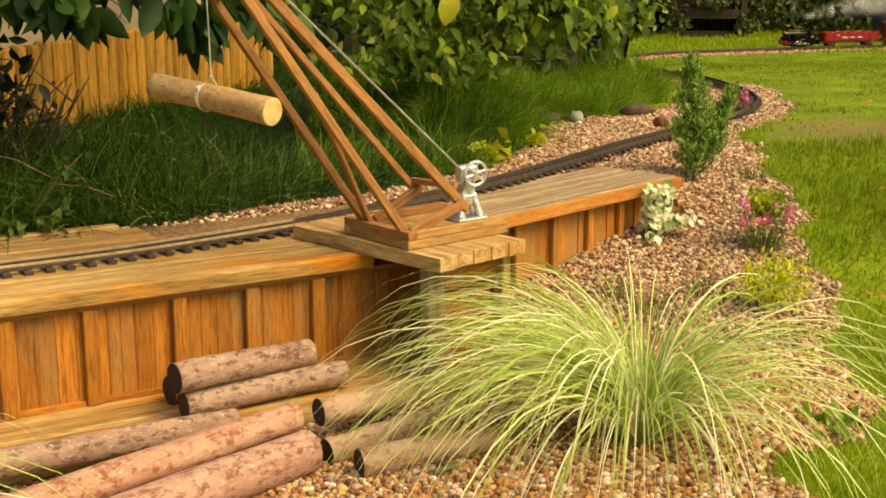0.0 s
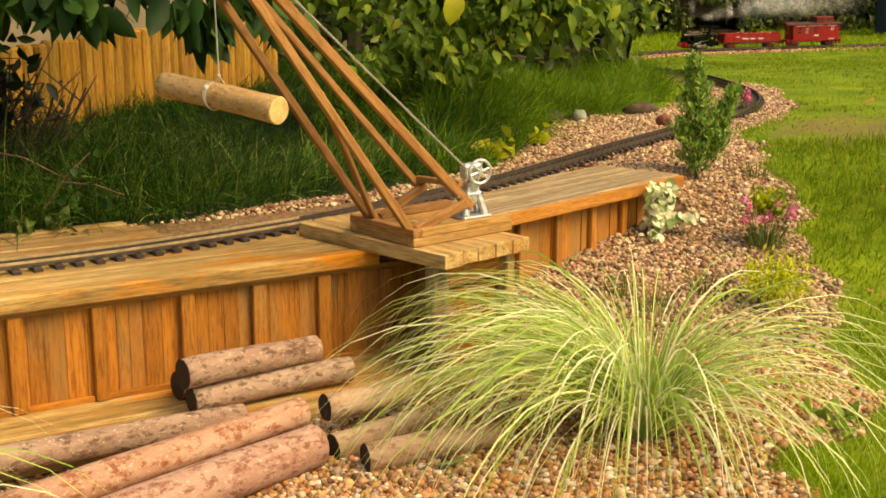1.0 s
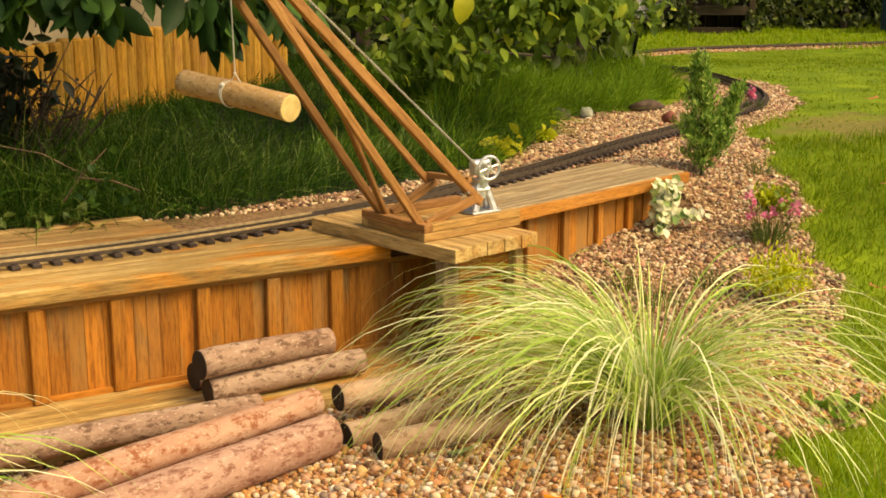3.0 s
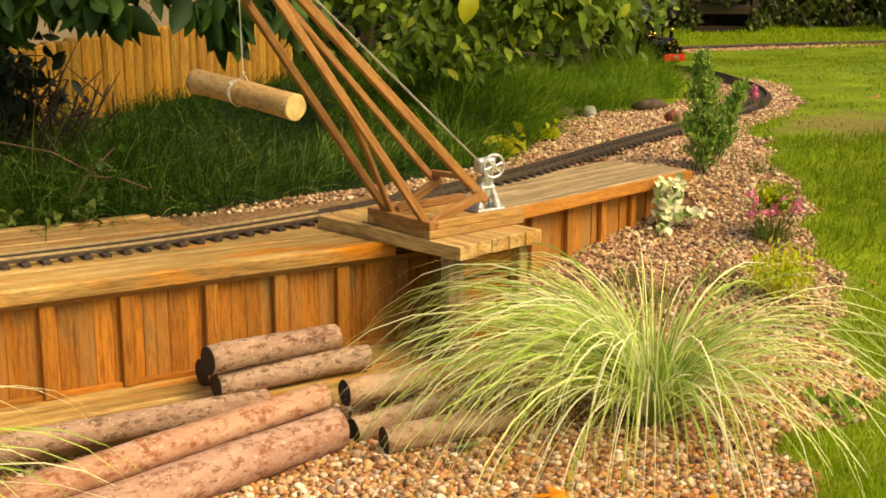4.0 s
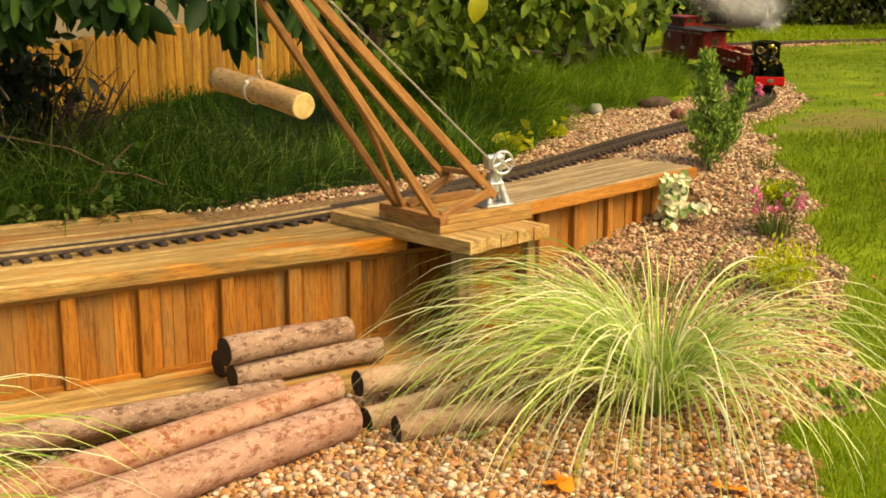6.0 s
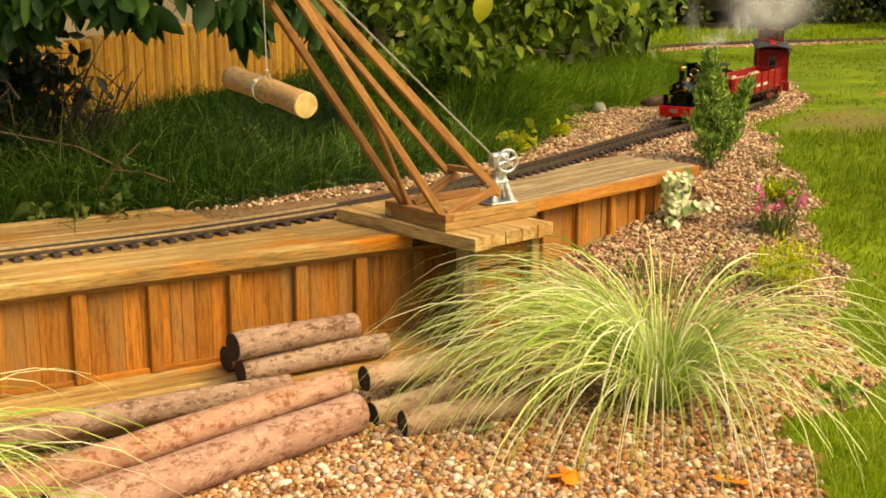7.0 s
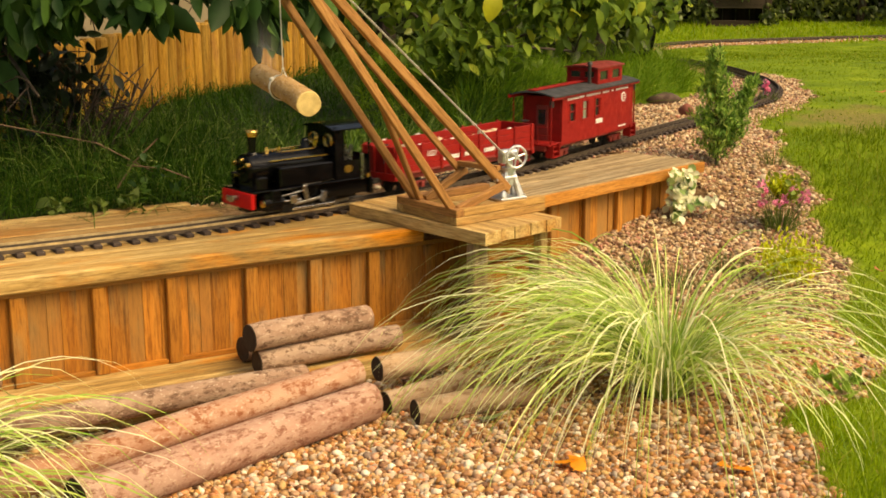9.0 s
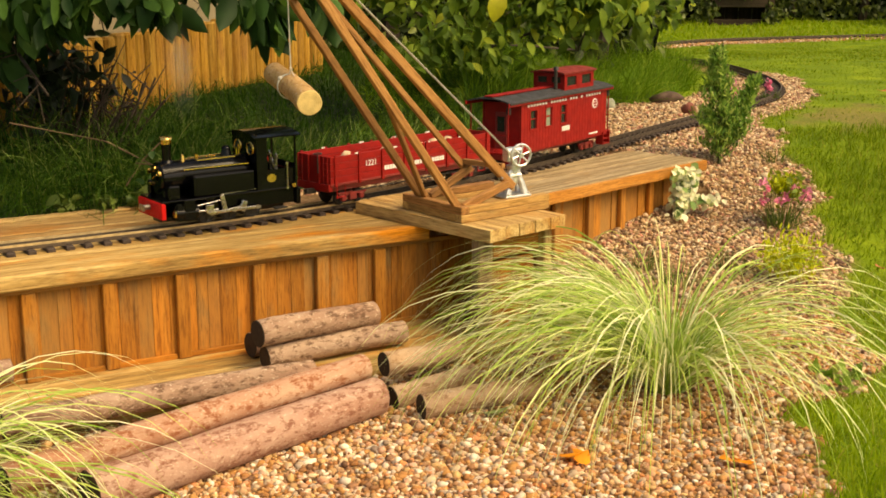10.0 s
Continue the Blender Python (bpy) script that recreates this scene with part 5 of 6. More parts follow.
for x, y, h in ((0.995, 4.60, 0.11), (1.205, 4.95, 0.09)):
    e, g = clump("pink_spike_flower", x, y, 60, h * 0.7, 0.03, 0.004, L_FERN, "slender plant with an upright spike of pink flowers", "flower", seed=int(x * 50))
    part("flower_spike", leaf_cloud(blob_points(70, (0, 0, h * 0.75), (0.014, 0.014, h * 0.42), 0.1, 4, 5), 0.014, 0.7, (0, -0.5, 0.4), 0.7, L_PINK, "flower_spike"), None, e, "pink flower spike")
for x, y, s, c in ((0.17, 3.80, 0.05, L_YELLOW), (0.24, 3.86, 0.045, L_YELLOW), (0.36, 4.12, 0.045, L_LIME), (-0.83, 2.745, 0.028, L_FERN), (-0.765, 2.775, 0.03, L_FERN), (-0.92, 2.725, 0.03, L_FERN), (0.02, 3.9, 0.06, L_MAPLE)):
    z = float(ground_z(x, y))
    e = thing("broadleaf_weed", pose(x, y, z), "small broad-leaved weed at the edge of the gravel" if c is not L_YELLOW else "yellowing broad-leaved weed beside the track", "weed")
    part("foliage", leaf_cloud(blob_points(16, (0, 0, 0.035), (0.045, 0.03, 0.04), 0.2, 4, int(x * 100 + 300)), s, 0.6, (0, -0.4, -0.4), 0.6, c, "foliage"), None, e)
    bm = fresh()
    for k in range(5):
        rod(bm, (0, 0, -0.005), (random.uniform(-0.03, 0.03), random.uniform(-0.02, 0.02), 0.05), 0.0012, 0.0008, 4)
    part("stem_growth", bm, L_FERN, e)
for x, y in ((0.735, 2.24), (0.76, 2.30), (0.72, 2.33)):
    e = thing("ground_weed", pose(x, y, float(ground_z(x, y))), "low pale green weed on the gravel edge", "weed")
    part("foliage", leaf_cloud(blob_points(14, (0, 0, 0.012), (0.03, 0.03, 0.008), 0.2, 4, int(x * 999)), 0.03, 0.6, (0, -0.3, 0.3), 0.7, L_CAREX_YOUNG, "foliage", 0.15, (0, 0.3, -1)), None, e)
for x, y, k in ((0.45, 3.0, 1), (0.52, 2.92, 2), (0.66, 3.02, 3), (0.95, 3.75, 4), (0.9, 3.5, 5)):
    clump("grass_tuft", x, y, 90, 0.05, 0.05, 0.0022, L_FERN, "sparse green tuft growing through the gravel", "grass", seed=k)


# ---- the train ----
def rail_pose(s, half=0.09):
    a, b = on_track(s + half), on_track(s - half)
    c = on_track(s)
    return Matrix.Translation(c) @ Matrix.Rotation(math.atan2(b.y - a.y, b.x - a.x), 4, "Z")


def block(name, parent, size, at, mat, bevel=0.002, label="", rot=(0, 0, 0)):
    return part(name, box(fresh(), size, Matrix(), bevel), mat, parent, label, pose(*at, *rot))


def bars(name, parent, mat, items, y, turn):
    """Flat lettering blocks on a vehicle's side: (x, z, width, height) each."""
    for x, z, w, h in items:
        part(name, board_mesh(w, 0.0008, h, mat, 0.0), None, parent, "", pose(x, y, z))


WHEELS, RODS = [], []


def make_wheel(parent, x, side, r, mat, rim_mat, name="wheel"):
    """A flanged wheel about its axle, with rim, hub and spokes; it turns with the train."""
    bm = fresh()
    rod(bm, (0, side * 0.020, 0), (0, side * 0.025, 0), r, n=24)
    rod(bm, (0, side * 0.019, 0), (0, side * 0.020, 0), r * 1.08, n=24)
    w = part(name, smooth(bm, 0.5), mat, parent, "", pose(x, 0, r))
    bm = fresh()
    ring(bm, r * 0.86, r * 0.07, pose(0, side * 0.0265, 0, 90, 0, 0), 20, 5)
    rod(bm, (0, side * 0.025, 0), (0, side * 0.029, 0), r * 0.25, n=10)
    for i in range(6):
        q = math.pi * i / 3
        rod(bm, (0, side * 0.0262, 0), (r * 0.86 * math.cos(q), side * 0.0262, r * 0.86 * math.sin(q)), r * 0.06, n=5)
    part("rim", smooth(bm), rim_mat, w)
    WHEELS.append((w, x, r))
    return w


def build_loco():
    e = thing("steam_locomotive", Matrix(), "glossy black model tank locomotive with red buffer beam and brass trim", "locomotive")
    block("buffer_beam", e, (0.010, 0.118, 0.034), (0.156, 0, 0.042), M_REDBEAM, 0.0015, "bright red buffer beam")
    bm = fresh()
    rod(bm, (0.161, 0, 0.045), (0.176, 0, 0.045), 0.006, n=12)
    box(bm, (0.004, 0.026, 0.014), Matrix.Translation((0.178, 0, 0.045)), 0.0015)
    part("coupling", smooth(bm, 0.5), M_STEEL, e, "steel centre coupling")
    block("buffer_beam", e, (0.010, 0.11, 0.036), (-0.166, 0, 0.040), M_BLACK, 0.0015)
    block("frame", e, (0.295, 0.036, 0.048), (0, 0, 0.036), M_BLACK, 0.001)
    block("valance", e, (0.215, 0.092, 0.034), (-0.055, 0, 0.043), M_BLACK, 0.001)
    block("running_plate", e, (0.322, 0.114, 0.004), (-0.004, 0, 0.061), M_BLACK, 0.001)
    bm = fresh()
    rod(bm, (-0.06, 0, 0.106), (0.105, 0, 0.106), 0.031, n=32)
    part("boiler", smooth(bm, 0.5), M_BLACK, e)
    bm = fresh()
    rod(bm, (0.100, 0, 0.104), (0.140, 0, 0.104), 0.034, n=32)
    rod(bm, (0.140, 0, 0.104), (0.1435, 0, 0.104), 0.030, 0.027, 32)
    rod(bm, (0.1435, 0, 0.104), (0.147, 0, 0.104), 0.006, n=10)
    box(bm, (0.038, 0.05, 0.030), Matrix.Translation((0.120, 0, 0.076)), 0.002)
    part("smokebox", smooth(bm, 0.5), M_BLACK, e)
    bm = fresh()
    rod(bm, (0.148, -0.010, 0.104), (0.148, 0.012, 0.112), 0.0014, n=6)
    rod(bm, (0.1435, 0, 0.125), (0.149, 0, 0.125), 0.0045, n=10)
    rod(bm, (0.1435, -0.022, 0.09), (0.149, -0.022, 0.09), 0.004, n=10)
    part("smokebox_dart", smooth(bm), M_BRASS, e, "brass door handle and lamp")
    bm = fresh()
    rod(bm, (0.118, 0, 0.132), (0.118, 0, 0.140), 0.0165, 0.011, 20)
    rod(bm, (0.118, 0, 0.140), (0.118, 0, 0.176), 0.0095, 0.0105, 20)
    ch = part("chimney", smooth(bm, 0.5), M_BLACK, e)
    bm = fresh()
    rod(bm, (0.118, 0, 0.174), (0.118, 0, 0.184), 0.0115, 0.0125, 20)
    rod(bm, (0.118, 0, 0.184), (0.118, 0, 0.188), 0.0142, 0.0125, 20)
    part("cap", smooth(bm, 0.5), M_BRASS, ch, "polished brass chimney cap")
    for sy in (-1, 1):
        block("side_tank", e, (0.142, 0.022, 0.044), (0.012, sy * 0.044, 0.086), M_BLACK, 0.003)
        bm = fresh()
        rod(bm, (-0.055, sy * 0.036, 0.1215), (0.098, sy * 0.036, 0.1215), 0.0019, n=6)
        rod(bm, (-0.03, sy * 0.022, 0.137), (0.06, sy * 0.022, 0.1365), 0.0017, n=6)
        for x in (-0.05, 0.01, 0.07):
            rod(bm, (x, sy * 0.026, 0.120), (x, sy * 0.036, 0.1215), 0.0018, n=6)
        part("handrail", smooth(bm), M_BRASS, e, "brass handrail")
        bm = box(fresh(), (0.050, 0.026, 0.038), Matrix.Translation((0.104, sy * 0.046, 0.036)), 0.004, 2)
        rod(bm, (0.078, sy * 0.05, 0.034), (0.128, sy * 0.05, 0.034), 0.0125, n=18)
        box(bm, (0.026, 0.030, 0.046), Matrix.Translation((0.098, sy * 0.047, 0.040)), 0.002)
        cy = part("cylinder", smooth(bm, 0.6), M_BLACK, e)
        bm = fresh()
        rod(bm, (0.1275, sy * 0.05, 0.034), (0.1305, sy * 0.05, 0.034), 0.0105, 0.008, 16)
        part("cover", smooth(bm), M_BRASS, cy, "brass cylinder cover")
        bm = fresh()
        rod(bm, (0.078, sy * 0.053, 0.034), (0.030, sy * 0.053, 0.033), 0.0024, n=8)
        rod(bm, (0.078, sy * 0.053, 0.046), (0.022, sy * 0.053, 0.052), 0.0017, n=8)
        box(bm, (0.018, 0.010, 0.018), Matrix.Translation((0.050, sy * 0.053, 0.036)), 0.001)
        box(bm, (0.010, 0.006, 0.034), Matrix.Translation((0.018, sy * 0.055, 0.046)) @ pose(0, 0, 0, 0, 12, 0), 0.001)
        box(bm, (0.075, 0.003, 0.006), Matrix.Translation((0.012, sy * 0.056, 0.028)) @ pose(0, 0, 0, 0, 6, 0), 0.001)
        box(bm, (0.014, 0.006, 0.024), Matrix.Translation((-0.028, sy * 0.056, 0.034)) @ pose(0, 0, 0, 0, -20, 0), 0.001)
        rod(bm, (0.024, sy * 0.053, 0.064), (-0.06, sy * 0.053, 0.067), 0.0013, n=6)
        part("valve_gear", smooth(bm, 0.5), M_STEEL, e, "bright steel rods and valve gear")
        bm = box(fresh(), (0.125, 0.0025, 0.006), Matrix.Translation((0, sy * 0.0585, 0)), 0.001)
        for x in (-0.055, 0, 0.055):
            rod(bm, (x, sy * 0.056, 0), (x, sy * 0.0605, 0), 0.0045, n=10)
        RODS.append((part("coupling_rod", smooth(bm, 0.5), M_STEEL, e, "bright steel coupling rod", pose(-0.010, 0, 0.021)), 0 if sy > 0 else 90))
        for x in (0.045, -0.01, -0.065):
            make_wheel(e, x, sy, 0.021, M_IRON, M_IRON)
        bm = fresh()
        for x, z, w, h in ((-0.103, 0.083, 0.078, 0.044), (-0.077, 0.141, 0.026, 0.074), (-0.1375, 0.108, 0.009, 0.010)):
            box(bm, (w, 0.0025, h), Matrix.Translation((x, sy * 0.0545, z)))
        cs = part("cab_side", bm, M_BLACK, e)
        bm = fresh()
        rod(bm, (-0.098, sy * 0.0556, 0.087), (-0.098, sy * 0.0575, 0.087), 0.009, n=18)
        bm.transform(Matrix.Translation((-0.098, 0, 0)) @ Matrix.Diagonal((1.25, 1, 1, 1)) @ Matrix.Translation((0.098, 0, 0)))
        part("works_plate", smooth(bm, 0.5), M_BRASS, cs, "oval brass plate")
        bm = fresh()
        rod(bm, (-0.137, sy * 0.0575, 0.062), (-0.137, sy * 0.0575, 0.116), 0.0020, n=6)
        for z in (0.062, 0.116):
            rod(bm, (-0.137, sy * 0.054, z), (-0.137, sy * 0.0585, z), 0.0034, n=8)
        part("grab_rail", smooth(bm), M_STEEL, e)
        bm = fresh()
        rod(bm, (-0.153, sy * 0.054, 0.066), (-0.153, sy * 0.0585, 0.066), 0.005, n=10)
        part("step_lamp", smooth(bm, 0.5), M_BRASS, e, "small brass lamp")
        bm = fresh()
        rod(bm, (-0.160, sy * 0.052, 0.062), (-0.160, sy * 0.052, 0.180), 0.0028, n=8)
        part("cab_pillar", smooth(bm), M_BLACK, e)
    for x in (-0.066,):
        bm = fresh()
        for y, z, w, h in ((0, 0.100, 0.108, 0.04), (0, 0.148, 0.108, 0.07)):
            box(bm, (0.003, w, h), Matrix.Translation((x, y, z)))
        cf = part("cab_front", bm, M_BLACK, e)
        for y in (-0.028, 0.028):
            bm = fresh()
            ring(bm, 0.0140, 0.0026, pose(x + 0.002, y, 0.151, 0, 90, 0), 24, 6)
            sp = part("spectacle", smooth(bm), M_BRASS, cf, "round brass window rim")
            bm = fresh()
            rod(bm, (x + 0.0012, y, 0.151), (x + 0.0030, y, 0.151), 0.0135, n=20)
            part("pane", smooth(bm, 0.5), M_GLASS, sp)
    for sy in (-1, 1):
        bm = box(fresh(), (0.026, 0.012, 0.030), Matrix.Translation((0.128, sy * 0.05, 0.078)), 0.003)
        part("sandbox", smooth(bm, 0.5), M_BLACK, e)
        bm = fresh()
        rod(bm, (0.1455, sy * 0.026, 0.117), (0.151, sy * 0.026, 0.117), 0.006, n=12)
        part("lamp", smooth(bm, 0.5), M_BRASS, e, "small brass lamp")
        block("cab_step", e, (0.03, 0.016, 0.003), (-0.118, sy * 0.056, 0.02), M_IRON, 0.0005)
    block("coal_bunker", e, (0.02, 0.1, 0.04), (-0.150, 0, 0.085), M_BLACK, 0.002)
    block("cab_back", e, (0.003, 0.108, 0.05), (-0.161, 0, 0.088), M_BLACK, 0.0005)
    bm = fresh()
    n = 10
    for i in range(n):
        a0, a1 = -1 + 2 * i / n, -1 + 2 * (i + 1) / n
        z0, z1 = 0.188 - 0.010 * a0 * a0, 0.188 - 0.010 * a1 * a1
        v = [bm.verts.new(p) for p in ((-0.170, 0.062 * a0, z0), (-0.056, 0.062 * a0, z0), (-0.056, 0.062 * a1, z1), (-0.170, 0.062 * a1, z1))]
        w = [bm.verts.new((q.co.x, q.co.y, q.co.z - 0.003)) for q in v]
        bm.faces.new(v)
        bm.faces.new(w[::-1])
        for j in range(4):
            bm.faces.new((v[j], w[j], w[(j + 1) % 4], v[(j + 1) % 4]))
    bmesh.ops.remove_doubles(bm, verts=bm.verts, dist=0.0001)
    part("cab_roof", bm, M_BLACK, e)
    bm = fresh()
    rod(bm, (-0.02, 0, 0.134), (-0.02, 0, 0.150), 0.013, 0.010, 16)
    bmesh.ops.create_icosphere(bm, subdivisions=2, radius=0.010, matrix=Matrix.Translation((-0.02, 0, 0.150)))
    part("dome", smooth(bm), M_BLACK, e)
    bm = fresh()
    rod(bm, (0.05, 0, 0.134), (0.05, 0, 0.146), 0.004, n=10)
    rod(bm, (0.02, 0.012, 0.134), (0.02, 0.012, 0.142), 0.003, n=8)
    rod(bm, (-0.045, 0, 0.134), (-0.045, 0, 0.152), 0.003, n=8)
    rod(bm, (0.085, 0.006, 0.134), (0.085, 0.006, 0.149), 0.0055, 0.0035, 10)
    rod(bm, (0.08, -0.012, 0.136), (-0.05, -0.012, 0.141), 0.0016, n=6)
    rod(bm, (-0.045, -0.014, 0.152), (-0.045, 0.014, 0.152), 0.0022, n=8)
    rod(bm, (-0.055, -0.008, 0.134), (-0.055, -0.008, 0.158), 0.0022, n=8)
    part("safety_valve", smooth(bm), M_BRASS, e, "brass fittings on the boiler")
    bm = fresh()
    bmesh.ops.create_icosphere(bm, subdivisions=2, radius=0.011, matrix=Matrix.Translation((-0.13, -0.030, 0.118)) @ Matrix.Diagonal((0.8, 1, 1.3, 1)))
    bmesh.ops.create_icosphere(bm, subdivisions=2, radius=0.007, matrix=Matrix.Translation((-0.128, -0.030, 0.139)))
    part("seated_doll", smooth(bm), M_REDBEAM, e, "small red doll shape in the cab")
    bm = fresh()
    for y, x, z in ((0.030, -0.125, 0.128), (0.012, -0.118, 0.132), (0.036, -0.112, 0.118)):
        bmesh.ops.create_icosphere(bm, subdivisions=1, radius=0.006, matrix=Matrix.Translation((x, y, z)) @ Matrix.Diagonal((0.7, 0.8, 1.6, 1)))
    rod(bm, (-0.118, 0.02, 0.10), (-0.118, 0.02, 0.135), 0.003, n=8)
    rod(bm, (-0.118, 0.036, 0.10), (-0.112, 0.036, 0.12), 0.003, n=8)
    rod(bm, (-0.125, 0.03, 0.10), (-0.125, 0.03, 0.13), 0.003, n=8)
    part("cab_fittings", smooth(bm), M_STEEL, e, "bright lever and gauge cluster in the cab")
    bm = fresh()
    box(bm, (0.012, 0.05, 0.035), Matrix.Translation((-0.074, 0, 0.125)), 0.002)
    for y in (-0.02, 0, 0.02):
        rod(bm, (-0.081, y, 0.135), (-0.086, y, 0.135), 0.006, n=12)
    part("backhead", smooth(bm, 0.5), M_BRASS, e, "brass gauges and pipes inside the cab")
    return e


def bogie(parent, x):
    b = part("bogie", box(fresh(), (0.05, 0.05, 0.012), Matrix.Translation((x, 0, 0.022)), 0.002), M_IRON, parent)
    for sy in (-1, 1):
        bm = fresh()
        box(bm, (0.085, 0.006, 0.008), Matrix.Translation((x, sy * 0.036, 0.026)), 0.001)
        box(bm, (0.022, 0.010, 0.020), Matrix.Translation((x, sy * 0.037, 0.020)), 0.002)
        for dx in (-0.028, 0.028):
            box(bm, (0.014, 0.010, 0.014), Matrix.Translation((x + dx, sy * 0.037, 0.017)), 0.002)
        part("side_frame", bm, M_MAROON, b)
        for dx in (-0.028, 0.028):
            make_wheel(parent, x + dx, sy, 0.0165, M_IRON, M_IRON)


def build_gondola():
    e = thing("gondola_wagon", Matrix(), "red open goods wagon with white lettering and a pale load", "wagon")
    L, Wd = 0.545, 0.112
    block("underframe", e, (L, 0.085, 0.014), (0, 0, 0.044), M_MAROON, 0.001)
    block("floor", e, (L, Wd, 0.006), (0, 0, 0.054), M_MAROON, 0.001)
    for sy in (-1, 1):
        for i in range(4):
            block("side_board", e, (L, 0.005, 0.0151), (0, sy * (Wd / 2 - 0.003), 0.0640 + 0.0155 * i), M_RED, 0.0008)
        for i in range(8):
            x = -L / 2 + 0.014 + (L - 0.028) * i / 7
            block("stake", e, (0.008, 0.004, 0.072), (x, sy * (Wd / 2 + 0.0015), 0.0855), M_RED, 0.001)
        bars("lettering", e, M_WHITE, [(0.101 - 0.0088 * i, 0.075, 0.0066, 0.010) for i in range(7)] + [(0.018 - 0.0088 * i, 0.075, 0.0066, 0.010) for i in range(5)]
             + [(-0.06 - 0.0088 * i, 0.075, 0.0066, 0.010) for i in range(5)] + [(0.19, 0.1195, 0.016, 0.003), (0.07, 0.1195, 0.016, 0.003), (-0.04, 0.1195, 0.016, 0.003), (-0.16, 0.1195, 0.016, 0.003)], sy * (Wd / 2 + 0.0005), 0)
        cu = bpy.data.curves.new("number", "FONT")
        cu.body, cu.size, cu.extrude = "1221", 0.019, 0.0004
        cu.align_x, cu.align_y = "CENTER", "CENTER"
        cu.materials.append(M_WHITE)
        nb = new("number", cu)
        nb.parent = e
        nb.matrix_basis = pose(0.148, sy * (Wd / 2 + 0.0008), 0.092, 90, 0, 180 if sy > 0 else 0)
        bm = fresh()
        rod(bm, (-0.19, sy * 0.04, 0.03), (0.19, sy * 0.04, 0.03), 0.0016, n=6)
        part("truss_rod", bm, M_IRON, e)
    for sx in (-1, 1):
        block("end_board", e, (0.005, Wd - 0.012, 0.062), (sx * (L / 2 - 0.003), 0, 0.0875), M_RED, 0.001)
        bm = fresh()
        box(bm, (0.03, 0.012, 0.012), Matrix.Translation((sx * (L / 2 + 0.012), 0, 0.038)), 0.002)
        part("coupler", bm, M_IRON, e)
        for y in (-0.043, 0.043):
            bm = fresh()
            for dy in (-0.007, 0.007):
                rod(bm, (sx * (L / 2 + 0.004), y + dy, 0.05), (sx * (L / 2 + 0.004), y + dy, 0.118), 0.0014, n=6)
            for z in (0.062, 0.076, 0.09, 0.104):
                rod(bm, (sx * (L / 2 + 0.004), y - 0.008, z), (sx * (L / 2 + 0.004), y + 0.008, z), 0.0012, n=6)
            part("ladder", bm, M_RED, e)
        for y in (-0.018, 0.018):
            block("end_post", e, (0.006, 0.007, 0.066), (sx * (L / 2 + 0.001), y, 0.0855), M_RED, 0.001)
        block("end_beam", e, (0.012, 0.108, 0.016), (sx * (L / 2 - 0.001), 0, 0.048), M_RED, 0.001)
        for sy in (-1, 1):
            bm = fresh()
            rod(bm, (sx * (L / 2 - 0.02), sy * 0.054, 0.05), (sx * (L / 2 - 0.02), sy * 0.054, 0.024), 0.0013, n=6)
            rod(bm, (sx * (L / 2 - 0.045), sy * 0.054, 0.05), (sx * (L / 2 - 0.045), sy * 0.054, 0.024), 0.0013, n=6)
            rod(bm, (sx * (L / 2 - 0.018), sy * 0.054, 0.024), (sx * (L / 2 - 0.047), sy * 0.054, 0.024), 0.0016, n=6)
            part("stirrup_step", bm, M_RED, e)
        bm = fresh()
        rod(bm, (sx * (L / 2 + 0.006), 0.02, 0.08), (sx * (L / 2 + 0.006), 0.02, 0.122), 0.0015, n=6)
        ring(bm, 0.010, 0.0013, pose(sx * (L / 2 + 0.006), 0.02, 0.124), 14, 5)
        part("brake_wheel", smooth(bm), M_IRON, e)
        bogie(e, sx * 0.19)
    bm = fresh()
    g = random.Random(5)
    for i in range(60):
        bmesh.ops.create_icosphere(bm, subdivisions=1, radius=g.uniform(0.012, 0.02), matrix=pose(g.uniform(-0.22, 0.22), g.uniform(-0.035, 0.035), 0.082 + g.uniform(-0.01, 0.012), g.uniform(0, 90), g.uniform(0, 90)) @ Matrix.Diagonal((1.3, 1, 0.7, 1)))
    part("load", smooth(bm, 1.2), paint("pale_load", (0.55, 0.42, 0.28), 0.9), e, "pale heaped load")
    return e


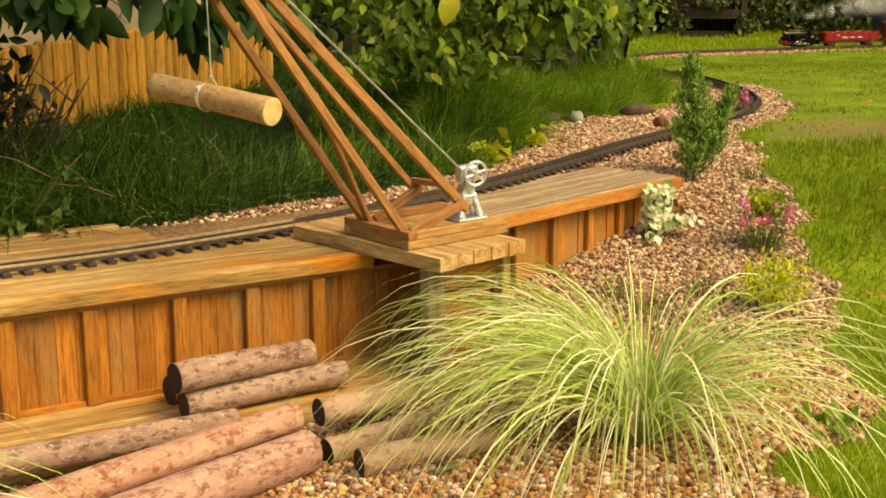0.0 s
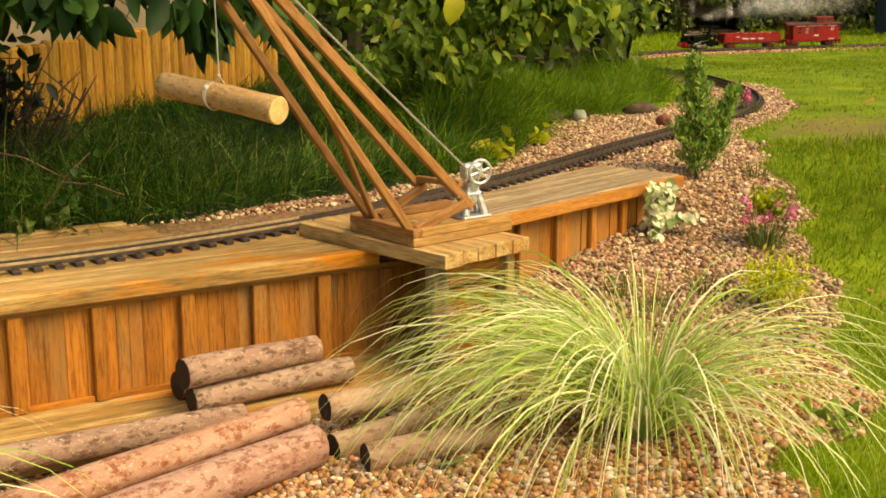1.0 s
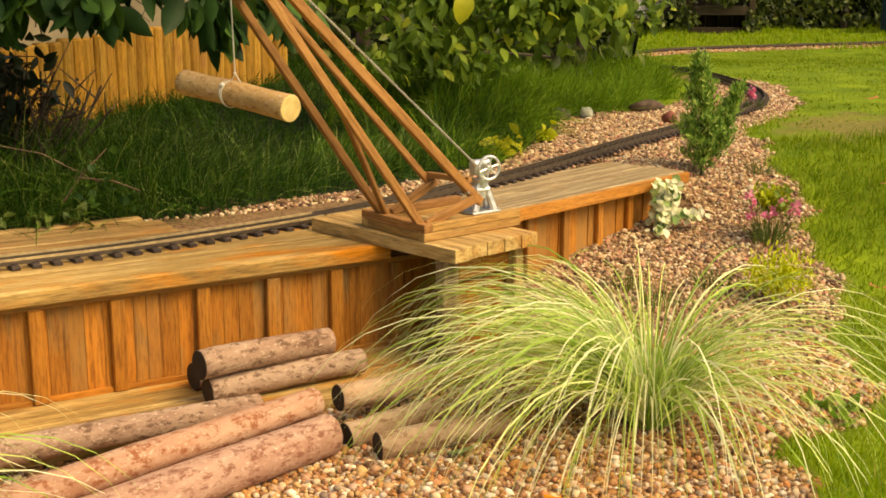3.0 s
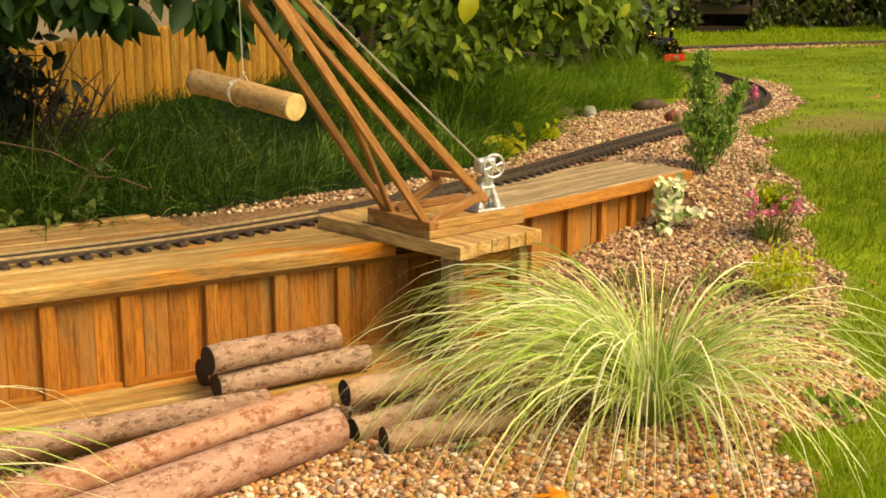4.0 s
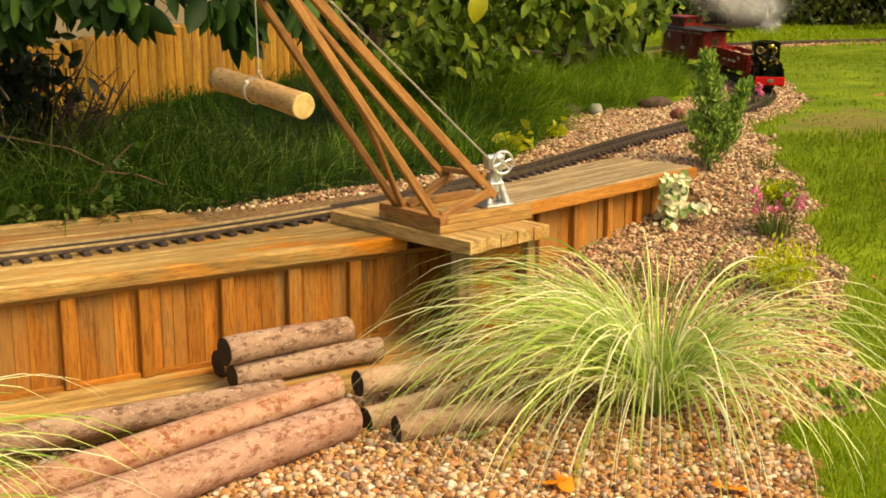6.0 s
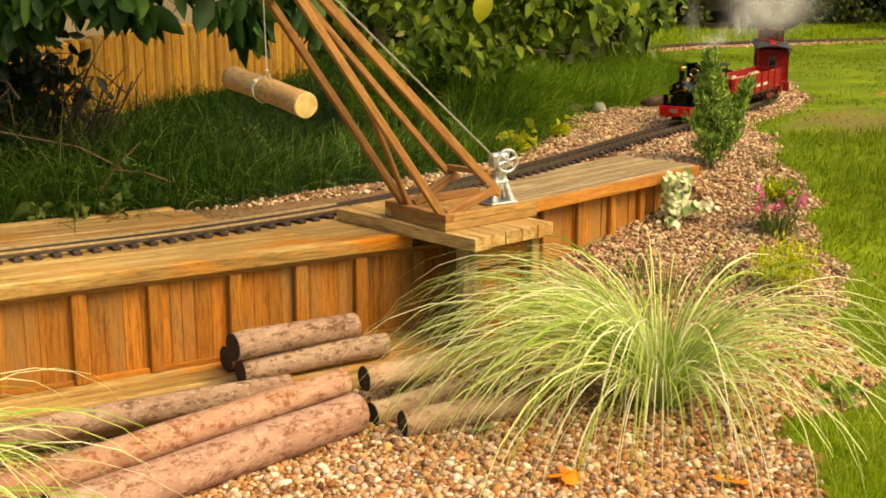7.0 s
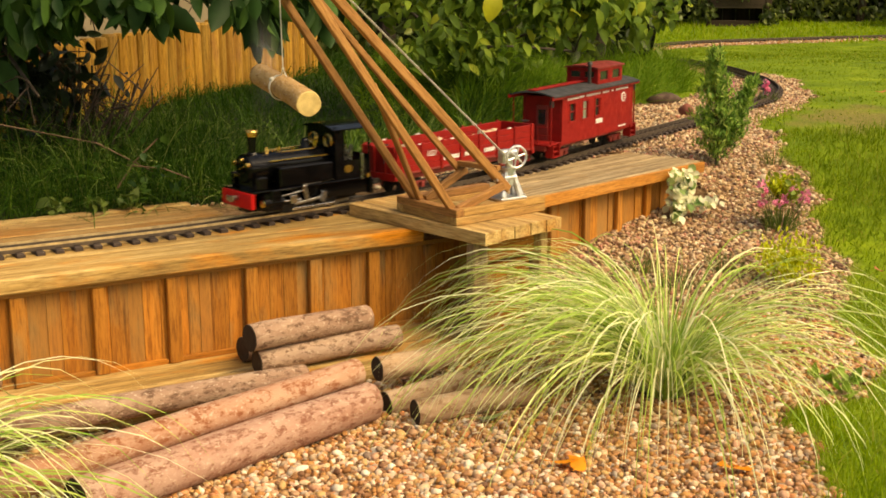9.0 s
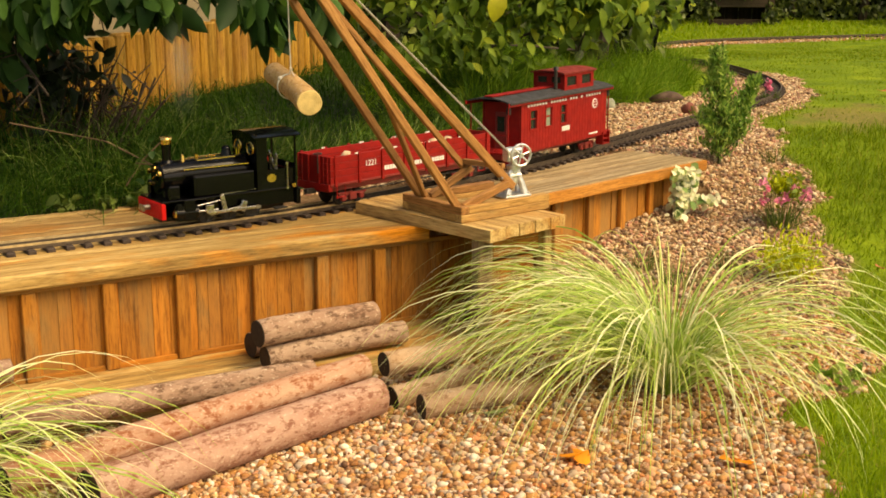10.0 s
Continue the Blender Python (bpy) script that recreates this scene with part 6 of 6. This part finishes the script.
def build_caboose():
    e = thing("caboose", Matrix(), "red wooden brake van with black roof and rooftop cupola", "wagon")
    L, Wd, z0, z1, X0 = 0.456, 0.122, 0.046, 0.177, -0.006
    block("underframe", e, (0.555, 0.09, 0.014), (0.012, 0, 0.043), M_MAROON, 0.001)
    block("platform", e, (0.555, Wd - 0.004, 0.006), (0.012, 0, 0.052), M_RED, 0.001)
    h = z1 - z0
    for sy in (-1, 1):
        n = 30
        wins = (0.162, 0.084, 0.006)
        for i in range(n):
            x = X0 - L / 2 + L * (i + 0.5) / n
            y = sy * (Wd / 2 - 0.0025)
            if any(abs(x - w) < 0.0155 for w in wins):
                part("side_board", board_mesh(L / n - 0.0004, 0.005, h * 0.44, M_RED, 0.0004), None, e, "", pose(x, y, z0 + h * 0.22))
                part("side_board", board_mesh(L / n - 0.0004, 0.005, h * 0.16, M_RED, 0.0004), None, e, "", pose(x, y, z1 - h * 0.08))
            else:
                part("side_board", board_mesh(L / n - 0.0004, 0.005, h, M_RED, 0.0004), None, e, "", pose(x, y, (z0 + z1) / 2))
        for w in wins:
            fr = fresh()
            for dx in (-0.0175, 0.0175):
                box(fr, (0.004, 0.007, h * 0.42), Matrix.Translation((w + dx, sy * (Wd / 2 - 0.002), z0 + h * 0.64)))
            for zz in (0.435, 0.845):
                box(fr, (0.039, 0.008, 0.005), Matrix.Translation((w, sy * (Wd / 2 - 0.002), z0 + h * zz)))
            box(fr, (0.033, 0.004, 0.003), Matrix.Translation((w, sy * (Wd / 2 - 0.004), z0 + h * 0.65)))
            wf = part("window", fr, M_RED, e)
            part("pane", box(fresh(), (0.035, 0.0015, h * 0.42), Matrix.Translation((w, sy * (Wd / 2 - 0.005), z0 + h * 0.64))), M_PALEGLASS if w == 0.084 else M_GLASS, wf)
        names = [(0.192 - 0.0146 * i, z1 - 0.009, 0.0088, 0.0062) for i in range(27) if i not in (6, 8, 12, 19)]
        bars("lettering", e, M_WHITE, [(sy * -x * 1.0 if sy > 0 else x, z, w, hh) for x, z, w, hh in names] + [(0.010 - 0.0105 * i, z0 + 0.043, 0.0085, 0.013) for i in range(4)] + [(-0.16, z0 + 0.012, 0.05, 0.004)], sy * (Wd / 2 + 0.0005), 0)
        bm = fresh()
        rod(bm, (-0.165, sy * (Wd / 2), 0.142), (-0.165, sy * (Wd / 2 + 0.001), 0.142), 0.014, n=24)
        em = part("emblem", smooth(bm, 0.5), M_WHITE, e, "round white emblem")
        bm = fresh()
        for i in range(3):
            box(bm, (0.018 - 0.004 * abs(i - 1), 0.001, 0.005), Matrix.Translation((-0.165, sy * (Wd / 2 + 0.0012), 0.135 + 0.007 * i)))
        part("mark", bm, M_RED, em)
        block("fascia", e, (0.555, 0.004, 0.010), (0.016, sy * (Wd / 2 + 0.006), z1 + 0.002), M_RED, 0.001)
    for sx in (-1, 1):
        block("end_wall", e, (0.005, Wd - 0.012, h), (X0 + sx * (L / 2 - 0.003), 0, (z0 + z1) / 2), M_RED, 0.001)
        dr = block("door", e, (0.004, 0.036, h * 0.80), (X0 + sx * (L / 2 + 0.001), 0, z0 + h * 0.41), M_MAROON, 0.001)
        part("pane", box(fresh(), (0.002, 0.022, h * 0.3), Matrix.Translation((sx * 0.002, 0, h * 0.16))), M_GLASS, dr)
        xe = 0.280 if sx > 0 else -0.250
        for sy in (-1, 1):
            bm = fresh()
            for y in (0.057, 0.018):
                rod(bm, (xe, sy * y, 0.052), (xe, sy * y, 0.100), 0.0014, n=6)
            rod(bm, (xe, sy * 0.058, 0.100), (xe, sy * 0.016, 0.100), 0.0014, n=6)
            rod(bm, (xe, sy * 0.058, 0.078), (xe, sy * 0.016, 0.078), 0.0011, n=6)
            rod(bm, (xe, sy * 0.058, 0.05), (xe, sy * 0.058, z1), 0.0019, n=6)
            part("railing", bm, M_RED, e, "red end railing")
        for sy in (-1, 1):
            bm = fresh()
            for i in range(3):
                box(bm, (0.034, 0.018, 0.003), Matrix.Translation((xe - sx * 0.02, sy * (0.05 + 0.004 * i), 0.046 - 0.013 * i)))
            for dx in (-0.018, 0.018):
                box(bm, (0.003, 0.024, 0.036), Matrix.Translation((xe - sx * 0.02 + dx, sy * 0.054, 0.036)))
            part("step", bm, M_RED, e)
        bm = fresh()
        box(bm, (0.03, 0.012, 0.012), Matrix.Translation((xe + sx * 0.015, 0, 0.038)), 0.002)
        part("coupler", bm, M_IRON, e)
        bogie(e, 0.01 + sx * 0.172)
        bm = fresh()
        rod(bm, (xe - sx * 0.004, 0.056, z1 - 0.022), (xe - sx * 0.004, 0.056, z1 - 0.006), 0.006, n=10)
        rod(bm, (xe - sx * 0.004, 0.056, z1 - 0.006), (xe - sx * 0.004, 0.056, z1 + 0.002), 0.003, n=8)
        part("marker_lamp", smooth(bm, 0.5), M_IRON, e)

    def curved_roof(name, x0, x1, half, z, rise, mat, label=""):
        bm = fresh()
        n = 8
        for i in range(n):
            a0, a1 = -1 + 2 * i / n, -1 + 2 * (i + 1) / n
            q = [(x0, half * a0, z + rise * (1 - a0 * a0)), (x1, half * a0, z + rise * (1 - a0 * a0)), (x1, half * a1, z + rise * (1 - a1 * a1)), (x0, half * a1, z + rise * (1 - a1 * a1))]
            v = [bm.verts.new(p) for p in q]
            w = [bm.verts.new((p[0], p[1], p[2] - 0.004)) for p in q]
            bm.faces.new(v)
            bm.faces.new(w[::-1])
            for j in range(4):
                bm.faces.new((v[j], w[j], w[(j + 1) % 4], v[(j + 1) % 4]))
        bmesh.ops.remove_doubles(bm, verts=bm.verts, dist=0.0001)
        return part(name, bm, mat, e, label)

    curved_roof("roof", -0.256, 0.288, 0.071, z1 + 0.007, 0.012, M_ROOF, "matt black roof")
    block("roof_walk", e, (0.54, 0.026, 0.003), (0.016, 0, z1 + 0.0215), M_RED, 0.0005)
    cx = -0.094
    for sy in (-1, 1):
        bm = fresh()
        for x, z, w, hh in ((0, z1 + 0.017, 0.16, 0.014), (0, z1 + 0.054, 0.16, 0.010), (-0.073, z1 + 0.036, 0.014, 0.03), (0.073, z1 + 0.036, 0.014, 0.03), (0, z1 + 0.036, 0.03, 0.03)):
            box(bm, (w, 0.004, hh), Matrix.Translation((cx + x, sy * 0.048, z)))
        cw = part("cupola_side", bm, M_RED, e)
        for x in (-0.04, 0.04):
            part("pane", box(fresh(), (0.05, 0.001, 0.03), Matrix.Translation((cx + x, sy * 0.0465, z1 + 0.036))), M_GLASS, cw)
    for sx in (-1, 1):
        bm = fresh()
        for y, z, w, hh in ((0, z1 + 0.021, 0.092, 0.022), (0, z1 + 0.054, 0.092, 0.010), (-0.042, z1 + 0.04, 0.010, 0.026), (0.042, z1 + 0.04, 0.010, 0.026), (0, z1 + 0.04, 0.014, 0.026)):
            box(bm, (0.004, w, hh), Matrix.Translation((cx + sx * 0.078, y, z)))
        cw = part("cupola_end", bm, M_RED, e)
        for y in (-0.022, 0.022):
            part("pane", box(fresh(), (0.001, 0.03, 0.026), Matrix.Translation((cx + sx * 0.0765, y, z1 + 0.04))), M_GLASS, cw)
    r = curved_roof("cupola_roof", cx - 0.09, cx + 0.09, 0.054, z1 + 0.061, 0.006, M_MAROON)
    bm = fresh()
    rod(bm, (0.000, 0.03, z1 + 0.01), (0.000, 0.03, z1 + 0.072), 0.005, n=10)
    rod(bm, (0.000, 0.03, z1 + 0.070), (0.000, 0.03, z1 + 0.078), 0.009, 0.006, 10)
    part("stovepipe", smooth(bm, 0.6), M_IRON, e)
    return e


loco, gondola, caboose = build_loco(), build_gondola(), build_caboose()
# metres of the loco's front along the line, time by time
FRONT = [(0.0, 12.48), (0.5, 11.96), (1.0, 11.46), (1.5, 10.92), (2.0, 10.36), (2.5, 9.88), (3.2, 8.50), (3.8, 7.34), (4.2, 6.93), (4.5, 6.68), (5.0, 6.42),
         (5.5, 6.13), (5.9, 5.80), (6.3, 5.36), (6.8, 4.74), (7.0, 4.50), (7.25, 4.21), (7.5, 3.865), (7.75, 3.555), (8.0, 3.262), (8.25, 3.03),
         (8.5, 2.83), (8.75, 2.645), (9.0, 2.48), (9.25, 2.37), (9.5, 2.298), (9.75, 2.268), (10.0, 2.26)]
TRAIN = [(loco, 0.142, FRONT), (gondola, 0.645, FRONT), (caboose, 1.262, FRONT)]
SPIN = [(0, -35), (1.25, -36.2), (2.5, -38), (3.75, -40.8), (5.0, -44.3), (6.25, -49.3), (7.5, -55.5), (8.75, -62.3), (10.0, -69.5)]


def turning(r):
    """Degrees by which a wheel of that radius has turned, frame by frame; a fast wheel shows at most 80 degrees a frame."""
    ts = np.arange(0, 10.0 + 1e-6, 1 / FPS)
    s = np.interp(ts, [q[0] for q in FRONT], [q[1] for q in FRONT])
    step = np.degrees(-np.diff(s) / r).clip(0, 80)
    return list(zip(ts, np.concatenate([[0], np.cumsum(step)])))


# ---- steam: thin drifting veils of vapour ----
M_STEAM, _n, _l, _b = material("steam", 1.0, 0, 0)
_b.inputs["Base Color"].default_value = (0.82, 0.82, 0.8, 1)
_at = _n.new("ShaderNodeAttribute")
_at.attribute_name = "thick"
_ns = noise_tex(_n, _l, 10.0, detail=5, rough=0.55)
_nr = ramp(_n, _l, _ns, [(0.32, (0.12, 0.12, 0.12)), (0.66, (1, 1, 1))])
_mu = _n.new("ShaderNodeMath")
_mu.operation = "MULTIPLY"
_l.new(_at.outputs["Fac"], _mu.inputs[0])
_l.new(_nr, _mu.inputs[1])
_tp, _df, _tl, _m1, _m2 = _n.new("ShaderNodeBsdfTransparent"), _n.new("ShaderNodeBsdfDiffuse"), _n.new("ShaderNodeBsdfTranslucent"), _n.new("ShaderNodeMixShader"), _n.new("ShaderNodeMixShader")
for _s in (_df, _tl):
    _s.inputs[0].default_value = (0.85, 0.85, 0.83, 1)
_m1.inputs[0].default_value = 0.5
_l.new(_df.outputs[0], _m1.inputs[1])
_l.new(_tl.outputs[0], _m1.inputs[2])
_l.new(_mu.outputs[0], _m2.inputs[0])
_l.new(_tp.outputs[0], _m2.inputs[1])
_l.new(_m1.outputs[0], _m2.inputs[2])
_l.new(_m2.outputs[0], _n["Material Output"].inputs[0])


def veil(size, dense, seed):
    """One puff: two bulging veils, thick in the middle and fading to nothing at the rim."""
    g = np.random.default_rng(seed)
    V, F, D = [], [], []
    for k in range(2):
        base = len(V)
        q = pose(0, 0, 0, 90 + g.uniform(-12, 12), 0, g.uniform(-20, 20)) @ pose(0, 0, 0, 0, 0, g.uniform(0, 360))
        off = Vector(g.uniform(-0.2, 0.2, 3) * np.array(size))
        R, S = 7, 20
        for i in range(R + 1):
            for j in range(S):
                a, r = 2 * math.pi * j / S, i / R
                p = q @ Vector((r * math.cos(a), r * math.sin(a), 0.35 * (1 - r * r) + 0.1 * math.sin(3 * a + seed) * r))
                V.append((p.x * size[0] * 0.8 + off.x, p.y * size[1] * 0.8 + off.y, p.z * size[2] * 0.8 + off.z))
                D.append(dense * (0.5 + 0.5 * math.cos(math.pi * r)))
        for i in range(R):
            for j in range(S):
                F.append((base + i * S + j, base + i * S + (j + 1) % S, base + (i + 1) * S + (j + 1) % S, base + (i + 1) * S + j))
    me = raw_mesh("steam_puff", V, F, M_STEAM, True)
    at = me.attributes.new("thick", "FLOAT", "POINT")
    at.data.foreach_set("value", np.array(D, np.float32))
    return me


def front_at(t):
    return float(np.interp(t, [r[0] for r in FRONT], [r[1] for r in FRONT])) - 1.04 * min(0.0, t)


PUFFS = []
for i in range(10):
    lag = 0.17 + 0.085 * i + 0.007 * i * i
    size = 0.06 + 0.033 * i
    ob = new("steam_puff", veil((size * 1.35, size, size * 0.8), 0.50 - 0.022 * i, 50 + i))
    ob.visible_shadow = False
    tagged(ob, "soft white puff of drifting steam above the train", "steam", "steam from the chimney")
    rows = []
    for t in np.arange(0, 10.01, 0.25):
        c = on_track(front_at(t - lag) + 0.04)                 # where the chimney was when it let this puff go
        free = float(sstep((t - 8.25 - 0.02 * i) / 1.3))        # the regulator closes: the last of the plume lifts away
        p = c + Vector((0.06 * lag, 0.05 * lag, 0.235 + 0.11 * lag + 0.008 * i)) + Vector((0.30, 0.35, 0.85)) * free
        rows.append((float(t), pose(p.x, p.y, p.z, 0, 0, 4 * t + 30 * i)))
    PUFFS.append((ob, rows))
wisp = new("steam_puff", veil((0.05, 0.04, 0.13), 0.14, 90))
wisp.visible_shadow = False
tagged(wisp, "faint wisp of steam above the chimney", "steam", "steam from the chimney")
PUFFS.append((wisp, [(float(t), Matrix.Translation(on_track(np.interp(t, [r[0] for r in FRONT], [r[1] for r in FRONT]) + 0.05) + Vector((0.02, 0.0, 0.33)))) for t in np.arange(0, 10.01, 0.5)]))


# ---- fallen leaves and odd pieces ----
def fallen_leaf(x, y, size, mat, label, turn, z=0.012, ratio=0.5):
    e = thing("fallen_leaf", pose(x, y, float(ground_z(x, y)) + z, 0, 0, turn), label, "leaf")
    me = leaf_cloud(np.array([(-size / 2, 0, 0.0)]), size, ratio, (1, 0, 0.06), 0.01, mat, "blade", 0.06, (0, 0, -1))
    part("blade", me, None, e)
    bm = fresh()
    rod(bm, (-size / 2, 0, 0), (-size * 0.75, 0, 0.002), 0.0011, n=5)
    part("stalk", bm, mat, e)


fallen_leaf(0.054, 2.079, 0.075, leafy("grey_green_leaf", [(0, (0.2, 0.28, 0.1)), (1, (0.28, 0.36, 0.14))], 0.5, 0.3), "grey-green fallen leaf lying on the gravel", 20)
for i, (x, y) in enumerate(((0.160, 1.865), (0.185, 1.85), (0.174, 1.885), (0.445, 1.845), (0.425, 1.855), (0.468, 1.84), (0.56, 2.42), (0.50, 2.45))):
    fallen_leaf(x, y, 0.044 if i < 6 else 0.026, L_ORANGE, "orange fallen leaf on the gravel", i * 67, 0.014, 0.6)
for i, (x, y) in enumerate(((1.72, 5.12), (1.74, 5.15), (1.02, 2.95), (1.05, 2.93), (1.25, 3.6))):
    fallen_leaf(x, y, 0.04, leafy("russet_leaf", [(0, (0.45, 0.1, 0.03)), (1, (0.5, 0.18, 0.08))], 0.6, 0.2), "russet fallen leaf on the lawn", i * 51, 0.03, 0.6)
L_DEAD = leafy("dead_leaf", [(0, (0.10, 0.05, 0.025)), (1, (0.28, 0.15, 0.07))], 0.8, 0.15)
for i in range(14):
    t = i / 13
    fallen_leaf(-0.62 + 0.55 * t + random.uniform(-0.02, 0.02), 2.95 + 0.27 * t + random.uniform(-0.02, 0.03), random.uniform(0.02, 0.04), L_DEAD, "dry brown fallen leaf beside the track", i * 83, 0.01)

b = thing("brick_piece", pose(0.118, 2.165, 0.018, 4, 8, 35), "small broken red-brown block beside the logs", "block")
part("body", box(fresh(), (0.04, 0.02, 0.035), Matrix(), 0.003), paint("brick_red", (0.28, 0.09, 0.035), 0.85), b)
for x, y, sx, label, c in ((0.806, 4.95, 0.14, "dark rotten wood edging beside the ballast", (0.07, 0.04, 0.025)), (0.55, 4.72, 0.05, "pale grey stone in the grass", (0.32, 0.33, 0.25)), (0.83, 4.59, 0.05, "reddish stone beside the rails", (0.2, 0.06, 0.04)), (0.45, 4.66, 0.08, "dark stone at the edge of the ballast", (0.06, 0.05, 0.035))):
    bm = fresh()
    bmesh.ops.create_icosphere(bm, subdivisions=2, radius=0.5)
    for v in bm.verts:
        v.co *= 1 + 0.3 * noise.noise(v.co * 3 + Vector((x * 9, 0, 0)))
        v.co = Vector((v.co.x * sx, v.co.y * 0.05, v.co.z * 0.05))
    me = bpy.data.meshes.new("stone")
    smooth(bm, 0.8).to_mesh(me)
    bm.free()
    me.materials.append(paint("stone_" + str(round(c[0], 2)), c, 0.9, (0.6, 1.3)))
    ob = new("stone", me)
    ob.matrix_basis = pose(x, y, float(ground_z(x, y)) + 0.018, 0, 0, 25)
    tagged(ob, label, "stone")


# ---- everything that moves ----
def motions():
    walk(hang, [(t, pose(-0.349, 2.350, 0.604, 0, 0, a)) for t, a in SPIN])
    for ob, s_off, rows in TRAIN:
        walk(ob, [(t, rail_pose(s + s_off)) for t, s in rows])
    for ob, x, r in WHEELS:
        walk(ob, [(float(t), pose(x, 0, r, 0, float(a), 0)) for t, a in turning(r)])
    for ob, lead in RODS:
        walk(ob, [(float(t), pose(-0.010 + 0.008 * math.sin(radians(a + lead)), 0, 0.021 + 0.008 * math.cos(radians(a + lead)))) for t, a in turning(0.021)])
    for ob, rows in PUFFS:
        walk(ob, rows)


motions()
